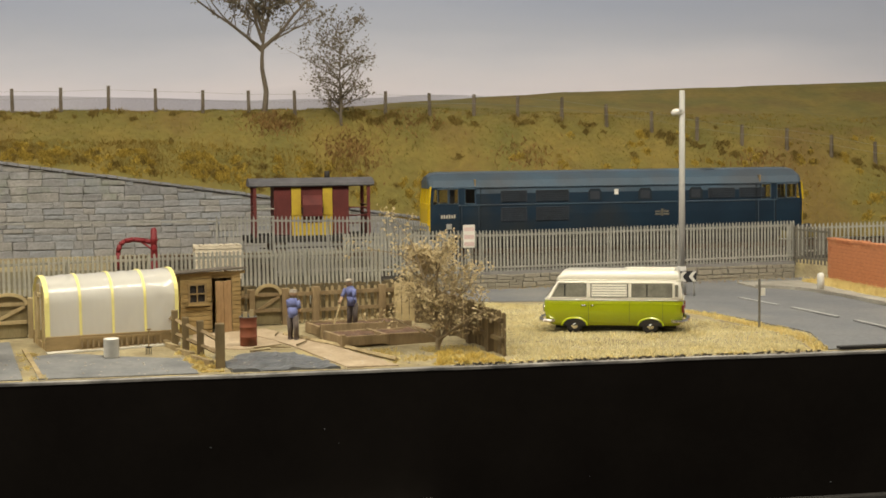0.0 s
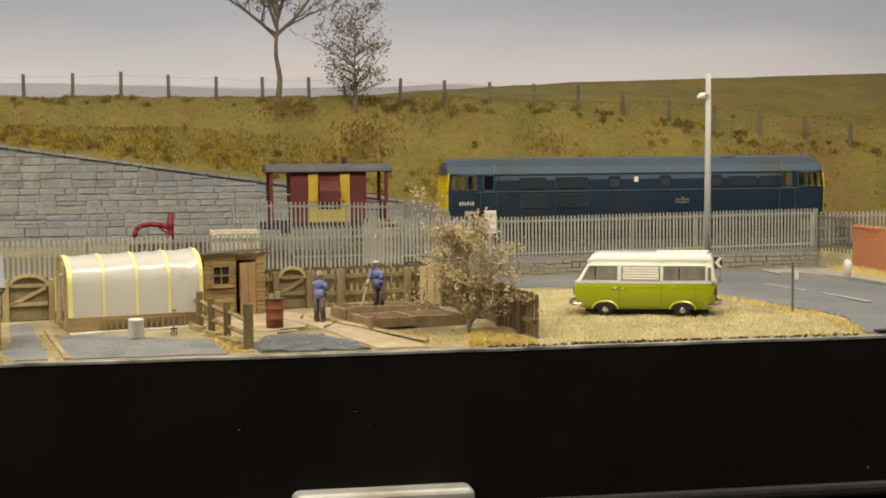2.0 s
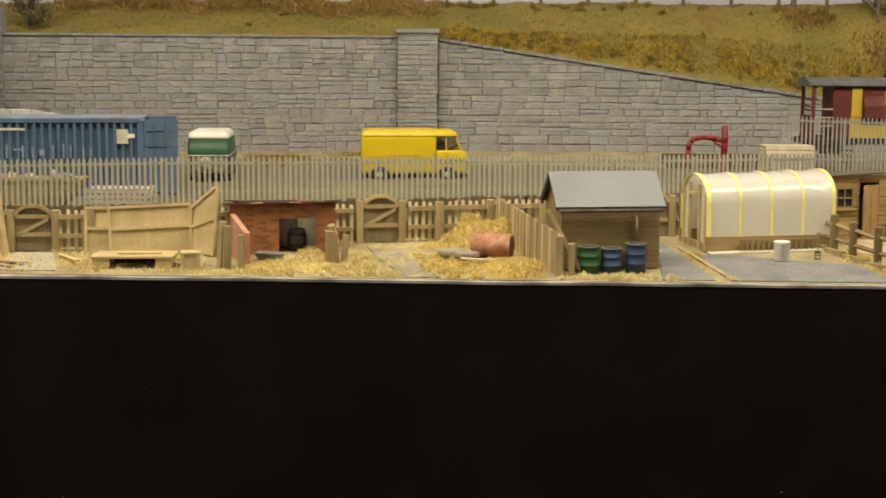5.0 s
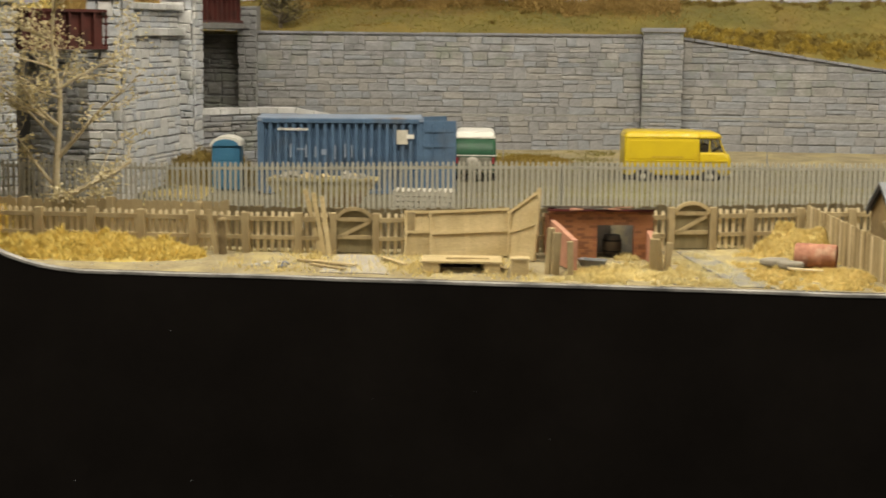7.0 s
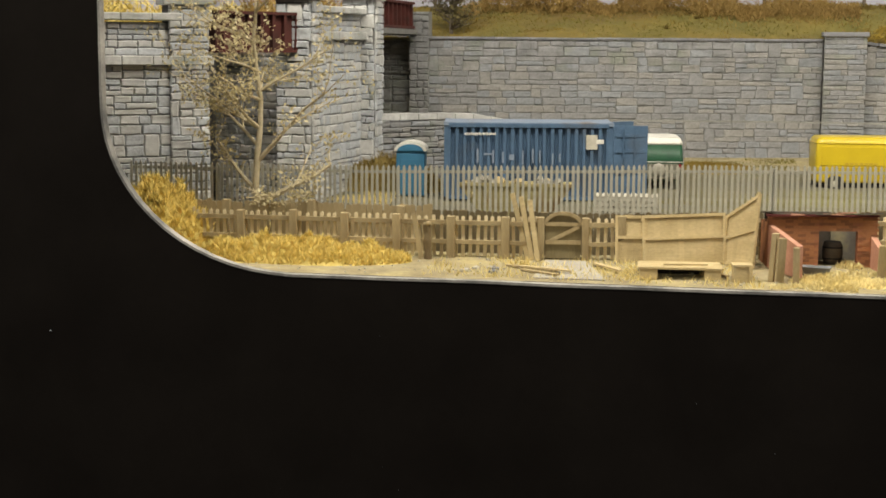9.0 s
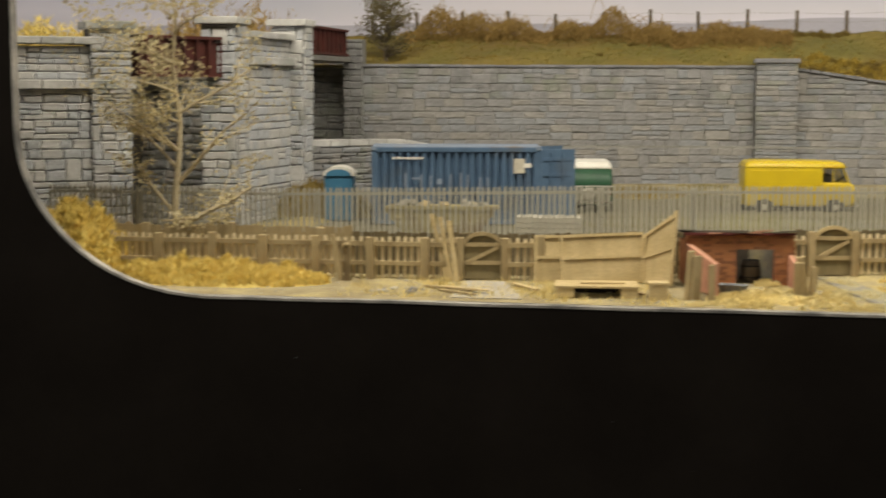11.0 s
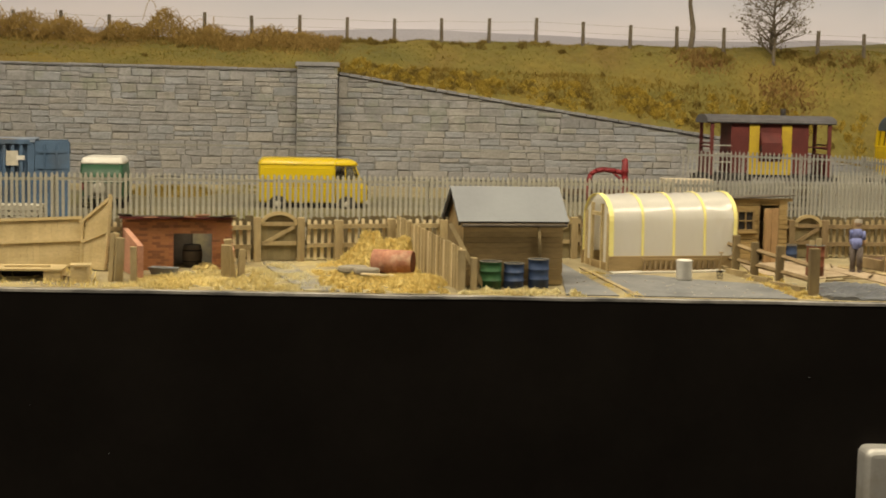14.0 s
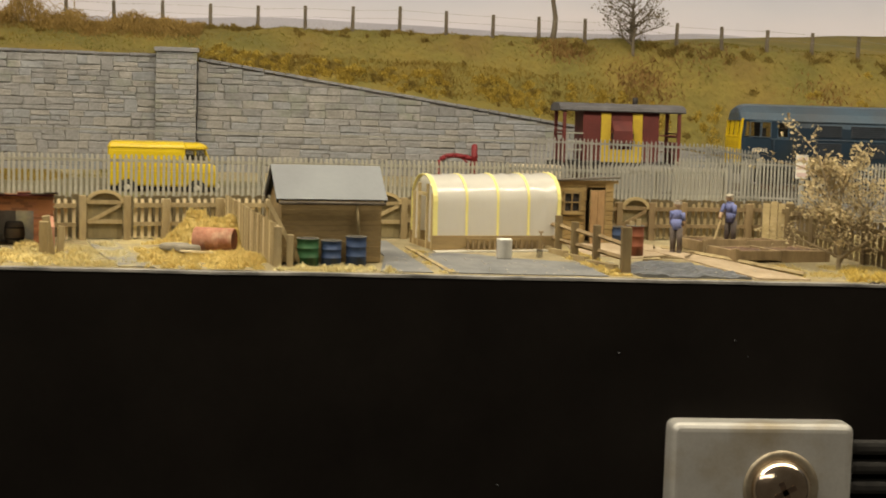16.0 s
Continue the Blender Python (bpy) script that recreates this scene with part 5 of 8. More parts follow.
bm = bmesh.new()
loft(bm, [body_section(x, 1.27) for x in (1.98, 15.51)])
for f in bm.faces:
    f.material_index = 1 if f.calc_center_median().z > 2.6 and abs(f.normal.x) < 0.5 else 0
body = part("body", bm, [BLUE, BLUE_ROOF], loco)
for sx, tip in ((1, -0.18), (-1, 17.67)):
    at_x = lambda q: tip + sx * q
    span = lambda a, b: sorted((at_x(a), at_x(b)))
    # the lower cab sides, up to the window line
    bm = bmesh.new()
    loft(bm, [[(at_x(q), -w, 0.85), (at_x(q), -w * 1.02, 1.6), (at_x(q), -w * 1.01, 2.1), (at_x(q), w * 1.01, 2.1), (at_x(q), w * 1.02, 1.6), (at_x(q), w, 0.85)] for q, w in ((0.13, 1.2), (0.3, 1.25), (2.2, 1.268))])
    cab = part("cab", bm, BLUE, loco)
    # the roof dome over it
    bm = bmesh.new()
    arch = lambda q, w, t: [(at_x(q), y, z) for y, z in [(-w, 2.80), (-w * 0.96, 2.88), (-w * 0.8, 3.15), (-w * 0.45, t - 0.08), (0, t), (w * 0.45, t - 0.08), (w * 0.8, 3.15), (w * 0.96, 2.88), (w, 2.80)]]
    loft(bm, [arch(0.08, 0.9, 3.18), arch(0.14, 1.12, 3.38), arch(0.3, 1.22, 3.49), arch(0.6, 1.26, 3.535), arch(2.2, 1.268, 3.54)])
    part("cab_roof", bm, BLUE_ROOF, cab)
    # the yellow front: sloping screen frame above a blunt nose
    bm = bmesh.new()
    loft(bm, [[(at_x(q), -w, z) for q, z in ((0.15, 0.85), (k, 0.85), (k, 1.9), (k + 0.03, 2.08), (0.15, 2.1))] for w, k in ((1.16, 0.09), (1.05, 0.03), (-1.05, 0.03), (-1.16, 0.09))])
    nose = part("nose", bm, YELLOW, cab, "bright yellow cab front")
    for y, w in ((-1.05, 0.16), (-0.38, 0.19), (0.38, 0.19), (1.05, 0.16)):
        bm = bmesh.new()
        loft(bm, [[(at_x(q), y - w, z), (at_x(q), y + w, z), (at_x(q + 0.06), y + w, z), (at_x(q + 0.06), y - w, z)] for q, z in ((0.05, 2.06), (0.13, 2.84))])
        part("screen_pillar", bm, YELLOW, nose)
    for z, q in ((2.1, 0.1), (2.84, 0.18)):
        part("screen_bar", T((at_x(q), -1.14, z), (at_x(q), 1.14, z), 0.06, n=6), YELLOW, nose)
    part("windscreen", loft(bmesh.new(), [[(at_x(q), -1.1, z), (at_x(q + 0.02), -1.1, z), (at_x(q + 0.02), 1.1, z), (at_x(q), 1.1, z)] for q, z in ((0.12, 2.08), (0.2, 2.82))]), PANE, cab).visible_shadow = False
    for sy in (-1, 1):
        ys = sorted((sy * 1.285, sy * 1.215))
        for a, b in ((0.93, 0.98), (1.39, 1.70), (2.16, 2.22)):
            xs = span(a, b)
            part("window_pillar", B(xs[0], xs[1], ys[0], ys[1], 2.08, 2.84, bevel=0.01), BLUE, cab)
        part("corner_post", T((at_x(0.19), sy * 1.22, 2.08), (at_x(0.28), sy * 1.2, 2.84), 0.06, n=6), BLUE, cab)
        xs = span(0.2, 2.2)
        part("window_head", B(xs[0], xs[1], ys[0], ys[1], 2.77, 2.86), BLUE, cab)
        xs = span(0.4, 2.2)
        part("cab_window", B(xs[0], xs[1], sy * 1.25 - 0.008, sy * 1.25 + 0.008, 2.09, 2.79), PANE, cab).visible_shadow = False
    for a, b in ((0.47, 0.93), (0.98, 1.39), (1.70, 2.16)):
        xs = span(a, b)
        bm = bmesh.new()
        for p, q in (((xs[0], 2.11), (xs[1], 2.11)), ((xs[1], 2.11), (xs[1], 2.77)), ((xs[1], 2.77), (xs[0], 2.77)), ((xs[0], 2.77), (xs[0], 2.11))):
            tube(bm, (p[0], -1.29, p[1]), (q[0], -1.29, q[1]), 0.02, n=4)
        part("window_frame", bm, BLUE_ROOF, cab)
    # cab interior: control desk, seat and bulkhead
    xs = span(2.16, 2.22)
    part("bulkhead", B(xs[0], xs[1], -1.2, 1.2, 0.9, 3.2), WOOD_BROWN, cab)
    xs = span(0.45, 0.75)
    part("desk", B(xs[0], xs[1], -1.0, 1.0, 1.2, 2.14, bevel=0.03), PALISADE_DARK, cab)
    xs = span(1.05, 1.3)
    part("seat", B(xs[0], xs[1], -0.95, -0.5, 1.3, 2.5, bevel=0.05), BLACK, cab)
    for q in (1.44, 2.40):
        xs = span(q, q + 0.03)
        part("door_seam", B(xs[0], xs[1], -1.305, -1.25, 0.9, 2.1 if q < 2 else 2.8), BLUE_DARK, cab)
    for q in (1.54, 2.32):
        part("handrail", T((at_x(q), -1.325, 1.0), (at_x(q), -1.325, 2.05), 0.016, n=5), BLUE_ROOF, cab)
    part("cab_step", B(*span(1.5, 2.3), -1.33, -1.2, 0.66, 0.78), BLACK, cab)
    for y in (-0.87, 0.87):
        part("buffer", T((at_x(0.08), y, 0.7), (at_x(-0.38), y, 0.7), 0.13, 0.2, n=12), BLACK, loco)
    part("buffer_beam", B(*span(0.02, 0.4), -1.2, 1.2, 0.5, 0.86, bevel=0.02), BLACK, loco)
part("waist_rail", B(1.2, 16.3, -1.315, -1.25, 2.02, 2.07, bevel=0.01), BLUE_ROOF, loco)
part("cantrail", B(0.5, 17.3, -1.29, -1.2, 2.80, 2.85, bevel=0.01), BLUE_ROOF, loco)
part("solebar", B(0.3, 17.5, -1.29, 1.29, 0.78, 0.9, bevel=0.02), BLUE_DARK, loco)


def grille(x0, x1, z0, z1, slats):
    g = part("grille", B(x0, x1, -1.305, -1.25, z0, z1, bevel=0.015), LOUVRE, loco, "grimy louvred grille")
    for k in range(slats):
        z = z0 + (z1 - z0) * (k + 0.5) / slats
        part("slat", B(x0 + 0.05, x1 - 0.05, -1.325, -1.3, z - 0.012, z + 0.012), BLUE_DARK, g)


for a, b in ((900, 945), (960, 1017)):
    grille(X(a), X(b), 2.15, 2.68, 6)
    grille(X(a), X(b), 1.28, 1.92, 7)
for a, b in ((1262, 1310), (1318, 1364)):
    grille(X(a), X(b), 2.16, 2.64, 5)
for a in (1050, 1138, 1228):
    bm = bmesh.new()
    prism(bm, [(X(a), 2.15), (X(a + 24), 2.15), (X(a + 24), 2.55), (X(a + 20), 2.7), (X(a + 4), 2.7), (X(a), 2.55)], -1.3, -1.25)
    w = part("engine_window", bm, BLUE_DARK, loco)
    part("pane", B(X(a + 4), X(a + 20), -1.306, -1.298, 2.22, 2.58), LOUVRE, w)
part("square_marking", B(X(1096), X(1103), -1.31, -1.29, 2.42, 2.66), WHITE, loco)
bars(loco, 0.42, -1.3, 1.47, 6, 0.07, 0.17, 0.045, CONCRETE)
part("shield_badge", B(0.66, 0.9, -1.31, -1.29, 0.98, 1.22, bevel=0.005), PALISADE, loco)
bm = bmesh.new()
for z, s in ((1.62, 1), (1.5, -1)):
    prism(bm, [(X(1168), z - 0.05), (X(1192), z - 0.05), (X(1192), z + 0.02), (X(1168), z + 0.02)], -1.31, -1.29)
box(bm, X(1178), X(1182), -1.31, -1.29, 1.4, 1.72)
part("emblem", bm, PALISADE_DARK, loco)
for x in steps(3, 15, 2.4):
    part("roof_seam", B(x - 0.02, x + 0.02, -0.85, 0.85, 3.2, 3.24), BLUE_DARK, loco)
part("roof_fan", spin(bmesh.new(), [(0.6, 0), (0.6, 0.06), (0.4, 0.08)], 20, m=Matrix.Translation((13.2, 0, 3.42))), BLUE_DARK, loco)
part("exhaust", B(7.8, 8.3, -0.2, 0.2, 3.42, 3.52), BLACK, loco)
for xc in (3.6, 14.2):
    bogie = part("bogie", B(xc - 2.4, xc + 2.4, -1.05, 1.05, 0.35, 0.75, bevel=0.04), BLACK, loco)
    for dx in (-1.95, 0, 1.95):
        for y in (-0.8, 0.8):
            part("wheel", spin(bmesh.new(), [(0.5, -0.06), (0.52, 0), (0.46, 0.06), (0.2, 0.08)], 18, m=Matrix.Translation((xc + dx, y, 0.5)) @ Matrix.Rotation(radians(90), 4, "X")), RAIL, bogie)
        part("axle_box", B(xc + dx - 0.18, xc + dx + 0.18, -1.2, -1.0, 0.35, 0.68, bevel=0.03), BLACK, bogie)
# Full-length black box added to stand in for shade below the body.
part("underframe", B(1.2, 16.3, -0.9, 0.9, 0.08, 0.8, bevel=0.03), BLACK, loco)
part("fuel_tank", B(6.6, 11.2, -1.1, 1.1, 0.15, 0.75, bevel=0.08), BLACK, loco)

# the brake van
bv = thing("brake_van", "maroon brake van with mustard panels and verandas", "railway wagon", -3.55, 27.15, 1.36, 0)
bm = bmesh.new()
loft(bm, [[(x, 1.32 * math.sin(radians(a)), 3.06 + 0.27 * math.cos(radians(a)) + (0.04 if abs(a) < 80 else -0.01)) for a in range(-90, 91, 15)] + [(x, 1.28, 3.0), (x, -1.28, 3.0)] for x in (-0.12, 5.37)])
part("roof", bm, ROOF_GREY, bv)
part("body", B(0.95, 4.25, -1.12, 1.12, 0.9, 3.02), MAROON, bv)
for x in steps(1.05, 4.2, 0.21):
    part("plank_line", B(x - 0.008, x + 0.008, -1.126, -1.115, 0.95, 2.95), MAROON, bv)
for a in (545, 602):
    x = (a - 474) / 217 * 5.25
    p = part("yellow_panel", B(x, x + 0.42, -1.17, -1.1, 0.95, 2.96, bevel=0.01), MUSTARD, bv)
    part("strap", B(x - 0.02, x + 0.44, -1.2, -1.16, 1.75, 1.82), MUSTARD, p)
part("lower_panel", B(1.72, 3.5, -1.18, -1.1, 0.85, 1.4, bevel=0.01), MUSTARD, bv)
bm = bmesh.new()
loft(bm, [[(x, -1.12, 1.45), (x, -1.48, 1.7), (x, -1.48, 2.2), (x, -1.12, 2.62)] for x in (2.2, 3.05)])
duck = part("ducket", bm, MAROON, bv, "maroon lookout ducket")
part("ducket_window", B(2.16, 3.09, -1.4, -1.3, 1.85, 2.1), BLACK, duck)
for x in (0.12, 5.12):
    for y in (-1.15, 1.15):
        part("veranda_post", B(x - 0.07, x + 0.07, y - 0.07, y + 0.07, 0.8, 3.02), MAROON, bv)
    part("end_panel", B(x - 0.05, x + 0.05, -1.12, 1.12, 0.8, 1.75), MAROON, bv)
    for z in (1.95, 2.1):
        part("end_rail", B(x - 0.04, x + 0.04, -1.15, 1.15, z, z + 0.06), MAROON, bv)
for x0, x1 in ((0.15, 0.95), (4.25, 5.1)):
    for z in (1.35, 1.7, 2.05):
        part("side_rail", T((x0, -1.15, z), (x1, -1.15, z), 0.03, n=5), PALISADE if x0 < 1 else MAROON, bv)
part("chimney", T((3.42, 0.1, 3.3), (3.42, 0.1, 3.66), 0.12, 0.12, n=10), BLACK, bv)
part("underframe", B(0, 5.25, -1.15, 1.15, 0.55, 0.85), BLACK, bv)
part("footboard", B(0.3, 4.95, -1.35, -1.15, 0.3, 0.36), BLACK, bv)
for x in (1.1, 4.1):
    for y in (-0.8, 0.8):
        part("wheel", spin(bmesh.new(), [(0.42, -0.06), (0.44, 0), (0.4, 0.06), (0.15, 0.08)], 18, m=Matrix.Translation((x, y, 0.43)) @ Matrix.Rotation(radians(90), 4, "X")), RAIL, bv)
for x in (-0.35, 5.25):
    for y in (-0.87, 0.87):
        part("buffer", T((x, y, 0.68), (x + 0.35, y, 0.68), 0.13, n=10), BLACK, bv)

# the yellow van in the yard
yv = thing("delivery_van", "bright yellow walk-through delivery van in the yard", "van", -20.15, 22.0, 0.58, 7)
yv.scale = (1, 1, 1.06)
part("cargo_body", shell([(0.34, -1.95, 0.95, 0.83), (0.42, -2.0, 0.98, 0.86), (1.72, -1.99, 0.98, 0.865), (1.86, -1.96, 0.98, 0.82), (1.95, -1.86, 0.96, 0.72), (1.98, -1.7, 0.92, 0.6)], 0.12), VAN_YELLOW, yv)
part("nose", shell([(0.34, 0.9, 2.16, 0.8), (0.45, 0.9, 2.24, 0.84), (0.95, 0.9, 2.24, 0.85), (1.12, 0.9, 2.16, 0.84), (1.2, 0.9, 2.02, 0.82)], 0.2), VAN_YELLOW, yv)
cab_roof = part("cab_roof", shell([(1.70, 0.9, 1.72, 0.82), (1.78, 0.9, 1.84, 0.85), (1.87, 0.9, 1.78, 0.8), (1.95, 0.9, 1.6, 0.7)], 0.16), VAN_YELLOW, yv)
part("roof_gutter", shell([(1.735, -2.01, 1.86, 0.885), (1.765, -2.01, 1.86, 0.885)], 0.14), VAN_YELLOW, yv)
for y in (-0.8, 0.8):
    part("pillar", T((1.98, y, 1.15), (1.72, y * 0.96, 1.75), 0.035, n=6), VAN_YELLOW, yv)
    part("pillar", T((1.36, y, 1.15), (1.36, y * 0.97, 1.75), 0.025, n=6), VAN_YELLOW, yv)
    bm = bmesh.new()
    prism(bm, [(0.98, 1.18), (1.93, 1.18), (1.70, 1.72), (0.98, 1.72)], y * 0.985 - 0.008, y * 0.985 + 0.008)
    part("side_window", bm, PANE, yv).visible_shadow = False
part("windscreen", B(-0.01, 0.01, -0.74, 0.74, 0.0, 0.62, m=Matrix.Translation((1.98, 0, 1.17)) @ Matrix.Rotation(radians(-23), 4, "Y")), PANE, yv).visible_shadow = False
seat = part("seat", B(1.0, 1.35, -0.6, -0.15, 0.9, 1.5, bevel=0.05), BLACK, yv)
part("steering_wheel", spin(bmesh.new(), [(0.2, 0), (0.22, 0.015), (0.2, 0.03)], 16, m=Matrix.Translation((1.72, -0.4, 1.3)) @ Matrix.Rotation(radians(-30), 4, "Y")), BLACK, yv)
panel = part("side_panel", B(-1.78, 0.78, -0.885, -0.855, 0.95, 1.62, bevel=0.01), VAN_YELLOW, yv)
bars(panel, -0.9, -0.886, 0.99, 7, 0.13, 0.07, 0.05, MUSTARD)
part("swage_line", T((-1.95, -0.87, 0.88), (2.1, -0.87, 0.88), 0.02, n=5), VAN_YELLOW, yv)
for x in (0.92, 1.36):
    part("door_seam", B(x - 0.008, x + 0.008, -0.872, -0.84, 0.42, 1.15), MUSTARD, yv)
for x in (-1.25, 1.42):
    ring = [(x + 0.37 * math.cos(radians(d)), 0.3 + 0.3 * math.sin(radians(d))) for d in range(0, 181, 18)]
    bm = bmesh.new()
    prism(bm, ring, -0.875, -0.6)
    part("wheel_arch", bm, BLACK, yv)
    wheel(yv, x, -0.8, 0.3, 0.3, 0.18, CONCRETE)
    wheel(yv, x, 0.72, 0.3, 0.3, 0.18, CHROME)
part("bumper", B(2.18, 2.32, -0.85, 0.85, 0.32, 0.44, bevel=0.03), CONCRETE, yv)
part("underframe", B(-1.9, 2.0, -0.6, 0.6, 0.15, 0.36), BLACK, yv)
for y in (-0.6, 0.6):
    part("headlight", spin(bmesh.new(), [(0.12, 0), (0.11, 0.03), (0.05, 0.05)], 12, m=Matrix.Translation((2.22, y, 0.75)) @ Matrix.Rotation(radians(90), 4, "Y")), CHROME, yv)

# the green and white van behind the container
gv = thing("estate_van", "dark green van with a white roof seen from behind", "van", -27.97, 21.2, 0.7, 96)
part("body", shell([(0.3, -1.9, 1.9, 0.78), (0.5, -1.95, 1.95, 0.82), (1.0, -1.93, 1.9, 0.82), (1.68, -1.85, 1.12, 0.78)], 0.16), VAN_GREEN, gv)
part("roof", shell([(1.66, -1.86, 1.12, 0.79), (1.74, -1.85, 1.1, 0.78), (1.88, -1.78, 1.0, 0.72), (1.93, -1.6, 0.8, 0.6)], 0.16), WHITE, gv)
part("waist_line", shell([(1.0, -1.955, 1.95, 0.826), (1.03, -1.955, 1.95, 0.826)], 0.16), WHITE, gv)
part("rear_panel", B(-1.97, -1.9, -0.62, 0.62, 0.45, 0.95, bevel=0.02), GLASS_DARK, gv)
for x in (-1.2, 1.25):
    for y in (-0.72, 0.72):
        wheel(gv, x, y, 0.3, 0.3, 0.17, CHROME)
part("spare_wheel", spin(bmesh.new(), [(0.26, 0), (0.26, 0.06), (0.1, 0.09)], 16, m=Matrix.Translation((-1.97, 0.1, 0.72)) @ Matrix.Rotation(radians(-90), 4, "Y")), KERB, gv)
for y in (-0.7, 0.7):
    part("tail_light", B(-1.98, -1.92, y - 0.05, y + 0.05, 0.7, 0.95, bevel=0.01), RED, gv)
part("bumper", B(-2.02, -1.92, -0.8, 0.8, 0.36, 0.46, bevel=0.03), CHROME, gv)

# ---- the goods yard ----
cont = thing("shipping_container", "faded blue corrugated shipping container with open doors", "container", -35.1, 14.05, 0.58, 10)
CL, CW, CH = 5.95, 2.44, 2.78


def corrugated(x0, x1, z0, z1, y, pitch=0.28, deep=0.12):
    pts, x = [], x0
    while x < x1:
        pts += [(x, 0), (x + pitch * 0.38, 0), (x + pitch * 0.5, deep), (x + pitch * 0.88, deep)]
        x += pitch
    pts.append((x1, 0))
    pts = [p for p in pts if p[0] <= x1]
    bm = bmesh.new()
    loft(bm, [[(a, y + b, z) for a, b in pts] + [(x1, y + 0.17, z), (x0, y + 0.17, z)] for z in (z0, z1)])
    return bm


part("side_panel", corrugated(0.12, CL - 0.12, 0.15, CH - 0.16, 0.0), CONT, cont)
part("side_panel", B(0.12, CL - 0.12, CW - 0.1, CW, 0.15, CH - 0.16), CONT, cont)
part("end_panel", B(0.02, 0.1, 0.1, CW - 0.1, 0.15, CH - 0.16), CONT, cont)
part("roof_panel", B(0.0, CL, 0.0, CW, CH - 0.06, CH, bevel=0.01), CONT_TOP, cont)
part("top_rail", B(0, CL, -0.03, 0.09, CH - 0.18, CH - 0.04), CONT, cont)
part("bottom_rail", B(0, CL, -0.03, 0.1, 0.05, 0.17), CONT, cont)
for x in (0, CL - 0.14):
    for y in (-0.03, CW - 0.13):
        c = part("corner_post", B(x, x + 0.14, y, y + 0.16, 0, CH - 0.02, bevel=0.01), CONT, cont)
        for z in (0, CH - 0.12):
            part("corner_casting", B(x - 0.01, x + 0.16, y - 0.02, y + 0.18, z, z + 0.13), CONT_TOP if z else BLACK, c)
part("floor", B(0.1, CL - 0.1, 0.1, CW - 0.1, 0.08, 0.18), WOOD, cont)
bars(cont, 0.72, -0.035, 2.33, 16, 0.05, 0.09, 0.02, WHITE)
bm = bmesh.new()
for k, (x, z, w, h) in enumerate(((1.15, 1.35, 0.07, 0.5), (1.4, 1.62, 0.3, 0.07), (1.7, 1.35, 0.07, 0.45), (2.05, 1.35, 0.06, 0.4), (2.3, 1.45, 0.18, 0.2), (2.75, 1.3, 0.06, 0.5), (3.1, 1.35, 0.07, 0.5), (3.35, 1.35, 0.06, 0.45), (3.8, 1.3, 0.06, 0.4), (4.05, 1.4, 0.06, 0.3))):
    box(bm, x, x + w, -0.012, 0.005, z, z + h)
part("lettering", bm, CONT_TOP, cont)
part("notice", B(5.0, 5.4, -0.03, -0.005, 1.85, 2.36), CONCRETE, cont)
part("notice", B(5.35, 5.62, -0.035, -0.01, 2.05, 2.2), WHITE, cont)
door = part("door", B(0, 1.18, -0.05, 0.03, 0.1, CH - 0.08, bevel=0.01, m=Matrix.Translation((CL + 0.02, -0.02, 0)) @ Matrix.Rotation(radians(-2), 4, "Z")), CONT, cont, "open blue container door")
for x in (0.35, 0.75):
    part("locking_bar", T((CL + x, -0.11, 0.2), (CL + x, -0.11, CH - 0.2), 0.03, n=6), CONT, door)
for z in (0.55, 1.0, 1.75, 2.3):
    part("hinge_plate", B(CL + 0.1, CL + 1.12, -0.12, -0.06, z, z + 0.1), CONT, door)
part("door", B(0, 1.18, -0.05, 0.03, 0.1, CH - 0.08, bevel=0.01, m=Matrix.Translation((CL + 0.02, CW, 0)) @ Matrix.Rotation(radians(35), 4, "Z")), CONT, cont)

loo = thing("portable_toilet", "blue plastic portable toilet with a white domed roof", "toilet cabin", -36.6, 15.5, 0.55, 8)
part("cabin", B(-0.52, 0.52, -0.52, 0.52, 0.06, 1.72, bevel=0.05), LOO, loo)
d = part("door", B(-0.36, 0.36, -0.56, -0.5, 0.12, 1.6, bevel=0.02), LOO, loo)
for z in (0.45, 0.8, 1.15):
    part("panel", B(-0.26, 0.26, -0.575, -0.55, z, z + 0.22, bevel=0.01), LOO, d)
bm = bmesh.new()
loft(bm, [[(0.58 * math.cos(radians(a)), y, 1.7 + 0.34 * math.sin(radians(a))) for a in range(0, 181, 15)] for y in (-0.58, 0.58)])
part("roof", bm, WHITE, loo)
bm = bmesh.new()
loft(bm, [[(0.47 * math.cos(radians(a)), y, 1.7 + 0.24 * math.sin(radians(a))) for a in range(0, 181, 15)] for y in (-0.6, -0.57)])
part("gable", bm, LOO, loo)
part("skid", B(-0.55, 0.55, -0.5, 0.5, 0, 0.07), BLACK, loo)

skip = thing("skip", "battered ochre builder's skip full of rubble", "skip", -31.95, 10.5, gz(-32, 10.5) + 0.02, 4)
skip.scale = (1.15, 1.1, 1.16)
bm = bmesh.new()
loft(bm, [[(-a, -w, z), (a, -w, z), (a, w, z), (-a, w, z)] for a, w, z in ((0.85, 0.6, 0.0), (1.25, 0.68, 0.5), (1.6, 0.75, 0.98), (1.52, 0.68, 0.96), (1.35, 0.6, 0.75))])
part("body", bm, SKIP, skip)
part("rim", B(-1.58, 1.58, -0.79, -0.72, 0.95, 1.04), SKIP, skip)
for x in (-0.8, 0.0, 0.8):
    part("rib", B(x - 0.05, x + 0.05, -0.78, -0.66, 0.08, 0.97), SKIP, skip)
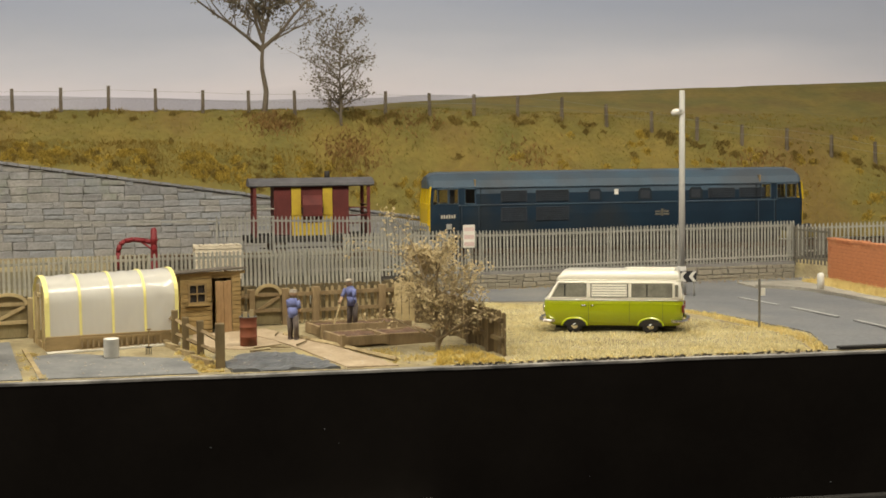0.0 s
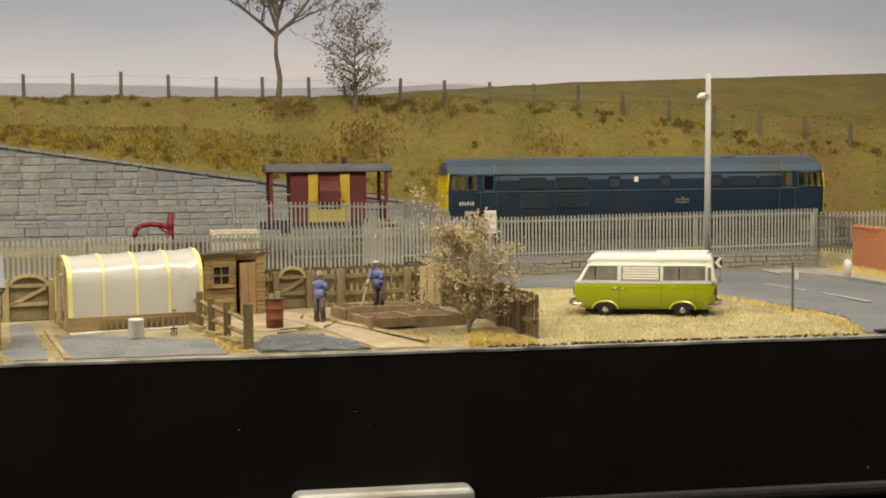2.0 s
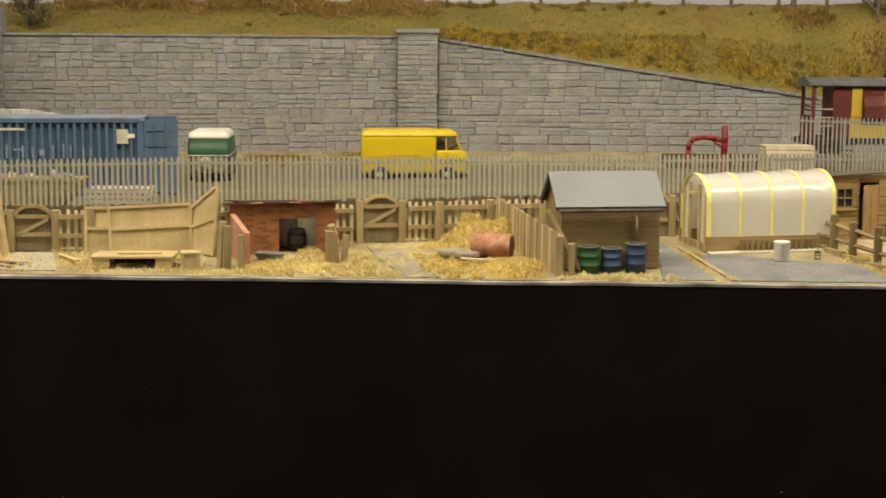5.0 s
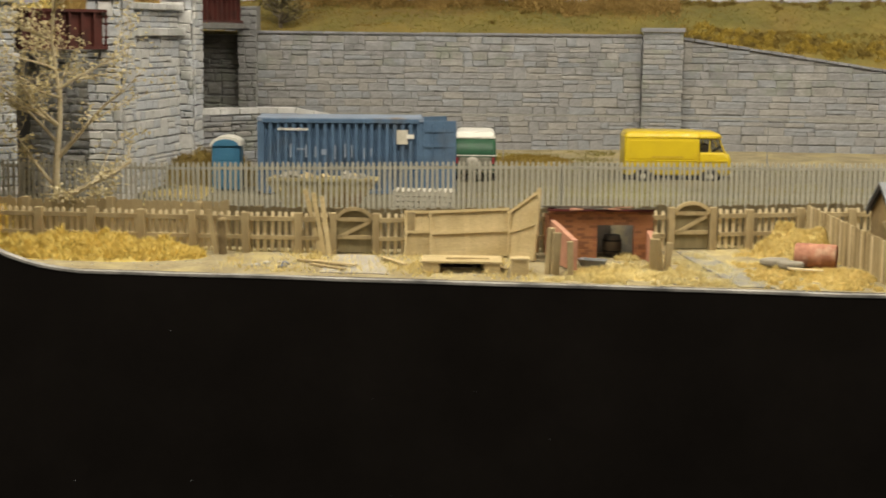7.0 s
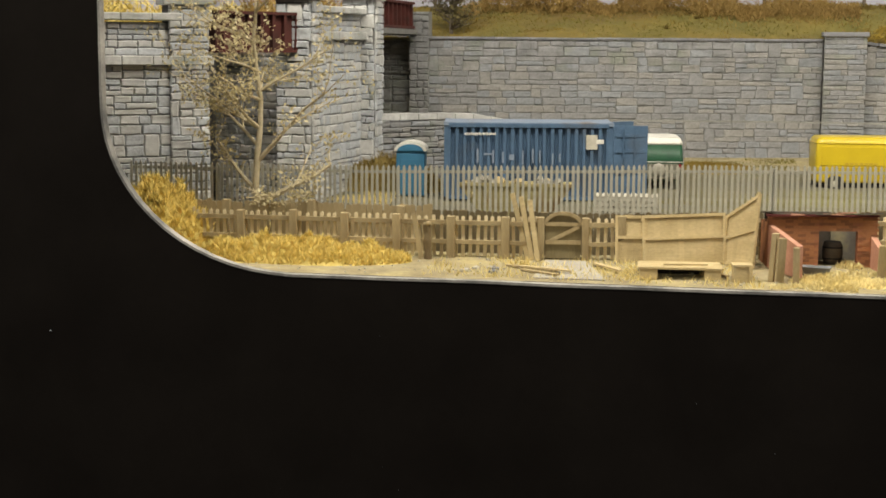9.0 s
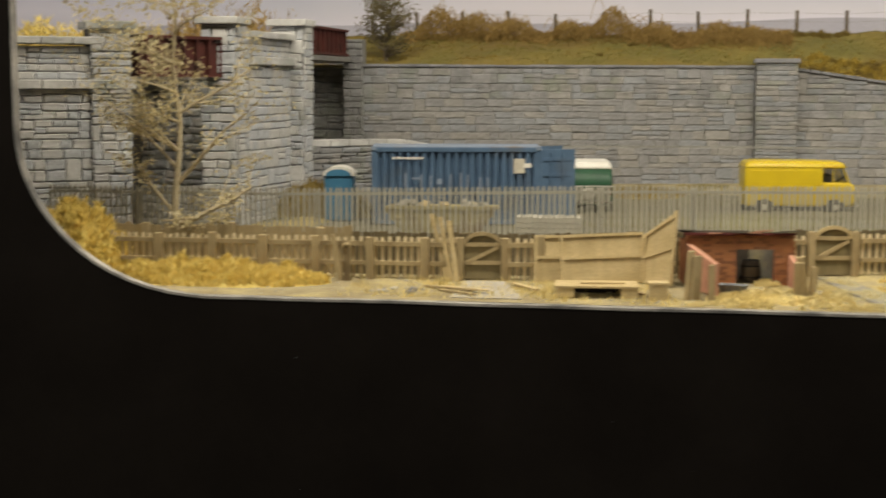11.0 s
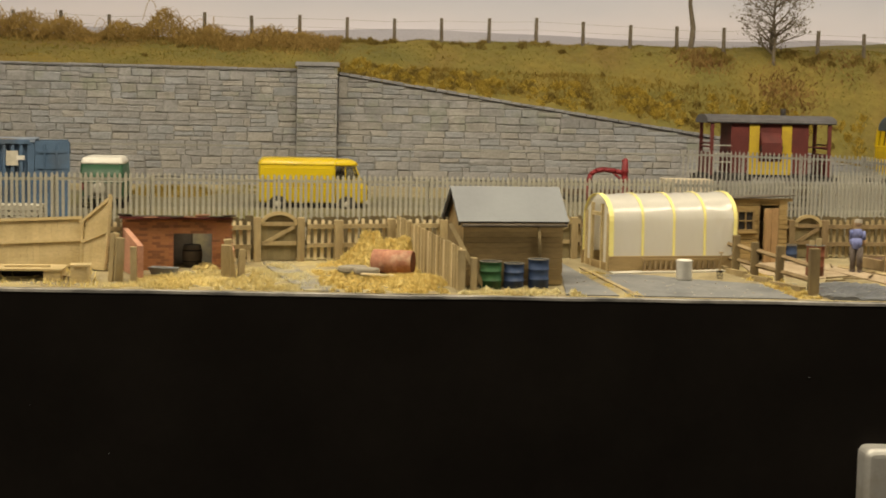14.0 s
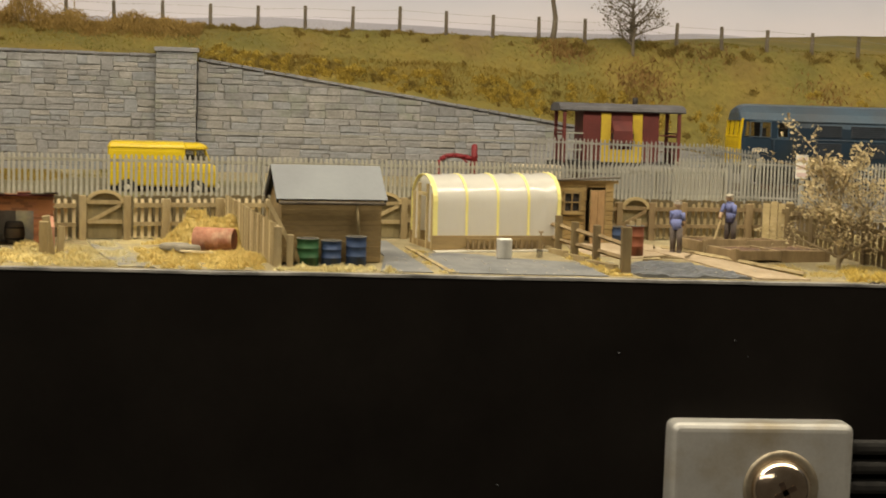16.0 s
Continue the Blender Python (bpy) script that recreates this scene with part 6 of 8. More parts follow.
for x in (-1.2, 1.2):
    part("lug", T((x, -0.72, 0.7), (x, -0.9, 0.7), 0.06, n=8), SKIP, skip)
for k in range(14):
    part("rubble", B(-0.16, 0.16, -0.12, 0.12, -0.07, 0.07, bevel=0.02, m=Matrix.Translation((random.uniform(-1.2, 1.2), random.uniform(-0.4, 0.4), 0.92 + random.uniform(0, 0.12))) @ Euler([random.uniform(-1, 1) for _ in range(3)]).to_matrix().to_4x4()), KERB if k % 3 else PALE_WOOD, skip)


def pallet_stack(x, y, z, rz, n, label, material):
    st = thing("pallet_stack", label, "pallets", x, y, z, rz, group="pallets in the yard")
    random.seed(int(x * 10))
    for k in range(n):
        zz = k * 0.16
        p = part("pallet", B(-0.95, 0.95, -0.55, 0.55, zz, zz + 0.03), material, st)
        for j in range(3):
            part("bearer", B(-0.95, 0.95, -0.55 + 0.5 * j, -0.45 + 0.5 * j, zz + 0.03, zz + 0.11), material, p)
        for j in range(9):
            part("slat", B(-0.95 + 0.215 * j, -0.79 + 0.215 * j, -0.56, 0.56, zz + 0.11, zz + 0.14), material, p)
    return st


pallet_stack(-5.22, 22.0, 0.72, 4, 9, "tall stack of pale timber pallets in the yard", PALLET)
pallet_stack(-28.15, 7.5, gz(-28.1, 7.5) + 0.02, 3, 8, "stack of grey-white pallets behind the palisade", CONCRETE)

crane = thing("water_crane", "dark red cast water crane with a swinging arm", "water crane", -7.75, 21.5, 0.85)
part("column", spin(bmesh.new(), [(0.2, 0), (0.2, 0.1), (0.14, 0.16), (0.13, 1.5), (0.17, 1.55), (0.13, 1.62), (0.12, 2.0), (0.05, 2.06)], 14), RED, crane)
bm = bmesh.new()
arc = [(0, 0, 1.45), (-0.35, 0, 1.55), (-0.8, 0, 1.6), (-1.15, 0, 1.55), (-1.35, 0, 1.4), (-1.42, 0, 1.1), (-1.44, 0, 0.4)]
for a, b in zip(arc, arc[1:]):
    tube(bm, a, b, 0.095, n=8)
part("arm", bm, RED, crane)
part("stay", T((-0.02, 0, 1.15), (-0.5, 0, 1.52), 0.05, n=6), RED, crane)
part("valve_wheel", spin(bmesh.new(), [(0.1, -0.02), (0.12, 0), (0.1, 0.02)], 14, m=Matrix.Translation((0, -0.18, 1.25)) @ Matrix.Rotation(radians(90), 4, "X")), RED, crane)

# ---- roadside things ----
lamp = thing("street_lamp", "tall grey street lamp column with a white lantern", "street lamp", 12.0, 14.3, 0.28)
part("column", T((0, 0, 0), (0.03, 0, 7.75), 0.13, 0.10, n=14), POST_GREY, lamp)
part("base", T((0, 0, -0.05), (0, 0, 1.1), 0.18, 0.17, n=14), POST_GREY, lamp)
part("bracket", T((0.02, 0, 6.95), (-0.16, -0.25, 7.02), 0.05, n=8), POST_GREY, lamp)
head = part("lantern", shell([(6.82, -0.36, 0.02, 0.11), (6.9, -0.4, 0.06, 0.15), (7.02, -0.34, 0.02, 0.13), (7.06, -0.26, -0.04, 0.08)], 0.1), WHITE, lamp)
chev = thing("chevron_sign", "black and white chevron board on short posts", "road sign", 11.75, 13.5, 0.28, 6)
part("board", B(-1.05, 0.56, -0.03, 0.02, 0.56, 0.98, bevel=0.005), SIGN_BLACK, chev)
for k in range(4):
    bm = bmesh.new()
    x = -0.98 + 0.41 * k
    prism(bm, [(x, 0.77), (x + 0.16, 0.96), (x + 0.31, 0.96), (x + 0.15, 0.77), (x + 0.31, 0.58), (x + 0.16, 0.58)], -0.045, -0.028)
    part("chevron", bm, WHITE, chev)
for x in (-0.6, 0.5):
    part("post", T((x, 0.05, 0), (x, 0.05, 1.0), 0.04, n=8), POST_GREY, chev)
bol = thing("bollard", "white round-topped concrete bollard on the pavement", "bollard", 17.35, 13.7, 0.36)
part("body", spin(bmesh.new(), [(0.135, 0), (0.135, 0.55), (0.11, 0.64), (0.05, 0.68)], 16), WHITE, bol)
mark = thing("marker_post", "slim grey marker post with a small white plate", "post", 10.95, 4.0, 0.24)
part("post", B(-0.03, 0.03, -0.03, 0.03, -0.03, 1.55, bevel=0.01), PALISADE_DARK, mark)
part("plate", B(0.04, 0.18, -0.04, 0.0, 1.02, 1.26), WHITE, mark)
notice = thing("warning_notice", "faded pink and white warning notice on a grey post", "sign", 4.6, 18.5, 1.05, 5)
part("post", B(-0.07, 0.07, 0.0, 0.06, -0.2, 1.3), PALISADE, notice)
part("board", B(-0.24, 0.24, -0.05, 0.0, 0.95, 1.86, bevel=0.01), WHITE, notice)
for z, h in ((1.62, 0.14), (1.3, 0.16), (1.02, 0.16)):
    part("panel", B(-0.2, 0.2, -0.065, -0.045, z, z + h), SIGN_PINK, notice)

# ---- the gardens ----
# grey-roofed shed with water butts
shed = thing("garden_shed", "brown clapboard garden shed with a grey felt roof", "shed", -13.76, 2.4, 0.12, 11)
SW, SD, EH, RH = 1.32, 0.95, 1.66, 2.46
core = part("wall", prism(bmesh.new(), [(-SD, 0), (SD, 0), (SD, EH), (0, RH), (-SD, EH)], -SW, SW), SHED_WOOD, shed)
core.data.transform(Matrix.Rotation(radians(90), 4, "Z"))
for k in range(12):
    z = 0.02 + k * 0.138
    part("clapboard", B(-SW - 0.02, SW + 0.02, -0.04, 0.0, z, z + 0.13, m=Matrix.Translation((0, -SD, 0)) @ Matrix.Translation((0, 0, z)) @ Matrix.Rotation(radians(5), 4, "X") @ Matrix.Translation((0, 0, -z))), SHED_WOOD, shed)
slope = math.atan2(RH - EH, SD)
for s in (-1, 1):
    bm = B(-SW - 0.17, SW + 0.17, -1.33, 0.0, 0.0, 0.05, bevel=0.01)
    bm.transform(Matrix.Rotation(slope, 4, "X"))
    if s > 0:
        bm.transform(Matrix.Rotation(math.pi, 4, "Z"))
    bm.transform(Matrix.Translation((0, 0, RH + 0.03)))
    r = part("roof", bm, SLATE, shed, "smooth grey felt roof slope")
for sx in (-SW - 0.14, SW + 0.1):
    for s in (-1, 1):
        part("bargeboard", B(sx, sx + 0.05, -1.3 if s < 0 else 0, 0 if s < 0 else 1.3, -0.11, 0.0, m=Matrix.Translation((0, 0, RH + 0.02)) @ Matrix.Rotation(-s * slope, 4, "X")), BLACK, shed)
part("gutter", T((-SW - 0.1, -SD - 0.16, EH - 0.09), (SW + 0.1, -SD - 0.16, EH - 0.09), 0.045, n=8), FELT_DARK, shed)
part("downpipe", T((0.72, -SD - 0.12, 0.7), (0.66, -SD - 0.12, EH - 0.12), 0.04, n=8), WOOD, shed)


def butt(name, x, y, r, h, material, label, ribs=3):
    b = thing(name, label, "drum", x, y, gz(x, y) + 0.01, group="drums by the sheds")
    prof = [(r * 0.95, 0)]
    for k in range(ribs):
        z0, z1 = h * (k + 0.05) / ribs, h * (k + 0.9) / ribs
        prof += [(r, z0), (r, z1), (r * 1.04, z1 + 0.012), (r * 1.04, z1 + 0.03)]
    prof += [(r, h - 0.05), (r * 1.05, h - 0.04), (r * 1.05, h), (r * 0.9, h), (r * 0.86, h - 0.16), (0.02, h - 0.17)]
    part("shell", spin(bmesh.new(), prof, 22), material, b)
    part("water", T((0, 0, h - 0.18), (0, 0, h - 0.11), r * 0.83, n=18), BLACK, b)
    # Black liner stands in for the shade inside the drum.
    part("dark_inside", spin(bmesh.new(), [(r * 0.885, h - 0.17), (r * 0.885, h + 0.004), (r * 0.845, h + 0.004), (r * 0.845, h - 0.17)], 20), BLACK, b)
    bm = bmesh.new()
    loop = [(r * 1.0 + 0.022 * math.cos(q), h + 0.018 * math.sin(q)) for q in [w * math.tau / 6 for w in range(6)]]
    loft(bm, [[(rr * math.cos(radians(d)), rr * math.sin(radians(d)), zz) for rr, zz in loop] for d in range(0, 361, 20)], caps=False, smooth=True)
    part("rim", bm, PALISADE_DARK, b, "worn pale rim")
    return b


butt("water_butt", -14.18, 0.92, 0.28, 0.72, BIN_GREEN, "dark green open-topped drum beside the shed")
butt("water_butt", -13.57, 1.05, 0.26, 0.66, BIN_BLUE, "short dark blue open drum beside the shed")
butt("water_butt", -12.92, 1.18, 0.265, 0.76, BIN_BLUE, "taller dark blue drum under the downpipe")
butt("oil_drum", -4.87, 4.2, 0.25, 0.86, RUST, "rusty red-brown oil drum used as a burner")
butt("dustbin", -4.78, 7.3, 0.2, 0.5, BIN_BLUE, "small dull blue bin beside the hut door", 2)
burner = thing("waste_timber", "dark timber ends sticking out of the rusty drum", "timber", -4.87, 4.2, gz(-4.9, 4.3) + 0.71)
for dx, dy, h in ((0.1, 0.05, 0.35), (-0.08, 0.1, 0.28)):
    part("stick", B(dx - 0.06, dx + 0.06, dy - 0.05, dy + 0.05, -0.05, h), WOOD, burner)
lying = thing("oil_drum", "faded pinkish red oil drum lying on its side", "drum", -16.7, 2.75, gz(-16.5, 2.75) + 0.40, -14, group="drums by the sheds")
r, h = 0.33, 1.1
part("shell", spin(bmesh.new(), [(r * 0.5, 0), (r * 0.94, 0), (r, 0.02), (r, h * 0.32), (r * 1.05, h * 0.34), (r, h * 0.36), (r, h * 0.64), (r * 1.05, h * 0.66), (r, h * 0.68), (r, h - 0.02), (r * 0.94, h), (r * 0.5, h)], 22, m=Matrix.Translation((-h / 2, 0, 0)) @ Matrix.Rotation(radians(90), 4, "Y")), PINKDRUM, lying)
part("lid", T((h / 2 - 0.02, 0, 0), (h / 2 + 0.005, 0, 0), r * 0.92, n=20), RUST, lying)


for x, y, dz, rz, a, b in ((-17.75, 2.9, 0.08, 10, 0.42, 0.26), (-17.4, 2.35, 0.12, -14, 0.36, 0.22)):
    slab = thing("stone_slab", "rough grey stone slab lying in the straw", "slab", x, y, gz(x, y) + dz, rz, rx=4, group="loose slabs")
    bm = bmesh.new()
    loft(bm, [[(a * k * math.cos(q) * (1 + 0.15 * math.sin(3 * q)), b * k * math.sin(q), z) for q in [w * math.tau / 11 for w in range(11)]] for z, k in ((0, 0.9), (0.05, 1.0), (0.13, 0.97), (0.17, 0.85))])
    part("stone", bm, BANK_STONE, slab)
plank = thing("plank", "pale loose plank on the straw", "plank", -17.1, 1.7, gz(-17, 1.7) + 0.19, -18)
part("board", B(-0.45, 0.5, -0.06, 0.06, 0, 0.04), CREAM_WOOD, plank)

# polytunnel
pt = thing("polytunnel", "polythene tunnel with yellow taped hoops on a timber base", "polytunnel", -9.02, 5.75, 0.24, 14)
HL, HW = 1.9, 1.0


def hoop(z_low=0.42):
    pts = [(-HW, z_low), (-HW * 0.99, 1.1)]
    pts += [(-HW * math.cos(radians(a)), 1.42 + 0.74 * math.sin(radians(a))) for a in range(0, 181, 12)]
    return pts + [(HW * 0.99, 1.1), (HW, z_low)]


bm = bmesh.new()
sag = lambda x, y, z: 0.016 * nz(x * 1.2 + z, y - x, 0.5, 3) + 0.02 * nz((x - 0.9 * z) * 2.6, (x + z) * 0.5, 0.5, 8)
pull = lambda x, z: 0.075 * max(0.0, x / HL - 0.35) * (abs(math.sin(5.2 * (z + 0.75 * x))) - 0.5) + 0.03 * max(0.0, x / HL - 0.2) * nz(x * 2 + z * 3, z - x, 0.4, 17)
cols = [[bm.verts.new((x, y * (1 - 0.014 * math.sin(math.pi * k) + pull(x, z) * (abs(x) < HL * 0.985)) - 0.02 * (2.1 - z) * (y < 0), z + sag(x, y, z) * (z > 0.5) - 0.012 * math.sin(math.pi * k) + 0.045 * (x / HL) * (z > 1.3))) for y, z in hoop()] for x, k in [(-HL + 2 * HL * j / 96, (j % 24) / 24) for j in range(97)]]
for a, b in zip(cols, cols[1:]):
    for k in range(len(a) - 1):
        bm.faces.new((a[k], a[k + 1], b[k + 1], b[k])).smooth = True
part("cover", bm, FILM, pt, "milky polythene cover", smooth=True)
for x in (-HL, -0.95, 0.0, 0.95, HL):
    bm = bmesh.new()
    hp = hoop(0.4)
    w = 0.07 if x == -HL else 0.055 if x == HL else 0.038
    k0, k1 = (1.006, 0.004) if abs(x) == HL else (1.003, 0.002)
    loft(bm, [[(x - w, y * k0, z + k1), (x + w, y * k0, z + k1), (x + w, y * (k0 + 0.014), z + k1 + 0.016), (x - w, y * (k0 + 0.014), z + k1 + 0.016)] for y, z in [(y - 0.02 * (2.1 - z) * (y < 0), z + 0.045 * (x / HL) * (z > 1.3)) for y, z in hp]])
    part("hoop", bm, TAPE, pt, "yellow taped hoop")
part("base_board", B(-HL - 0.08, HL + 0.05, -HW - 0.1, -HW, 0.0, 0.42, bevel=0.01), SHED_WOOD, pt)
part("base_board", B(-HL - 0.08, HL + 0.05, HW, HW + 0.1, 0.0, 0.42, bevel=0.01), SHED_WOOD, pt)
for x in (-HL - 0.05, HL - 0.05):
    part("base_end", B(x, x + 0.1, -HW, HW, 0.0, 0.2), SHED_WOOD, pt)
part("end_frame", B(-HL - 0.06, -HL + 0.02, -0.95, -0.8, 0, 1.6), PALE_WOOD, pt)
for y in (-0.42, 0.36, 0.8):
    part("door_post", B(-HL - 0.06, -HL + 0.02, y, y + 0.09, 0, 1.85 if abs(y) < 0.7 else 1.6), PALE_WOOD, pt)
part("lintel", B(-HL - 0.06, -HL + 0.02, -0.42, 0.45, 1.5, 1.6), PALE_WOOD, pt)
bm = bmesh.new()
prism(bm, [(y, z) for y, z in hoop(0.2)], 0, 0.02)
bm.transform(Matrix.Translation((HL - 0.03, 0, 0)) @ Matrix.Rotation(radians(90), 4, "Z"))
part("end_cover", bm, FILM, pt)
for s in (-1, 1):
    bm = bmesh.new()
    prism(bm, [(y, z) for y, z in [(0.42 * s, 0.1), (0.97 * s, 0.1), (0.99 * s, 1.3), (0.8 * s, 1.7), (0.42 * s, 1.88)]], 0, 0.015)
    bm.transform(Matrix.Translation((-HL + 0.02, 0, 0)) @ Matrix.Rotation(radians(90), 4, "Z"))
    part("end_cover", bm, FILM, pt)
strip_m = Matrix.Translation((-9.02, 5.75, 0)) @ Matrix.Rotation(radians(14), 4, "Z")
overlay("path", [(strip_m @ Vector((x, y, 0)))[:2] for x, y in ((-2.0, -1.5), (1.9, -1.42), (1.95, -1.12), (-1.98, -1.12))], CONCRETE, "pale strip along the polytunnel base", "path", 0.045)
stage = thing("slatted_rack", "low timber slatted rack against the polytunnel", "rack", -8.55, 4.62, 0.2, 14)
for z in (0.02, 0.34):
    part("rail", B(-1.2, 1.2, -0.05, 0.03, z, z + 0.06), SHED_WOOD, stage)
for x in steps(-1.15, 1.15, 0.165):
    part("slat", B(x - 0.03, x + 0.03, -0.045, 0.0, 0.02, 0.38), WOOD_BROWN, stage)
overlay("edging", [(-11.42, 4.9), (-11.28, 4.9), (-10.4, 0.18), (-10.53, 0.18)], WOOD, "timber edging between path and hardstanding", "edging", 0.045)
pot = thing("plant_pot", "pale concrete cylindrical plant pot on the path", "pot", -8.78, 3.0, gz(-8.8, 3) + 0.03)
part("body", spin(bmesh.new(), [(0.2, 0), (0.22, 0.04), (0.215, 0.5), (0.23, 0.52), (0.2, 0.55), (0.17, 0.55), (0.16, 0.46), (0.01, 0.46)], 18), WHITE, pot)
fork_h = 0.72
fork = thing("garden_fork", "garden fork standing upright in the ground", "tool", -7.75, 3.25, gz(-7.75, 3.2) + 0.03, 10)
part("shaft", T((0, 0, 0.22), (0.02, 0, fork_h), 0.02, n=6), SHED_WOOD, fork)
part("grip", T((-0.05, 0, fork_h), (0.08, 0, fork_h), 0.022, n=6), SHED_WOOD, fork)
for x in (-0.09, -0.03, 0.03, 0.09):
    part("tine", T((x * 0.8, 0, 0), (x * 0.8, 0, 0.2), 0.012, n=5), BLACK, fork)
part("socket", B(-0.09, 0.09, -0.018, 0.018, 0.19, 0.23), BLACK, fork)

# brown hut with an open door
hut = thing("tool_hut", "brown stained timber hut with a small window and open door", "shed", -6.12, 6.9, gz(-6.1, 6.8) - 0.02, 17)
HH = 1.92
part("wall", B(-0.75, 0.24, -0.06, 0.0, 0, HH), HUT_WOOD, hut)
part("wall", B(0.92, 1.2, -0.06, 0.0, 0, HH), HUT_WOOD, hut)
part("wall", B(0.24, 0.92, -0.06, 0.0, 1.74, HH), HUT_WOOD, hut)
for x in (-0.77, 1.15):
    part("side_wall", B(x, x + 0.06, 0, 1.3, 0, HH - 0.05), HUT_WOOD, hut)
    for k in range(12):
        part("board", B(x - 0.025, x + 0.085, 0.0, 1.3, 0.03 + 0.15 * k, 0.17 + 0.15 * k, bevel=0.008), HUT_WOOD, hut)
part("back_wall", B(-0.75, 1.2, 1.24, 1.3, 0, HH - 0.1), HUT_WOOD, hut)
part("floor", B(-0.75, 1.2, 0, 1.25, 0.0, 0.05), WOOD, hut)
for k in range(13):
    z = 0.03 + 0.143 * k
    in_window = 0.95 < z < 1.52
    for x0, x1 in ((-0.75, -0.5 if in_window else 0.24), (0.08 if in_window else 0.24, 0.24), (0.92, 1.2)):
        if x1 - x0 > 0.05:
            part("board", B(x0, x1, -0.095 - 0.012 * (k % 2), -0.058, z, z + 0.128, bevel=0.012), HUT_WOOD, hut)
win = part("window", B(-0.48, 0.06, -0.075, -0.05, 1.0, 1.56), BLACK, hut, "small four-pane window")
for x, w in ((-0.51, 0.06), (-0.23, 0.035), (0.03, 0.06)):
    part("window_bar", B(x, x + w, -0.12, -0.07, 0.98, 1.6), SHED_WOOD, win)
for z, w in ((0.98, 0.05), (1.27, 0.035), (1.55, 0.05)):
    part("window_bar", B(-0.51, 0.09, -0.125, -0.075, z, z + w), SHED_WOOD, win)
part("sill", B(-0.56, 0.14, -0.19, -0.06, 0.92, 0.98), HUT_WOOD, win)
for x in (0.22, 0.9):
    part("door_jamb", B(x, x + 0.04, -0.1, 0.0, 0, 1.78), SHED_WOOD, hut)
dm = Matrix.Translation((0.88, -0.1, 0)) @ Matrix.Rotation(radians(194), 4, "Z")
door = part("door", B(0.01, 0.56, -0.02, 0.0, 0.05, 1.66, m=dm), SHED_WOOD, hut, "open brown boarded door")
for k in range(4):
    part("door_board", B(0.01 + 0.14 * k, 0.14 + 0.14 * k, -0.012, 0.03 + 0.012 * (k % 2), 0.05, 1.66 - 0.02 * (k % 3), bevel=0.008, m=dm), DOOR_WOOD, door)
part("roof", B(-0.95, 1.38, -0.2, 1.5, 0, 0.045, bevel=0.012, m=Matrix.Translation((0, 0, HH + 0.03)) @ Euler((radians(-3), radians(-2.5), 0)).to_matrix().to_4x4()), FELT_DARK, hut)
part("fascia_board", B(-0.9, 1.34, -0.12, -0.09, HH - 0.06, HH + 0.03), HUT_WOOD, hut)

# raised beds
for (x, y, w, d), nm in (((-0.95, 4.3, 1.5, 0.85), "front"), ((-1.4, 6.15, 1.45, 0.8), "back")):
    bed = thing("raised_bed", "sleeper-edged raised vegetable bed of dark soil", "garden bed", x, y, gz(x, y) + 0.0, 13, group="raised beds")
    for y0 in (-d, d - 0.1):
        for x0, x1 in ((-w, -0.05), (-0.03, w)):
            part("sleeper", B(x0, x1, y0, y0 + 0.12, 0, 0.32 + random.uniform(-0.04, 0.04), bevel=0.02, m=pose(0, 0, 0, random.uniform(-4, 4), random.uniform(-1.5, 1.5), 0)), WOOD_BROWN, bed)
    for x0 in (-w, -0.15, w - 0.12):
        part("sleeper", B(x0, x0 + 0.12, -d, d, 0, 0.31, bevel=0.02), WOOD_BROWN, bed)
    bm = bmesh.new()
    rows = [[bm.verts.new((lerp(-w + 0.1, w - 0.1, i / 14), lerp(-d + 0.1, d - 0.1, j / 8), 0.25 + 0.12 * nz(i, j, 1.7, 8))) for i in range(15)] for j in range(9)]
    for a, b in zip(rows, rows[1:]):
        for k in range(14):
            bm.faces.new((a[k], a[k + 1], b[k + 1], b[k]))
    part("soil", bm, SOIL, bed)
    part("soil_body", B(-w + 0.1, w - 0.1, -d + 0.1, d - 0.1, 0.0, 0.14), SOIL, bed)
    for x0 in (-w - 0.02, w - 0.1):
        part("corner_post", B(x0, x0 + 0.14, -d - 0.03, -d + 0.12, -0.02, 0.36, bevel=0.01), WOOD_BROWN, bed)
for a, b in (((-2.35, 3.6), (-0.95, 0.9)), ((-3.7, 5.9), (-2.35, 3.6))):
    e = thing("path_edging", "weathered timber edging beside the path", "edging")
    bm = bmesh.new()
    part("board", tube(bm, (*a, gz(*a) + 0.06), (*b, gz(*b) + 0.06), 0.07, n=4), WOOD, e)
for x, y, l, rz in ((-4.35, 3.55, 0.9, 25), (-4.0, 3.3, 0.7, -40), (-3.3, 4.0, 0.8, 60), (-4.6, 3.0, 0.6, 10), (-2.9, 4.6, 0.5, -20), (-3.9, 5.9, 0.7, 75)):
    b = thing("stick", "thin brown stick lying on the trodden earth", "stick", x, y, gz(x, y) + 0.05, rz, group="loose sticks")
    part("stick", T((-l / 2, 0, 0.03), (l / 2, 0.04, 0.05), 0.03, 0.018, n=5), WOOD_DARK, b)
tall = thing("fence_boards", "upright pale boards stacked against the fence", "boards", 0.55, 8.4, gz(0.5, 8.4), 0)
for k in range(4):
    part("board", B(-0.45 + 0.25 * k, -0.23 + 0.25 * k, -0.05, 0.0, 0, 1.25 + 0.06 * (k % 2), bevel=0.01), PALE_WOOD, tall)


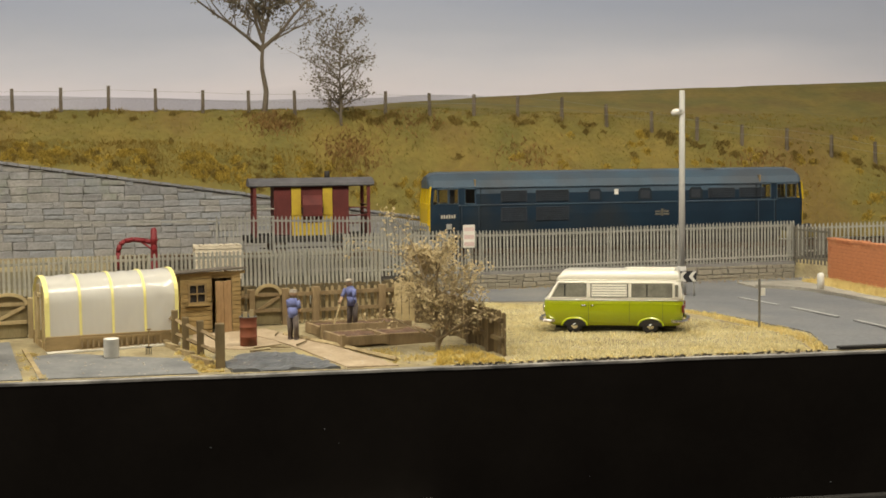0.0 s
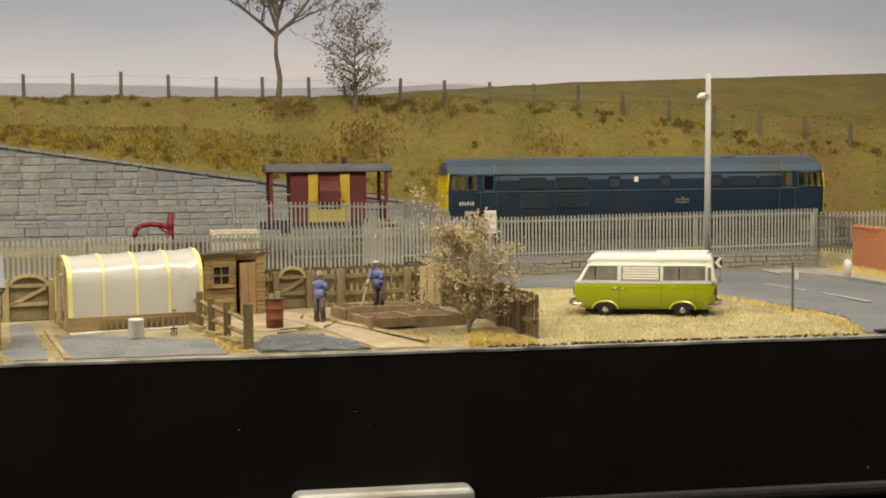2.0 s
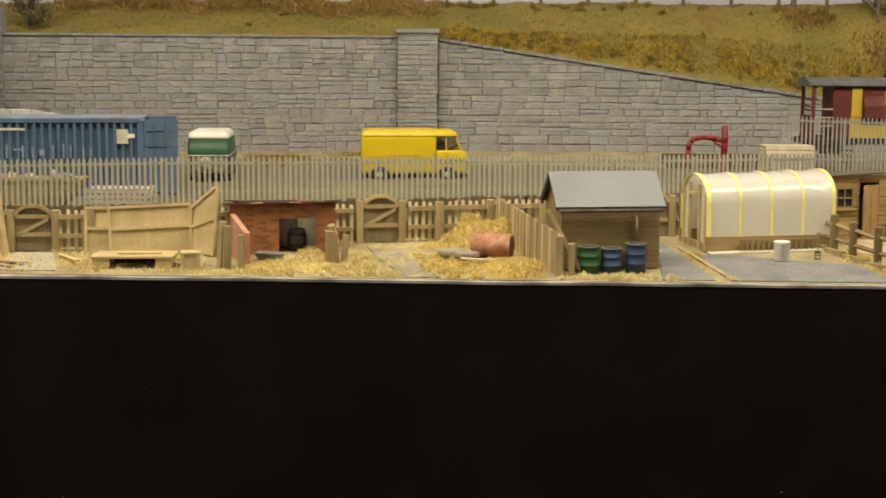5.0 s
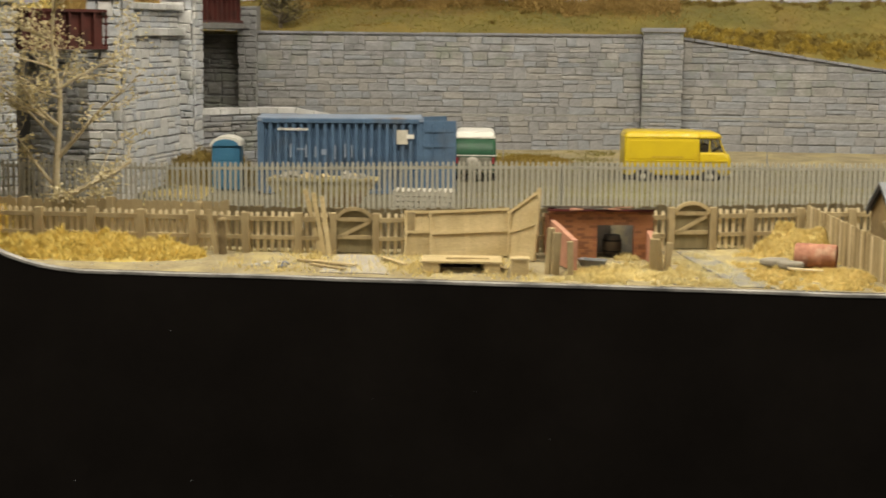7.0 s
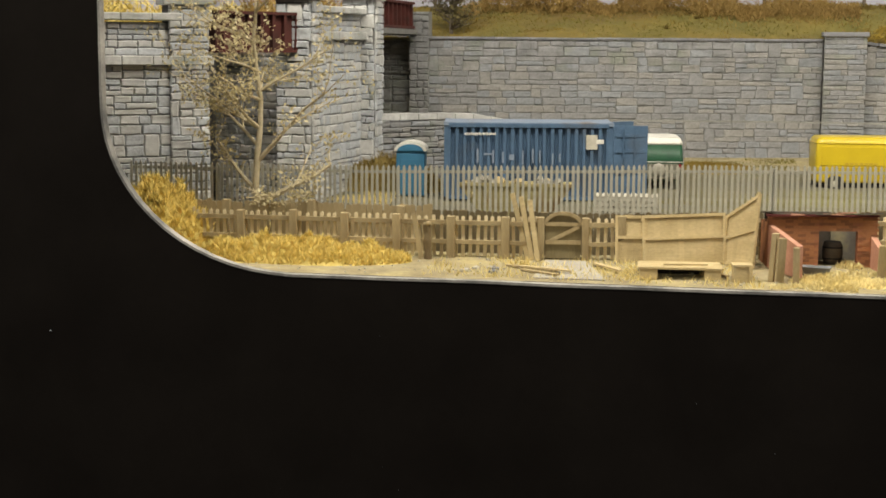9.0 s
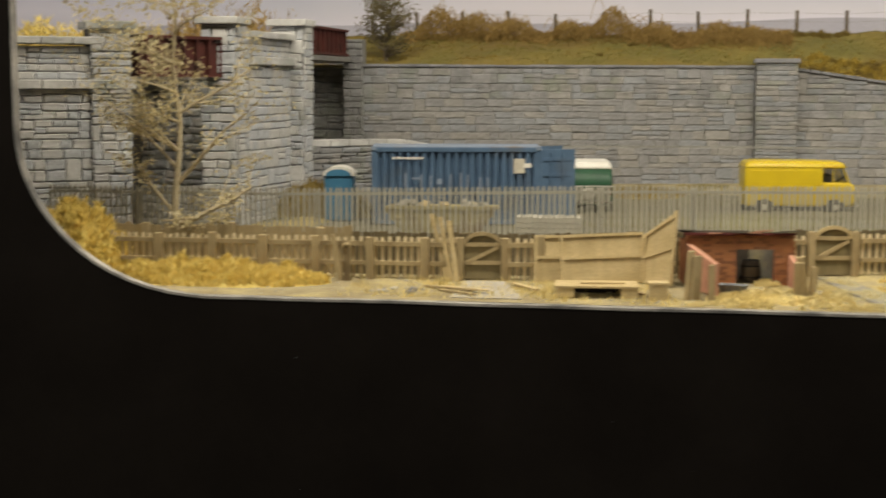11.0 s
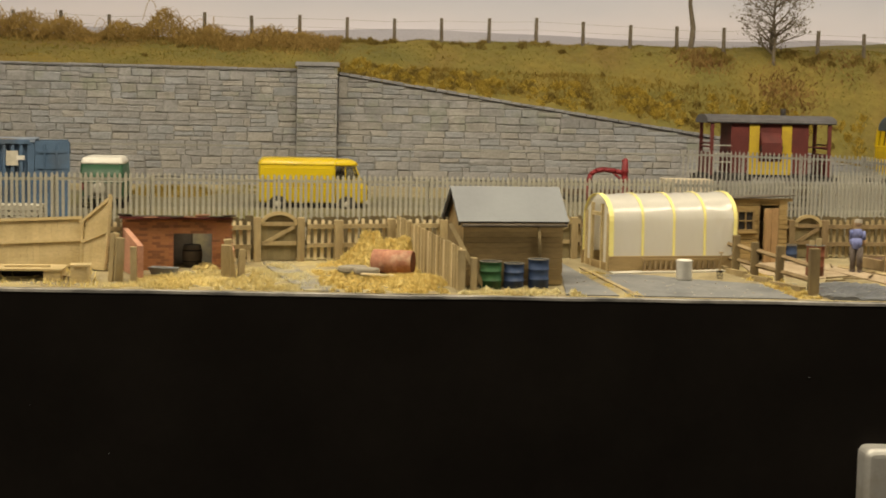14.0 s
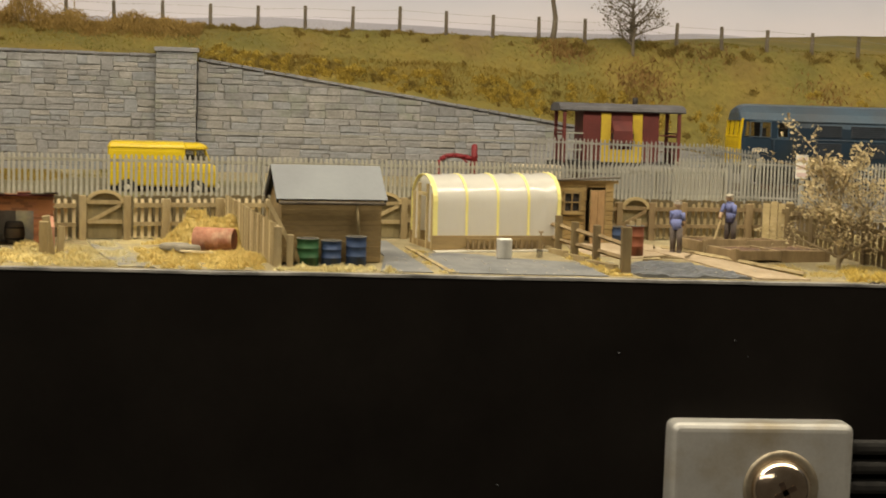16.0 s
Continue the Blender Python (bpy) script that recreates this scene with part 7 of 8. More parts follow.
def figurine(x, y, z, rz, bend, arm, label):
    """A small painted model figure, one plain mesh."""
    bm = bmesh.new()
    hip = 0.72
    lean = Vector((0, -math.sin(radians(bend)), math.cos(radians(bend))))
    top = Vector((0, 0, hip)) + lean * 0.52
    for s in (-1, 1):
        tube(bm, (0.1 * s, -0.02, 0.05), (0.09 * s, 0.02, hip), 0.075, 0.10, n=8, slot=1)
        tube(bm, (0.1 * s, -0.09, 0.04), (0.1 * s, 0.05, 0.05), 0.06, 0.07, n=8, slot=1)
    tube(bm, (0, 0, hip - 0.06), Vector((0, 0, hip)) + lean * 0.25, 0.145, 0.15, n=10, slot=0)
    tube(bm, Vector((0, 0, hip)) + lean * 0.25, top, 0.15, 0.12, n=10, slot=0)
    for s in (-1, 1):
        sh = top + Vector((0.155 * s, 0, -0.06))
        el = sh + Vector((0.04 * s, -0.1 if s > 0 else -arm * 0.6, -0.24))
        ha = el + Vector((-0.04 * s, -0.1 - arm * 0.5 if s < 0 else 0.08, -0.16))
        tube(bm, sh, el, 0.07, 0.06, n=7, slot=0)
        tube(bm, el, ha, 0.055, 0.045, n=7, slot=2 if s < 0 else 0)
    hc = top + lean * 0.17
    bmesh.ops.create_uvsphere(bm, u_segments=10, v_segments=8, radius=0.115, matrix=Matrix.Translation(hc))
    for f in bm.faces:
        if (f.calc_center_median() - hc).length < 0.13 and f.material_index == 0 and f.calc_center_median().z > top.z + 0.05:
            f.material_index = 3 if f.calc_center_median().z > hc.z + 0.02 else 2
    tube(bm, hc + Vector((0, -0.02, 0.05)), hc + Vector((0, -0.03, 0.09)), 0.122, 0.095, n=10, slot=3)
    ob = part("figurine", bm, [SHIRT, TROUSER, FLESH, CAP], None)
    ob.matrix_basis = pose(x * S, y * S, z * S, 0, 0, rz)
    return tagged(ob, label, "figurine", "model figures")


figurine(-3.5, 4.9, gz(-3.5, 4.9) + 0.04, 150, 4, 0.0, "small painted figure in blue shirt standing on the path")
figurine(-1.55, 6.15, gz(-1.5, 6.1) + 0.2, -35, 16, 0.28, "small painted figure in blue bending over the bed")
spade = thing("spade", "long-handled spade stuck in the raised bed", "tool", -2.2, 5.6, gz(-2.2, 5.6) + 0.2)
part("shaft", T((0, 0, 0.1), (0.22, 0.1, 0.75), 0.025, n=6), PALE_WOOD, spade)
part("blade", B(-0.09, 0.09, -0.015, 0.015, -0.08, 0.16), BLACK, spade)

# ---- the ruined brick outhouse and timber clutter ----
ruin = thing("brick_outhouse", "ruined red brick outhouse with an open doorway", "outhouse", -22.6, 3.3, gz(-22.6, 3.3), 10)


def brickwork(parent, x0, x1, y, z0, z1, material, seed, budget, m=I4):
    """Courses of bricks on one face."""
    rnd = random.Random(seed)
    me = [shared("brick", B(-0.109, 0.109, -0.012, 0, 0, 0.069), m) for m in (material, material, BRICK_BROWN)]
    z, row = z0, 0
    while z + 0.06 < z1:
        x = x0 + (0.113 if row % 2 else 0.0)
        while x + 0.2 <= x1 + 0.02 and budget > 0:
            ob = new("brick", rnd.choice(me))
            ob.parent = parent
            w = m @ Matrix.Translation((x + 0.11, y + rnd.uniform(-0.007, 0.006), z))
            w.translation = w.translation * S
            ob.matrix_basis = w
            budget -= 1
            x += 0.226
        z += 0.076
        row += 1


def ruin_wall(x0, x1, y0, y1, z0, z1, seed, budget, material=BRICK):
    w = part("wall", B(x0, x1, y0, y1, z0, z1), JOINT, ruin)
    brickwork(w, x0, x1, y0, z0 + 0.01, z1, material, seed, budget)


ruin_wall(-1.42, -0.06, 0, 0.2, 0, 1.42, 1, 110)
ruin_wall(0.98, 1.5, 0, 0.2, 0, 1.42, 2, 45)
ruin_wall(-0.06, 0.98, 0, 0.2, 1.0, 1.42, 3, 30)
for x in (-1.42, 1.24):
    part("side_wall", B(x, x + 0.18, 0.2, 1.1, 0, 1.2), BRICK, ruin)
# Shade at the left and light at the right are painted as wall colours.
part("back_wall", B(-1.3, 0.5, 1.1, 1.25, 0, 1.4), FELT_DARK, ruin, "back wall with the inside shade in its colour")
part("back_wall", B(0.5, 1.3, 1.05, 1.2, 0, 1.15), DIRT, ruin, "back wall with the light from the roof gap in its colour")
for k in range(9):
    x0 = -1.56 + 0.35 * k
    tilt = Euler((radians(random.uniform(-9, -5)), radians(random.uniform(-2.5, 2.5)), radians(random.uniform(-4, 4)))).to_matrix().to_4x4()
    part("roof_sheet", B(x0, x0 + 0.37, -0.12 + random.uniform(-0.08, 0.06), 1.3 if k < 5 else 0.6, 0, 0.028, m=Matrix.Translation((0, 0, 1.44 + random.uniform(-0.015, 0.02))) @ tilt), BRICK_PALE if k in (2, 5, 6) else FELT_DARK, ruin)
part("roof_batten", B(-1.5, 1.52, -0.12, -0.04, 1.4, 1.455), MAROON, ruin)
for xa, xb, front, top in ((-1.42, -1.02, -1.85, 1.15), (1.34, 1.38, -0.7, 0.86)):
    bm = bmesh.new()
    loft(bm, [[(xb + d, front, 0), (xa + d, 0, 0), (xa + d, 0, top), (lerp(xa, xb, 0.35) + d, front * 0.35, top - 0.1), (xb + d, front, top * 0.72)] for d in (0, 0.15)])
    part("wing_wall", bm, BRICK_PALE, ruin, "crumbling pinkish brick wing wall")
trough = thing("stone_trough", "small dark stone trough in the grass", "trough", -22.75, 2.2, gz(-22.75, 2.2) + 0.03, -14)
bm = bmesh.new()
loft(bm, [plan_ring(-a, a, b, z, 0.05, 2) for a, b, z in ((0.3, 0.16, 0), (0.38, 0.22, 0.2), (0.32, 0.16, 0.2), (0.28, 0.12, 0.08))])
part("basin", bm, SLATE, trough)
barrel_in = thing("cask", "dark upright cask standing inside the ruined outhouse", "cask", -22.25, 4.0, gz(-22.4, 3.9), 14)
part("body", spin(bmesh.new(), [(0.22, 0), (0.265, 0.16), (0.28, 0.3), (0.265, 0.45), (0.225, 0.6)], 20), FELT_DARK, barrel_in)
part("head", T((0, 0, 0.57), (0, 0, 0.605), 0.21, n=20), BLACK, barrel_in)
for z in (0.13, 0.43):
    part("band", T((0, 0, z), (0, 0, z + 0.04), 0.272, n=20), BLACK, barrel_in)
for x, y, w, h, rz in ((-23.9, 1.15, 0.24, 1.25, 70), (-23.72, 1.0, 0.22, 1.15, 20), (-23.3, 0.85, 0.16, 0.95, 5), (-21.1, 2.0, 0.24, 0.9, 0), (-20.92, 2.08, 0.2, 1.05, 12), (-20.72, 2.2, 0.17, 0.75, 20)):
    s = thing("sleeper_post", "weathered upright sleeper beside the brick ruin", "post", x, y, gz(x, y), rz, group="upright sleepers")
    part("post", B(-w / 2, w / 2, -0.07, 0.07, -0.03, h, bevel=0.02, m=pose(0, 0, 0, random.uniform(-6, 6), random.uniform(-9, 9), 0)), WOOD, s)


def framed_panel(wide, high, label, x, y, z, rz, rx=0, ry=0, cross=1, rake=0.0):
    p = thing("timber_hurdle", label, "hurdle", x, y, z, rz, rx=rx, ry=ry, group="loose timber hurdles")
    n = max(3, round(wide / 0.16))
    for k in range(n):
        part("board", B(wide * k / n + 0.0015, wide * (k + 1) / n - 0.0015, 0, 0.03, 0, high + rake * (k + 0.5) / n), PALE_WOOD, p)
    for zz in [0, high - 0.08] + [high * (k + 1) / (cross + 1) for k in range(cross)]:
        part("batten", B(0, math.hypot(wide, rake * zz / high), -0.05, 0, 0, 0.08, m=Matrix.Translation((0, 0, zz)) @ Matrix.Rotation(-math.atan2(rake * zz / high, wide), 4, "Y")), PALE_WOOD, p)
    for xx in (0, wide - 0.08):
        part("stile", B(xx, xx + 0.08, -0.055, -0.004, 0, high + (rake if xx else 0)), PALE_WOOD, p)
    return p


framed_panel(0.85, 1.3, "new pale timber panel leaning on the fence", -28.1, 3.1, gz(-28, 3.1), 8, -8)
framed_panel(2.3, 1.36, "new pale timber panel leaning on the fence", -27.3, 2.75, gz(-27, 2.75), 14, -8, -2)
framed_panel(1.1, 1.3, "tall raked pale timber panel propped on its edge", -25.2, 3.35, gz(-25, 3.0) + 0.02, -40, -6, 0, rake=0.75)
deck = thing("timber_deck", "low pale timber platform with an open dark side", "platform", -27.3, 1.35, gz(-27.3, 1.3), 5)
for k in range(6):
    part("board", B(-0.05, 2.12, -0.6 + 0.2 * k, -0.42 + 0.2 * k, 0.26, 0.31), PALE_WOOD, deck)
for x0, x1 in ((0, 0.45), (1.65, 2.08)):
    part("leg_block", B(x0, x1, -0.58, 0.5, 0, 0.26, bevel=0.01), PALE_WOOD, deck)
# Black sheet put in the opening to stand in for its shade.
part("back_board", B(0.45, 1.65, 0.3, 0.4, 0, 0.26), BLACK, deck)
part("loose_plank", B(0.6, 1.75, -0.25, -0.12, 0.31, 0.36, m=pose(0, 0, 0, 0, 0, 4)), PALE_WOOD, deck)
crate = thing("crate", "small pale timber crate on the ground", "crate", -24.66, 0.95, gz(-24.5, 1.0), 8)
part("box", B(-0.23, 0.23, -0.2, 0.2, 0, 0.42), PALE_WOOD, crate)
part("lid", B(-0.26, 0.26, -0.23, 0.23, 0.42, 0.47), PALE_WOOD, crate)
for x in (-0.24, 0.16):
    part("batten", B(x, x + 0.08, -0.225, -0.2, 0, 0.42), PALE_WOOD, crate)
for k, (x, w, lean) in enumerate(((-30.5, 0.13, 15), (-30.36, 0.13, 12), (-30.2, 0.13, 9))):
    b = thing("loose_board", "long pale board leaning on the fence", "board", x, 3.0 - 0.1 * k, gz(x, 3.0), 0, rx=-6, ry=-lean, group="leaning boards")
    part("board", B(-w / 2, w / 2, -0.03, 0.03, 0, 1.9 - 0.1 * k, bevel=0.008), PALE_WOOD, b)
for k, (x, y, l, rz) in enumerate(((-30.2, 1.5, 1.6, -28), (-29.8, 1.3, 1.5, -22), (-29.9, 1.0, 1.3, -35), (-28.2, 1.9, 1.4, -55), (-25.3, 1.6, 0.9, -50))):
    b = thing("loose_board", "pale board lying on the ground", "board", x, y, gz(x, y) + 0.03 + 0.03 * k % 0.06, rz, group="scattered boards")
    part("board", B(-l / 2, l / 2, -0.07, 0.07, 0, 0.05, bevel=0.008), PALE_WOOD if k % 2 else WOOD, b)
rot = thing("rotten_post", "rotten broken gatepost with a torn rail", "post", -33.3, 2.6, gz(-33.3, 2.6))
bm = bmesh.new()
loft(bm, [[(0.1 * k * math.cos(a) + dx, 0.09 * k * math.sin(a), z + 0.06 * math.sin(3 * a + z)) for a in [q * math.tau / 9 for q in range(9)]] for z, k, dx in ((-0.05, 1.25, 0.05), (0.25, 0.95, 0.04), (0.5, 1.2, 0.02), (0.72, 0.9, 0.04), (0.92, 1.15, 0.0), (1.08, 0.7, -0.02))])
part("post", bm, WOOD_DARK, rot, "dark rotten stump with ragged edges")
part("stump", T((-0.06, -0.02, 0.98), (0.14, -0.06, 1.02), 0.075, 0.06, n=7), WOOD, rot)
part("torn_rail", B(-0.07, 0.07, -0.04, 0.04, 0, 1.35, bevel=0.01, m=Matrix.Translation((-0.12, -0.05, -0.05)) @ Matrix.Rotation(radians(-10), 4, "Y")), WOOD, rot)
for k in range(7):
    x, y = random.uniform(-32.2, -31), random.uniform(0.8, 1.5)
    st = thing("rubble", "small pale stones and rubble on the dirt", "stone", x, y, gz(x, y), random.uniform(0, 90), group="rubble in the plot")
    part("stone", B(-0.12, 0.12, -0.07, 0.07, -0.01, 0.08, bevel=0.03), CONCRETE if k % 2 else COPING, st)

# ---- trees ----


def tree(label, x, y, z, high, seed, bark, leaf, trunk_r, clear, spread, limbs, leaves, leaf_size, up=0.55, low_limbs=(), category="tree", group="", droop=0.0, rise=0.85):
    """A tapered trunk, limbs that fork twice, and a crown of small uneven leaf clumps."""
    rnd = random.Random(seed)
    t = thing("tree", label, category, x, y, z, group=group)
    wood = bmesh.new()
    tips = []

    def limb(p, d, length, r, depth):
        n = 4
        for k in range(n):
            d = (d + Vector((rnd.uniform(-0.22, 0.22), rnd.uniform(-0.22, 0.22), rnd.uniform(-0.1, 0.16) - droop * depth * 0.1))).normalized()
            q = p + d * length / n
            r1 = r * 0.80
            tube(wood, p, q, r, r1, n=6 if depth < 2 else 4, caps=False)
            if depth < 3 and (k > 0 or depth > 0):
                side = Vector((rnd.uniform(-1, 1), rnd.uniform(-1, 1), rnd.uniform(-0.2, 0.8))).normalized()
                limb(q, (d * 0.7 + side).normalized(), length * rnd.uniform(0.42, 0.62), r1 * 0.6, depth + 1)
            if depth >= 2 or (depth == 1 and k > 1):
                tips.append((q, d))
            p, r = q, r1
        tips.append((p, d))

    p, r, n = Vector((0, 0, -0.1)), trunk_r, 10
    for k in range(n):
        q = Vector((0.03 * high * nz(k, seed, 2.4), 0.02 * high * nz(k, seed, 3.0, 4), high * rise * (k + 1) / n))
        r1 = trunk_r * (1 - 0.82 * (k + 1) / n)
        tube(wood, p, q, r, r1, n=9, caps=False)
        frac = (k + 1) / n
        if frac >= clear:
            for j in range(limbs):
                a = rnd.uniform(0, math.tau)
                reach = spread * (0.55 + 0.45 * math.sin(math.pi * min(1, (frac - clear) / (1.02 - clear) * 0.8 + 0.15)))
                limb(q, Vector((math.cos(a), math.sin(a), up + rnd.uniform(-0.2, 0.3))).normalized(), reach * rnd.uniform(0.7, 1.05), r1 * 0.55 + 0.012, 1)
        p, r = q, r1
    for zz, dx, dy, dz, ln, rr in low_limbs:
        limb(Vector((0, 0, zz)), Vector((dx, dy, dz)).normalized(), ln, rr, 1)
    part("trunk", wood, bark, t)
    vs, fs = [], []
    for k in range(leaves):
        q, d = tips[rnd.randrange(len(tips))]
        c = q + Vector((rnd.gauss(0, 1), rnd.gauss(0, 1), rnd.gauss(0, 1))) * leaf_size * 0.9
        u = Vector((rnd.uniform(-1, 1), rnd.uniform(-1, 1), rnd.uniform(-1, 1))).normalized()
        w = u.orthogonal().normalized()
        s = leaf_size * rnd.uniform(0.45, 1.1)
        b = len(vs)
        vs += [c - u * s * 0.6, c + w * s * 0.42, c + u * s * 0.7, c - w * s * 0.4 + u.cross(w) * s * 0.3]
        fs += [(b, b + 1, b + 2), (b, b + 2, b + 3)]
    me = bpy.data.meshes.new("crown")
    me.from_pydata([tuple(v * S) for v in vs], [], fs)
    me.materials.append(leaf)
    ob = new("crown", me)
    ob.parent = t
    return t


tree("tall bare-trunked tree with sparse dark leaves on the hilltop", -2.2, 38.1, hill(-2.2, 38.1), 6.6, 3, BARK, LEAF_DARK, 0.155, 0.72, 2.4, 3, 5200, 0.15, 0.9, low_limbs=((3.1, -1, 0.1, 1.0, 4.4, 0.10), (3.3, 1, -0.2, 0.95, 4.8, 0.11), (3.6, -0.6, -0.4, 1.0, 4.2, 0.10), (3.9, 0.5, 0.4, 1.1, 4.2, 0.10), (4.2, -0.1, 0.1, 1.0, 4.0, 0.1), (3.4, 1.3, 0.3, 0.6, 3.6, 0.07), (3.3, -1.3, -0.3, 0.7, 3.6, 0.07)))
tree("open thin tree with scattered dark leaves on the hillside", 1.56, 36.2, hill(1.56, 36.2), 5.3, 8, BARK, LEAF_DARK, 0.085, 0.1, 2.3, 3, 2000, 0.135, 0.4)
tree("pale sparse tree with dry leaves behind the garden fence", -38.77, 4.3, gz(-38.8, 4.3), 9.9, 5, BARK_PALE, LEAF_DRY, 0.125, 0.36, 2.6, 2, 4300, 0.115, 0.3, low_limbs=((2.4, 1, -0.1, 0.6, 3.0, 0.08), (3.4, -1, -0.2, 0.6, 2.6, 0.06), (4.4, 1, 0, 0.6, 2.6, 0.06), (1.2, 1, -0.1, 0.22, 2.5, 0.12), (1.05, 1, 0, 0.12, 1.6, 0.05), (1.5, -0.8, 0, 0.9, 2.0, 0.07), (2.9, -1, 0, 0.8, 2.4, 0.06)))
tree("small gnarled tree with dry olive leaves in the garden", 0.45, 2.25, gz(0.45, 2.25), 3.1, 12, BARK_MID, LEAF_OLIVE, 0.075, 0.5, 1.15, 2, 3600, 0.105, 0.45, low_limbs=((0.45, -0.5, 0.0, 1.15, 2.9, 0.06), (0.15, 0.55, 0, 1.0, 1.5, 0.065), (0.3, 1, -0.1, 0.75, 1.7, 0.06), (0.35, -1, 0.1, 0.42, 1.5, 0.045), (0.6, -0.7, -0.2, 1.0, 1.5, 0.05), (0.7, 0.9, 0.2, 1.1, 1.6, 0.05)), droop=0.35)
tree("dark tangled bush above the stone wall", -38.0, 30.2, hill(-38.0, 30.2), 2.7, 15, BARK, LEAF_BUSH, 0.1, 0.05, 1.2, 4, 1900, 0.13, 0.5, category="bush")

# ---- grass, straw and brambles ----


def inside(x, y, poly):
    hit = False
    for (x0, y0), (x1, y1) in zip(poly, poly[1:] + poly[:1]):
        if (y0 > y) != (y1 > y) and x < (x1 - x0) * (y - y0) / (y1 - y0) + x0:
            hit = not hit
    return hit


def blades(name, spots, low, high, wide, material, label, category="grass", lean=0.6, seed=1):
    """Single fibres of flock standing on the given (x, y, z) spots."""
    rnd = random.Random(seed)
    vs, fs = [], []
    for x, y, z in spots:
        h, a, b = rnd.uniform(low, high), rnd.uniform(0, math.tau), rnd.uniform(0, math.tau)
        w = wide * rnd.uniform(0.6, 1.2) / 2
        tx, ty = x + lean * h * math.cos(b) * rnd.random(), y + lean * h * math.sin(b) * rnd.random()
        k = len(vs)
        vs += [((x - w * math.cos(a)) * S, (y - w * math.sin(a)) * S, (z - 0.03) * S), ((x + w * math.cos(a)) * S, (y + w * math.sin(a)) * S, (z - 0.03) * S), (tx * S, ty * S, (z + h) * S)]
        fs.append((k, k + 1, k + 2))
    me = bpy.data.meshes.new(name)
    me.from_pydata(vs, [], fs)
    me.materials.append(material)
    return tagged(new(name, me), label, category, kind="stuff")


def scatter(poly, n, seed, height, keep=None):
    rnd = random.Random(seed)
    x0, x1, y0, y1 = min(p[0] for p in poly), max(p[0] for p in poly), min(p[1] for p in poly), max(p[1] for p in poly)
    out = []
    while len(out) < n:
        x, y = rnd.uniform(x0, x1), rnd.uniform(y0, y1)
        if inside(x, y, poly) and (keep is None or rnd.random() < keep(x, y)):
            out.append((x, y, height(x, y)))
    return out


def mound(name, x, y, rx, ry, h, material, label, n, low, high, fibre, wide=0.035, seed=4, lump=0.5):
    """A heap with fibres all over it."""
    top = lambda a, b: gz(a, b) + h * max(0.0, 1 - ((a - x) / rx) ** 2 - ((b - y) / ry) ** 2) ** 0.7 * (0.8 + lump * nz(a, b, 0.5, seed) + 0.4 * lump * nz(a, b, 0.22, seed + 3))
    bm = bmesh.new()
    rows = [[bm.verts.new((a, b, top(a, b) - 0.02)) for a in steps(x - rx, x + rx, 0.12)] for b in steps(y - ry, y + ry, 0.12)]
    for p, q in zip(rows, rows[1:]):
        for k in range(len(p) - 1):
            bm.faces.new((p[k], p[k + 1], q[k + 1], q[k])).smooth = True
    tagged(part(name, bm, material), label, "heap", kind="stuff")
    poly = [(x + rx * math.cos(a), y + ry * math.sin(a)) for a in [k * math.tau / 20 for k in range(20)]]
    blades(name + "_fibres", scatter(poly, n, seed, top), low, high, wide, fibre, label, "straw", 1.3, seed)


OCHRE = mat("ochre_fibre", (0.30, 0.215, 0.045), (0.22, 0.15, 0.035), 1.8, 0.9, vary=0.06, grain=0.12, through_light=0.28)
hill_poly = [(-44, 27.6), (-38.7, 28.7), (-20.5, 32.7), (2.5, 32.9), (6, 30.3), (34, 30.3), (34, 40), (-44, 40)]
patch = lambda x, y: 0.3 + 1.7 * nz(x, y, 3.4, 11) + 1.0 * nz(x, y, 1.0, 12) + 0.06 * (y - 32)
blades("hill_grass", scatter(hill_poly, 34000, 31, hill, lambda x, y: max(0.03, patch(x, y))), 0.03, 0.10, 0.06, GRASS_GREEN, "short olive green turf fibres on the hillside", lean=1.2)
blades("hill_grass", scatter(hill_poly, 16000, 32, hill, lambda x, y: max(0.0, 0.6 - patch(x, y))), 0.03, 0.12, 0.065, OCHRE, "ochre and straw tufts scattered on the hillside", lean=1.2, seed=2)
edge_poly = [(-19.5, 32.8), (-2, 33.0), (2, 33), (2, 34.6), (-8, 35.0), (-19.5, 33.6)]
blades("verge_grass", scatter(edge_poly, 7000, 33, hill, lambda x, y: max(0.05, 0.6 + 0.9 * nz(x, y, 1.2, 14))), 0.08, 0.22, 0.06, OCHRE, "bright yellow tufts above the sloping wall", lean=1.0, seed=3)
DEAD_BRACKEN = mat("dead_bracken_fibre", (0.33, 0.20, 0.075), (0.22, 0.13, 0.05), 0.8, 0.9, vary=0.12, through_light=0.28)
for x, y, n, rx in ((1.9, 34.9, 900, 1.6), (-1.9, 36.3, 600, 1.3), (11, 34.5, 300, 2.0), (5, 36.5, 300, 2.2), (23, 34, 400, 2.5)):
    spots = [(a, b, hill(a, b)) for a, b in ((x + random.gauss(0, rx * 0.5), y + random.gauss(0, 0.5)) for _ in range(n))]
    blades("dead_bracken", spots, 0.08, 0.26, 0.1, DEAD_BRACKEN, "brown dead bracken patch on the hillside", "bracken", 1.4, n)


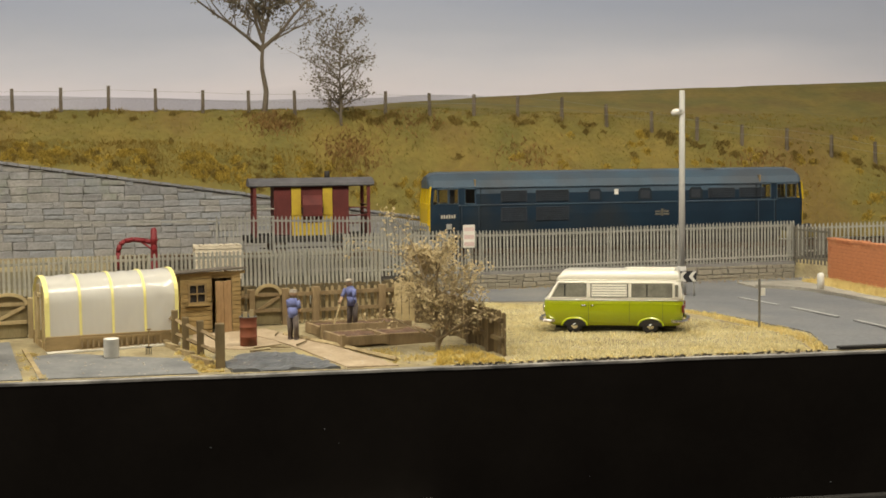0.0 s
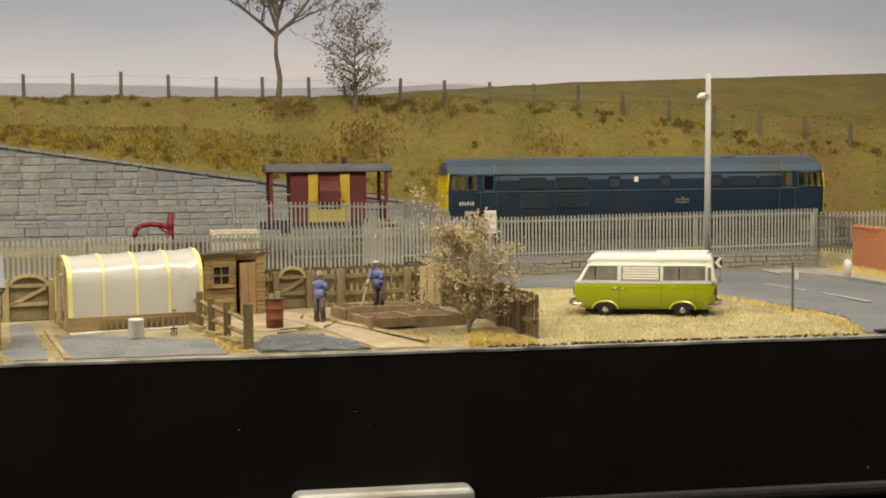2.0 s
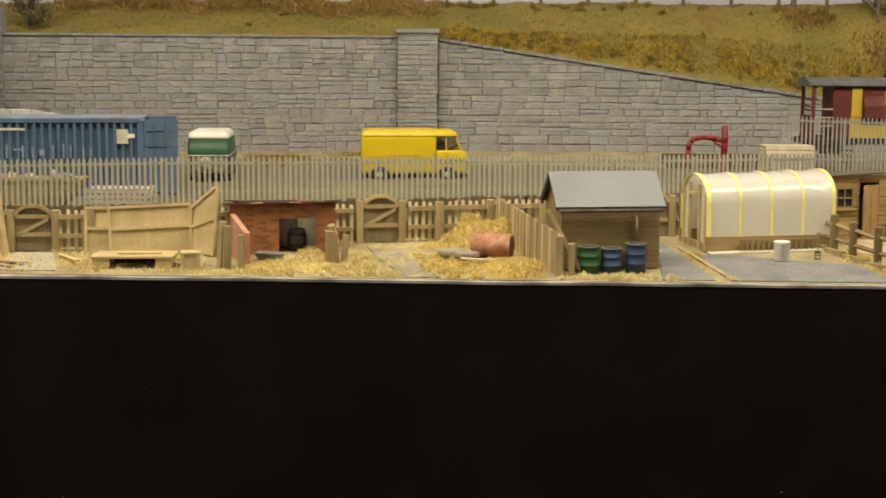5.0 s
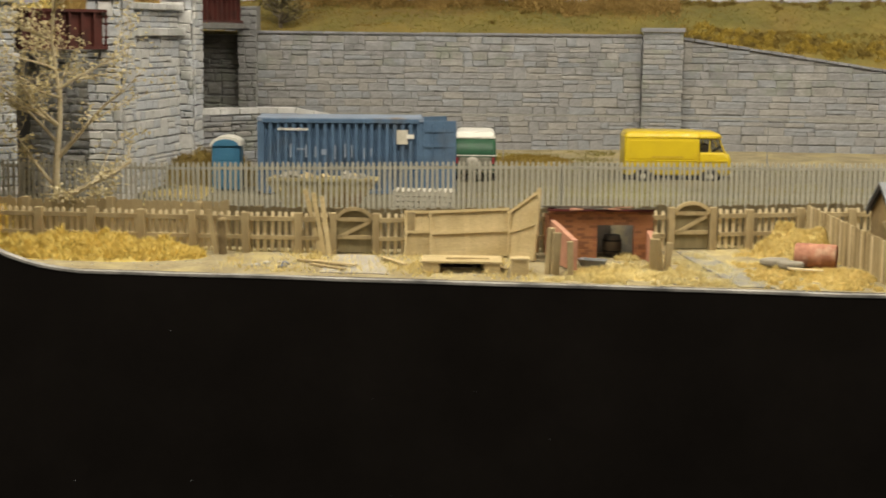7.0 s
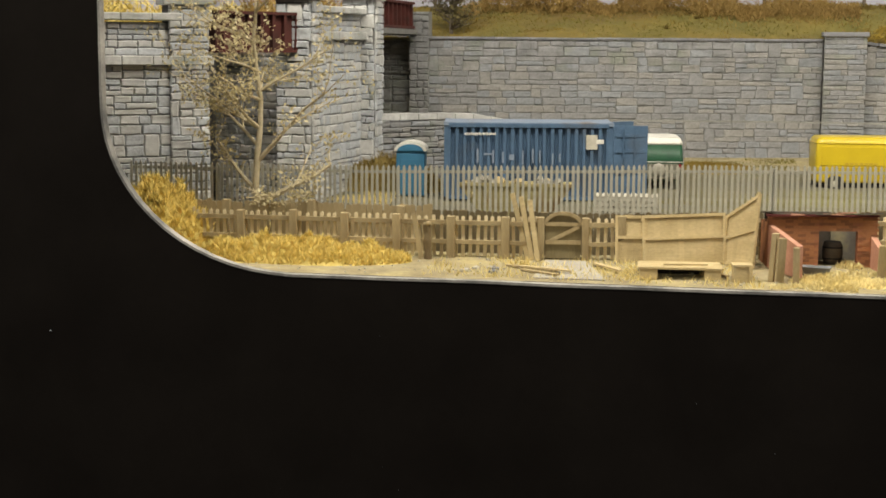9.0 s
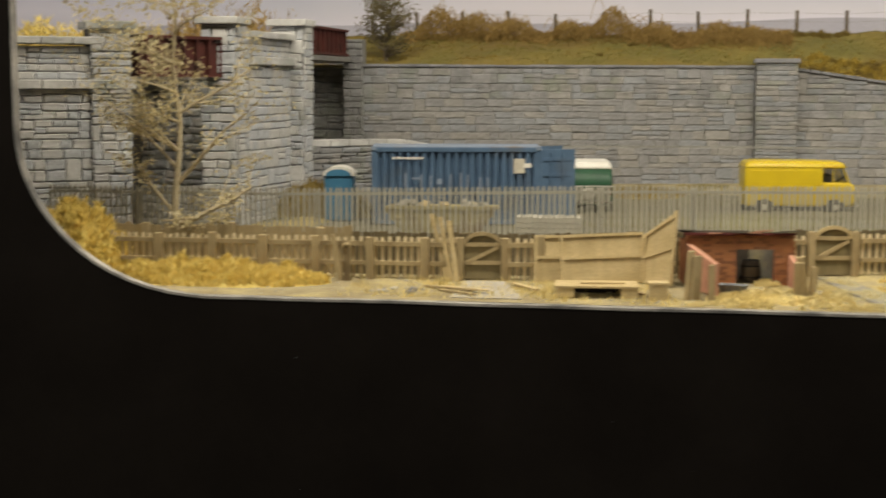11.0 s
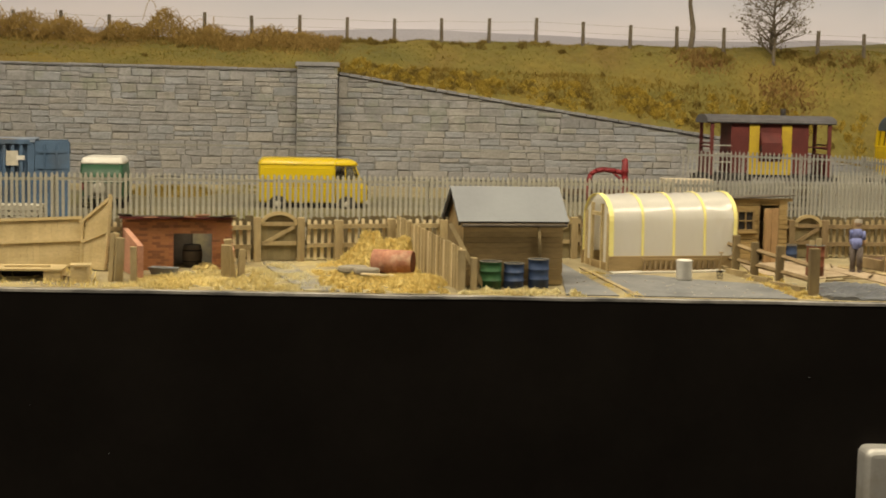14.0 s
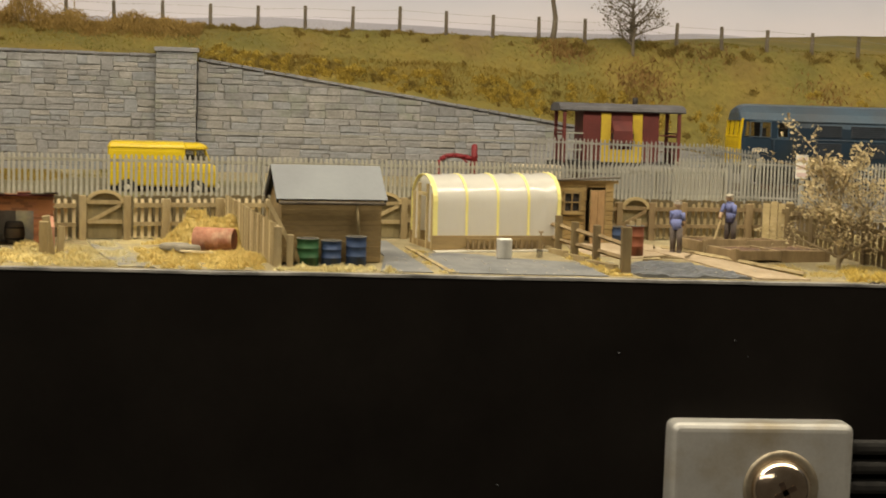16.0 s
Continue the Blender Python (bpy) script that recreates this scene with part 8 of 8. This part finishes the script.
def clumps(name, centres, size, fibre, material, label, category, seed, ground=None):
    """Low cushions of flock: a dome of short fibres over every centre."""
    rnd = random.Random(seed)
    ground = ground or hill
    spots = []
    for x, y in centres:
        r = size * rnd.uniform(0.5, 1.2)
        for _ in range(int(70 * r / size)):
            u, v = rnd.gauss(0, 0.45), rnd.gauss(0, 0.45)
            spots.append((x + r * u, y + r * v * 0.7, ground(x + r * u, y + r * v * 0.7) + r * 0.8 * max(0, 1 - u * u - v * v) * rnd.random()))
    blades(name, spots, fibre * 0.4, fibre, 0.07, material, label, category, 1.5, seed)


GORSE = mat("yellow_ochre_flock", (0.50, 0.365, 0.07), (0.36, 0.26, 0.05), 1.2, 0.9, vary=0.06, grain=0.12, through_light=0.28)
DARK_FLOCK = mat("dark_brown_flock", (0.255, 0.185, 0.05), (0.195, 0.142, 0.04), 0.7, 0.95, vary=0.06, through_light=0.28)
rnd = random.Random(77)
crest_line = lambda x: ramp(x, (-40, 37.6), (12, 37.2), (25, 34.8))
clumps("dead_bracken", [(x, crest_line(x) - rnd.uniform(0.1, 0.9)) for x in (rnd.uniform(-21, 30) for _ in range(190)) if nz(x, 0, 2.2, 41) > -0.05], 0.3, 0.13, DARK_FLOCK, "dark brown bracken along the foot of the hill fence", "bracken", 71)
clumps("dead_bracken", [(x, y) for x, y in ((rnd.uniform(-36, 33), rnd.uniform(31, 37)) for _ in range(420)) if nz(x, y, 1.6, 43) > 0.36 and hill(x, y) > 1 and y > (wall_y(x) if x < 6.5 else 30.4) + 0.5], 0.24, 0.14, DARK_FLOCK, "scattered dark bracken cushions on the hillside", "bracken", 72)
clumps("gorse", [(x, wall_y(x) + rnd.uniform(0.35, 1.7)) for x in (rnd.uniform(-19, 5.5) for _ in range(300)) if nz(x, 3, 1.1, 45) > -0.15], 0.27, 0.15, GORSE, "ochre yellow flock cushions above the sloping wall", "gorse", 73)
clumps("gorse", [(x, wall_y(x) + rnd.uniform(0.3, 1.5)) for x in (rnd.uniform(-19, 5.5) for _ in range(70))], 0.22, 0.15, DARK_FLOCK, "dark olive flock cushions above the sloping wall", "gorse", 74)
clumps("gorse", [(x, y) for x, y in ((rnd.uniform(10, 34), rnd.uniform(31, 36)) for _ in range(260)) if nz(x, y, 1.8, 47) > 0.08], 0.27, 0.16, GORSE, "ochre yellow flock cushions on the open hillside", "gorse", 75)
rise = lambda x: ramp(x, (-38, 1.6), (-31, 1.4), (-26, 1.15), (-22.5, 0.65), (-19.6, 0.3)) * max(0.1, 0.5 + 1.3 * nz(x, 0, 1.7, 15))
bramble_spots = [(x, y, hill(x, y) + random.random() ** 0.8 * rise(x)) for x, y in ((random.uniform(-38.5, -19.6), random.gauss(35.9, 0.8)) for _ in range(21000))]
blades("brambles", bramble_spots, 0.06, 0.2, 0.06, BRAMBLE, "tangled rusty brown brambles along the hill fence", "brambles", 1.8, 5)
bm = bmesh.new()
for k in range(170):
    x, y = random.uniform(-38, -20), random.gauss(35.9, 0.6)
    z, a, w, h = hill(x, y), random.uniform(0, math.tau), random.uniform(0.4, 1.3), random.uniform(0.3, 1.2) * rise(x) + 0.3
    pts = [Vector((x + w * u * math.cos(a), y + w * u * math.sin(a) * 0.5, z + h * math.sin(math.pi * u * 0.85))) for u in (0, 0.2, 0.4, 0.6, 0.8, 1)]
    for p, q in zip(pts, pts[1:]):
        tube(bm, p, q, 0.016, n=3, caps=False)
tagged(part("bramble_stems", bm, BRAMBLE), "arching bare bramble stems", "brambles", kind="stuff")

verge = [(2.35, 0.12), (10.9, 0.12), (11.2, 1.8), (10.7, 4.5), (9.6, 7.6), (7.4, 11.6), (4.6, 13.3), (2.2, 13.6), (1.9, 9), (1.9, 5)]
blades("verge_grass", scatter(verge, 42000, 41, gz, lambda x, y: 1.0 if y < 1.2 else 0.55 + 0.5 * nz(x, y, 1.3, 21)), 0.025, 0.085, 0.05, PALE_GRASS, "dry pale yellow grass on the roadside verge", lean=1.1)
fringe = [(x, y, gz(x, y)) for x, y in ((random.uniform(8.0, 12.2), random.uniform(0.1, 9.5)) for _ in range(17000)) if abs(x - ramp(y, (0, 11.3), (2, 11.5), (5, 11.0), (8, 10.6), (9.5, 9.9))) < 0.2 + 0.35 * abs(nz(x, y, 0.7, 61))]
blades("verge_grass", fringe, 0.05, 0.14, 0.05, STRAW, "taller golden tufts at the road edge", lean=0.9, seed=6)
blades("verge_grass", scatter([(18.4, 3), (19.5, 3), (19.5, 17.8), (18.2, 17.5)], 7000, 42, lambda x, y: gz(x, y) + 0.1), 0.06, 0.2, 0.05, STRAW, "golden grass strip below the brick wall", seed=7)
garden = [(-1.6, 0.15), (2.0, 0.15), (1.6, 2.6), (0.2, 3.2), (-1.6, 2.6), (-0.9, 0.9)]
blades("garden_grass", scatter(garden, 2600, 43, gz, lambda x, y: max(0.0, 0.15 + 2 * nz(x, y, 0.8, 35)) + (0.8 if x > 0.9 else 0)), 0.03, 0.12, 0.04, STRAW, "dry yellow grass below the small tree", seed=8)
for k, (poly, n, m, lab) in enumerate((
    ([(-24, 0.12), (-19.2, 0.12), (-20.2, 3.0), (-21.5, 3.1), (-23.2, 1.9)], 3500, STRAW_PALE, "thin straw-coloured grass before the brick ruin"),
    ([(-18.0, 0.12), (-15.2, 0.12), (-15.9, 3.6), (-16.9, 5.9), (-18.6, 5.4), (-19.0, 3.4)], 4500, STRAW, "loose golden straw round the drum"),
    ([(-19.9, 0.12), (-18.9, 0.12), (-20.1, 3.4), (-20.9, 4.4), (-20.6, 2.6)], 2200, PALE_GRASS, "dry grass beside the worn path"),
    ([(-18.9, 0.12), (-18.0, 0.12), (-19.2, 3.4), (-19.6, 4.9), (-20.4, 4.8), (-20.0, 3.4), (-19.6, 2.1)], 1500, PALE_GRASS, "dry tufts growing over the trodden path"),
    ([(-33, 0.3), (-24, 0.15), (-24.8, 3.0), (-33, 3.2)], 1800, STRAW, "sparse dry grass on the timber plot"),
    ([(-14.9, 0.1), (-11.8, 0.1), (-12.2, 0.9), (-14.8, 0.6)], 1600, PALE_GRASS, "dry grass fringe before the shed"),
    ([(-10.75, 0.1), (-10.3, 0.1), (-10.9, 3.9), (-11.4, 4.9), (-11.6, 4.6)], 500, STRAW, "yellow grass fringe along the path"),
    ([(-6.9, 3.8), (-6.3, 0.3), (-5.7, 0.3), (-6.4, 4.4)], 1500, STRAW, "yellow grass under the rail fence"),
    ([(-30, 8.6), (-8, 12.0), (-8, 20.5), (-30, 18.0)], 9000, GRASS_GREEN, "patchy olive weeds on the yard"),
    ([(-43.5, 5.6), (-36.8, 5.8), (-36.4, 9), (-37, 16), (-38.4, 18.2), (-39.6, 12.6)], 9000, STRAW, "golden weeds beneath the bridge"),
    ([(-28, 24.5), (-22.5, 25.5), (-22.5, 31), (-28, 30)], 1500, GRASS_GREEN, "olive weeds at the foot of the stone wall"),
    ([(2.9, 17.7), (18.8, 18.6), (18.9, 19.5), (2.9, 18.4)], 900, BRAMBLE, "dead brown weeds on the stone bank"),
    ([(-10, 9.2), (0.5, 10.2), (0.5, 13.6), (-3, 11.8), (-8, 10.0)], 2500, PALE_GRASS, "dry grass between the fences"),
    ([(-43, 4.0), (-33, 4.0), (-25, 5.1), (-12, 8.2), (-12, 8.7), (-20, 7.2), (-31, 5.1), (-43, 4.7)], 2500, PALE_GRASS, "dry grass between the fences"),
)):
    keep = (lambda x, y: max(0.02, 0.35 + 1.1 * nz(x, y, 1.6, 25))) if k in (4, 8, 9, 10) else (lambda x, y: max(0.0, 0.1 + 2.2 * nz(x, y, 0.7, 33))) if k in (0, 1, 2, 3, 5, 6, 7) else None
    blades("garden_grass", scatter(poly, n, 50 + k, gz, keep), 0.03, 0.09 if k in (5, 6, 7) else 0.13 if k in (0, 1, 2, 3) else 0.2 if m is STRAW else 0.13, 0.045, m, lab, lean=1.1, seed=20 + k)
for poly, n, m, lab, seed in (
    ([(-23.6, 0.12), (-19.4, 0.12), (-20.4, 2.4), (-22.4, 2.4)], 90, STRAW_PALE, "mossy straw cushions before the brick ruin", 91),
    ([(-18.3, 0.12), (-15.2, 0.12), (-15.9, 2.6), (-17.5, 3.4), (-18.9, 3.0)], 130, STRAW, "mossy golden cushions round the drum", 92),
    ([(0.1, 0.15), (1.9, 0.15), (1.6, 1.6), (0.3, 1.8)], 40, GOLD, "golden cushions below the small tree", 93),
    ([(-7.0, 3.8), (-6.4, 0.3), (-5.9, 0.3), (-6.5, 4.4)], 26, STRAW, "yellow cushions under the rail fence", 94),
    ([(-14.9, 0.1), (-11.8, 0.1), (-12.2, 0.7), (-14.8, 0.6)], 26, PALE_GRASS, "dry cushions before the shed", 95),
):
    clumps("garden_grass", [(x, y) for x, y, z in scatter(poly, n, seed, gz)], 0.17, 0.07, m, lab, "grass", seed, gz)
mound("straw_heap", -17.0, 4.75, 1.25, 1.0, 0.88, STRAW, "golden straw heap against the garden fence", 7000, 0.03, 0.10, STRAW, wide=0.065)
mound("straw_heap", -37.0, 2.1, 3.4, 1.1, 0.5, GOLD, "long lumpy bed of golden flock inside the fence", 9000, 0.05, 0.2, GOLD, wide=0.09, seed=7, lump=0.9)
mound("straw_heap", -16.2, 1.7, 1.0, 0.8, 0.2, STRAW, "flattened straw round the lying drum", 3500, 0.03, 0.13, STRAW, seed=8)
mound("straw_heap", -41.3, 3.1, 1.5, 1.5, 1.95, GOLD, "tall golden bush at the corner of the layout", 7000, 0.06, 0.24, GOLD, wide=0.09, seed=9, lump=0.8)
clumps("garden_grass", [(x + random.uniform(-0.1, 0.1), y + random.uniform(-0.2, 0.4)) for x, y in [(-22.0 + 0.13 * k, 3.5) for k in range(4)] * 4], 0.17, 0.08, STRAW_PALE, "dry weeds growing inside the ruined doorway", "grass", 97, gz)
mound("weed_heap", -22.0, 1.2, 1.5, 0.7, 0.08, STRAW_PALE, "tussocky dry weeds before the brick ruin", 2400, 0.03, 0.09, STRAW_PALE, seed=10)
mound("weed_heap", -37.7, 17.0, 2.0, 1.3, 1.35, WEED, "rusty golden weeds beside the portable toilet", 4500, 0.08, 0.3, WEED, seed=12)
mound("weed_heap", -26.0, 25.4, 1.8, 1.4, 0.25, WEED, "low brown weeds against the stone wall", 2500, 0.05, 0.15, OCHRE, seed=13)
bridge_brush = [(x, y, 6.6 + random.uniform(0, 0.9) * max(0.1, 0.5 + 1.6 * nz(x, y, 0.9, 51))) for x, y in ((random.uniform(-47, -42.6), random.uniform(9.5, 14)) for _ in range(3500))]
blades("bridge_scrub", bridge_brush, 0.1, 0.3, 0.09, GOLD, "golden scrub growing on the bridge top", "scrub", 1.6, 9)
bridge_brush = [(x, y, 6.6 + random.uniform(0, 1.6) * max(0.1, 0.5 + 1.6 * nz(x, y, 1.1, 53))) for x, y in ((random.uniform(-44, -39.6), random.uniform(16, 24)) for _ in range(4500))]
blades("bridge_scrub", bridge_brush, 0.1, 0.35, 0.1, BRAMBLE, "brown scrub growing behind the bridge girders", "scrub", 1.6, 10)

# scattered small litter of the gardens
litter = bmesh.new()
for k in range(420):
    x, y = random.uniform(-41, 1.8), random.uniform(0.15, 3.0)
    s = random.uniform(0.012, 0.035)
    box(litter, -s, s, -s * 0.7, s * 0.7, -s * 0.4, s * 0.5, m=Matrix.Translation((x, y, gz(x, y) + 0.03)) @ Matrix.Rotation(random.uniform(0, 3), 4, "Z"))
tagged(part("ground_litter", litter, CONCRETE), "pale chips and grit scattered on the soil", "grit", kind="stuff")

# dark clods and torn scenic crust along the front edge
for name, m, n, lab in (("edge_clods", SOIL_BLACK, 190, "dark crumbled scenic crust along the front edge"), ("edge_clods", STRAW, 110, "pale flock crumbs along the front edge")):
    clods = bmesh.new()
    for k in range(n):
        x = random.uniform(0.6, 11.2)
        s = random.uniform(0.02, 0.055) * (1 if m is SOIL_BLACK else 0.6)
        y = random.uniform(0.0, 0.14 if m is SOIL_BLACK else 0.3)
        box(clods, -s * 1.8, s * 1.8, -s * 0.6, s * 0.6, -s * 0.6, s * 0.4, m=Matrix.Translation((x, y, gz(x, y) + (0.0 if m is SOIL_BLACK else 0.045))) @ Euler((random.uniform(-1, 1), random.uniform(-0.6, 0.6), random.uniform(0, 3))).to_matrix().to_4x4())
    tagged(part(name, clods, m), lab, "clods", kind="stuff")
strip_edge = thing("edge_strip", "thin black strip lying along the road edge", "strip", 13.0, 0.22, gz(13, 0.2) + 0.03, 1)
part("strip", B(-1.2, 1.1, -0.16, 0.1, 0, 0.07, bevel=0.02), BLACK, strip_edge)

# dust specks on the black front board
specks = bmesh.new()
for k in range(46):
    x, z, w = random.uniform(-44, 22), random.uniform(-11, -0.8), random.uniform(0.008, 0.022)
    box(specks, x, x + w * random.choice((1, 1, 2, 5)), -0.312, -0.299, z, z + w)
tagged(part("dust_specks", specks, SLATE), "tiny pale dust specks on the black board", "dust", kind="stuff")
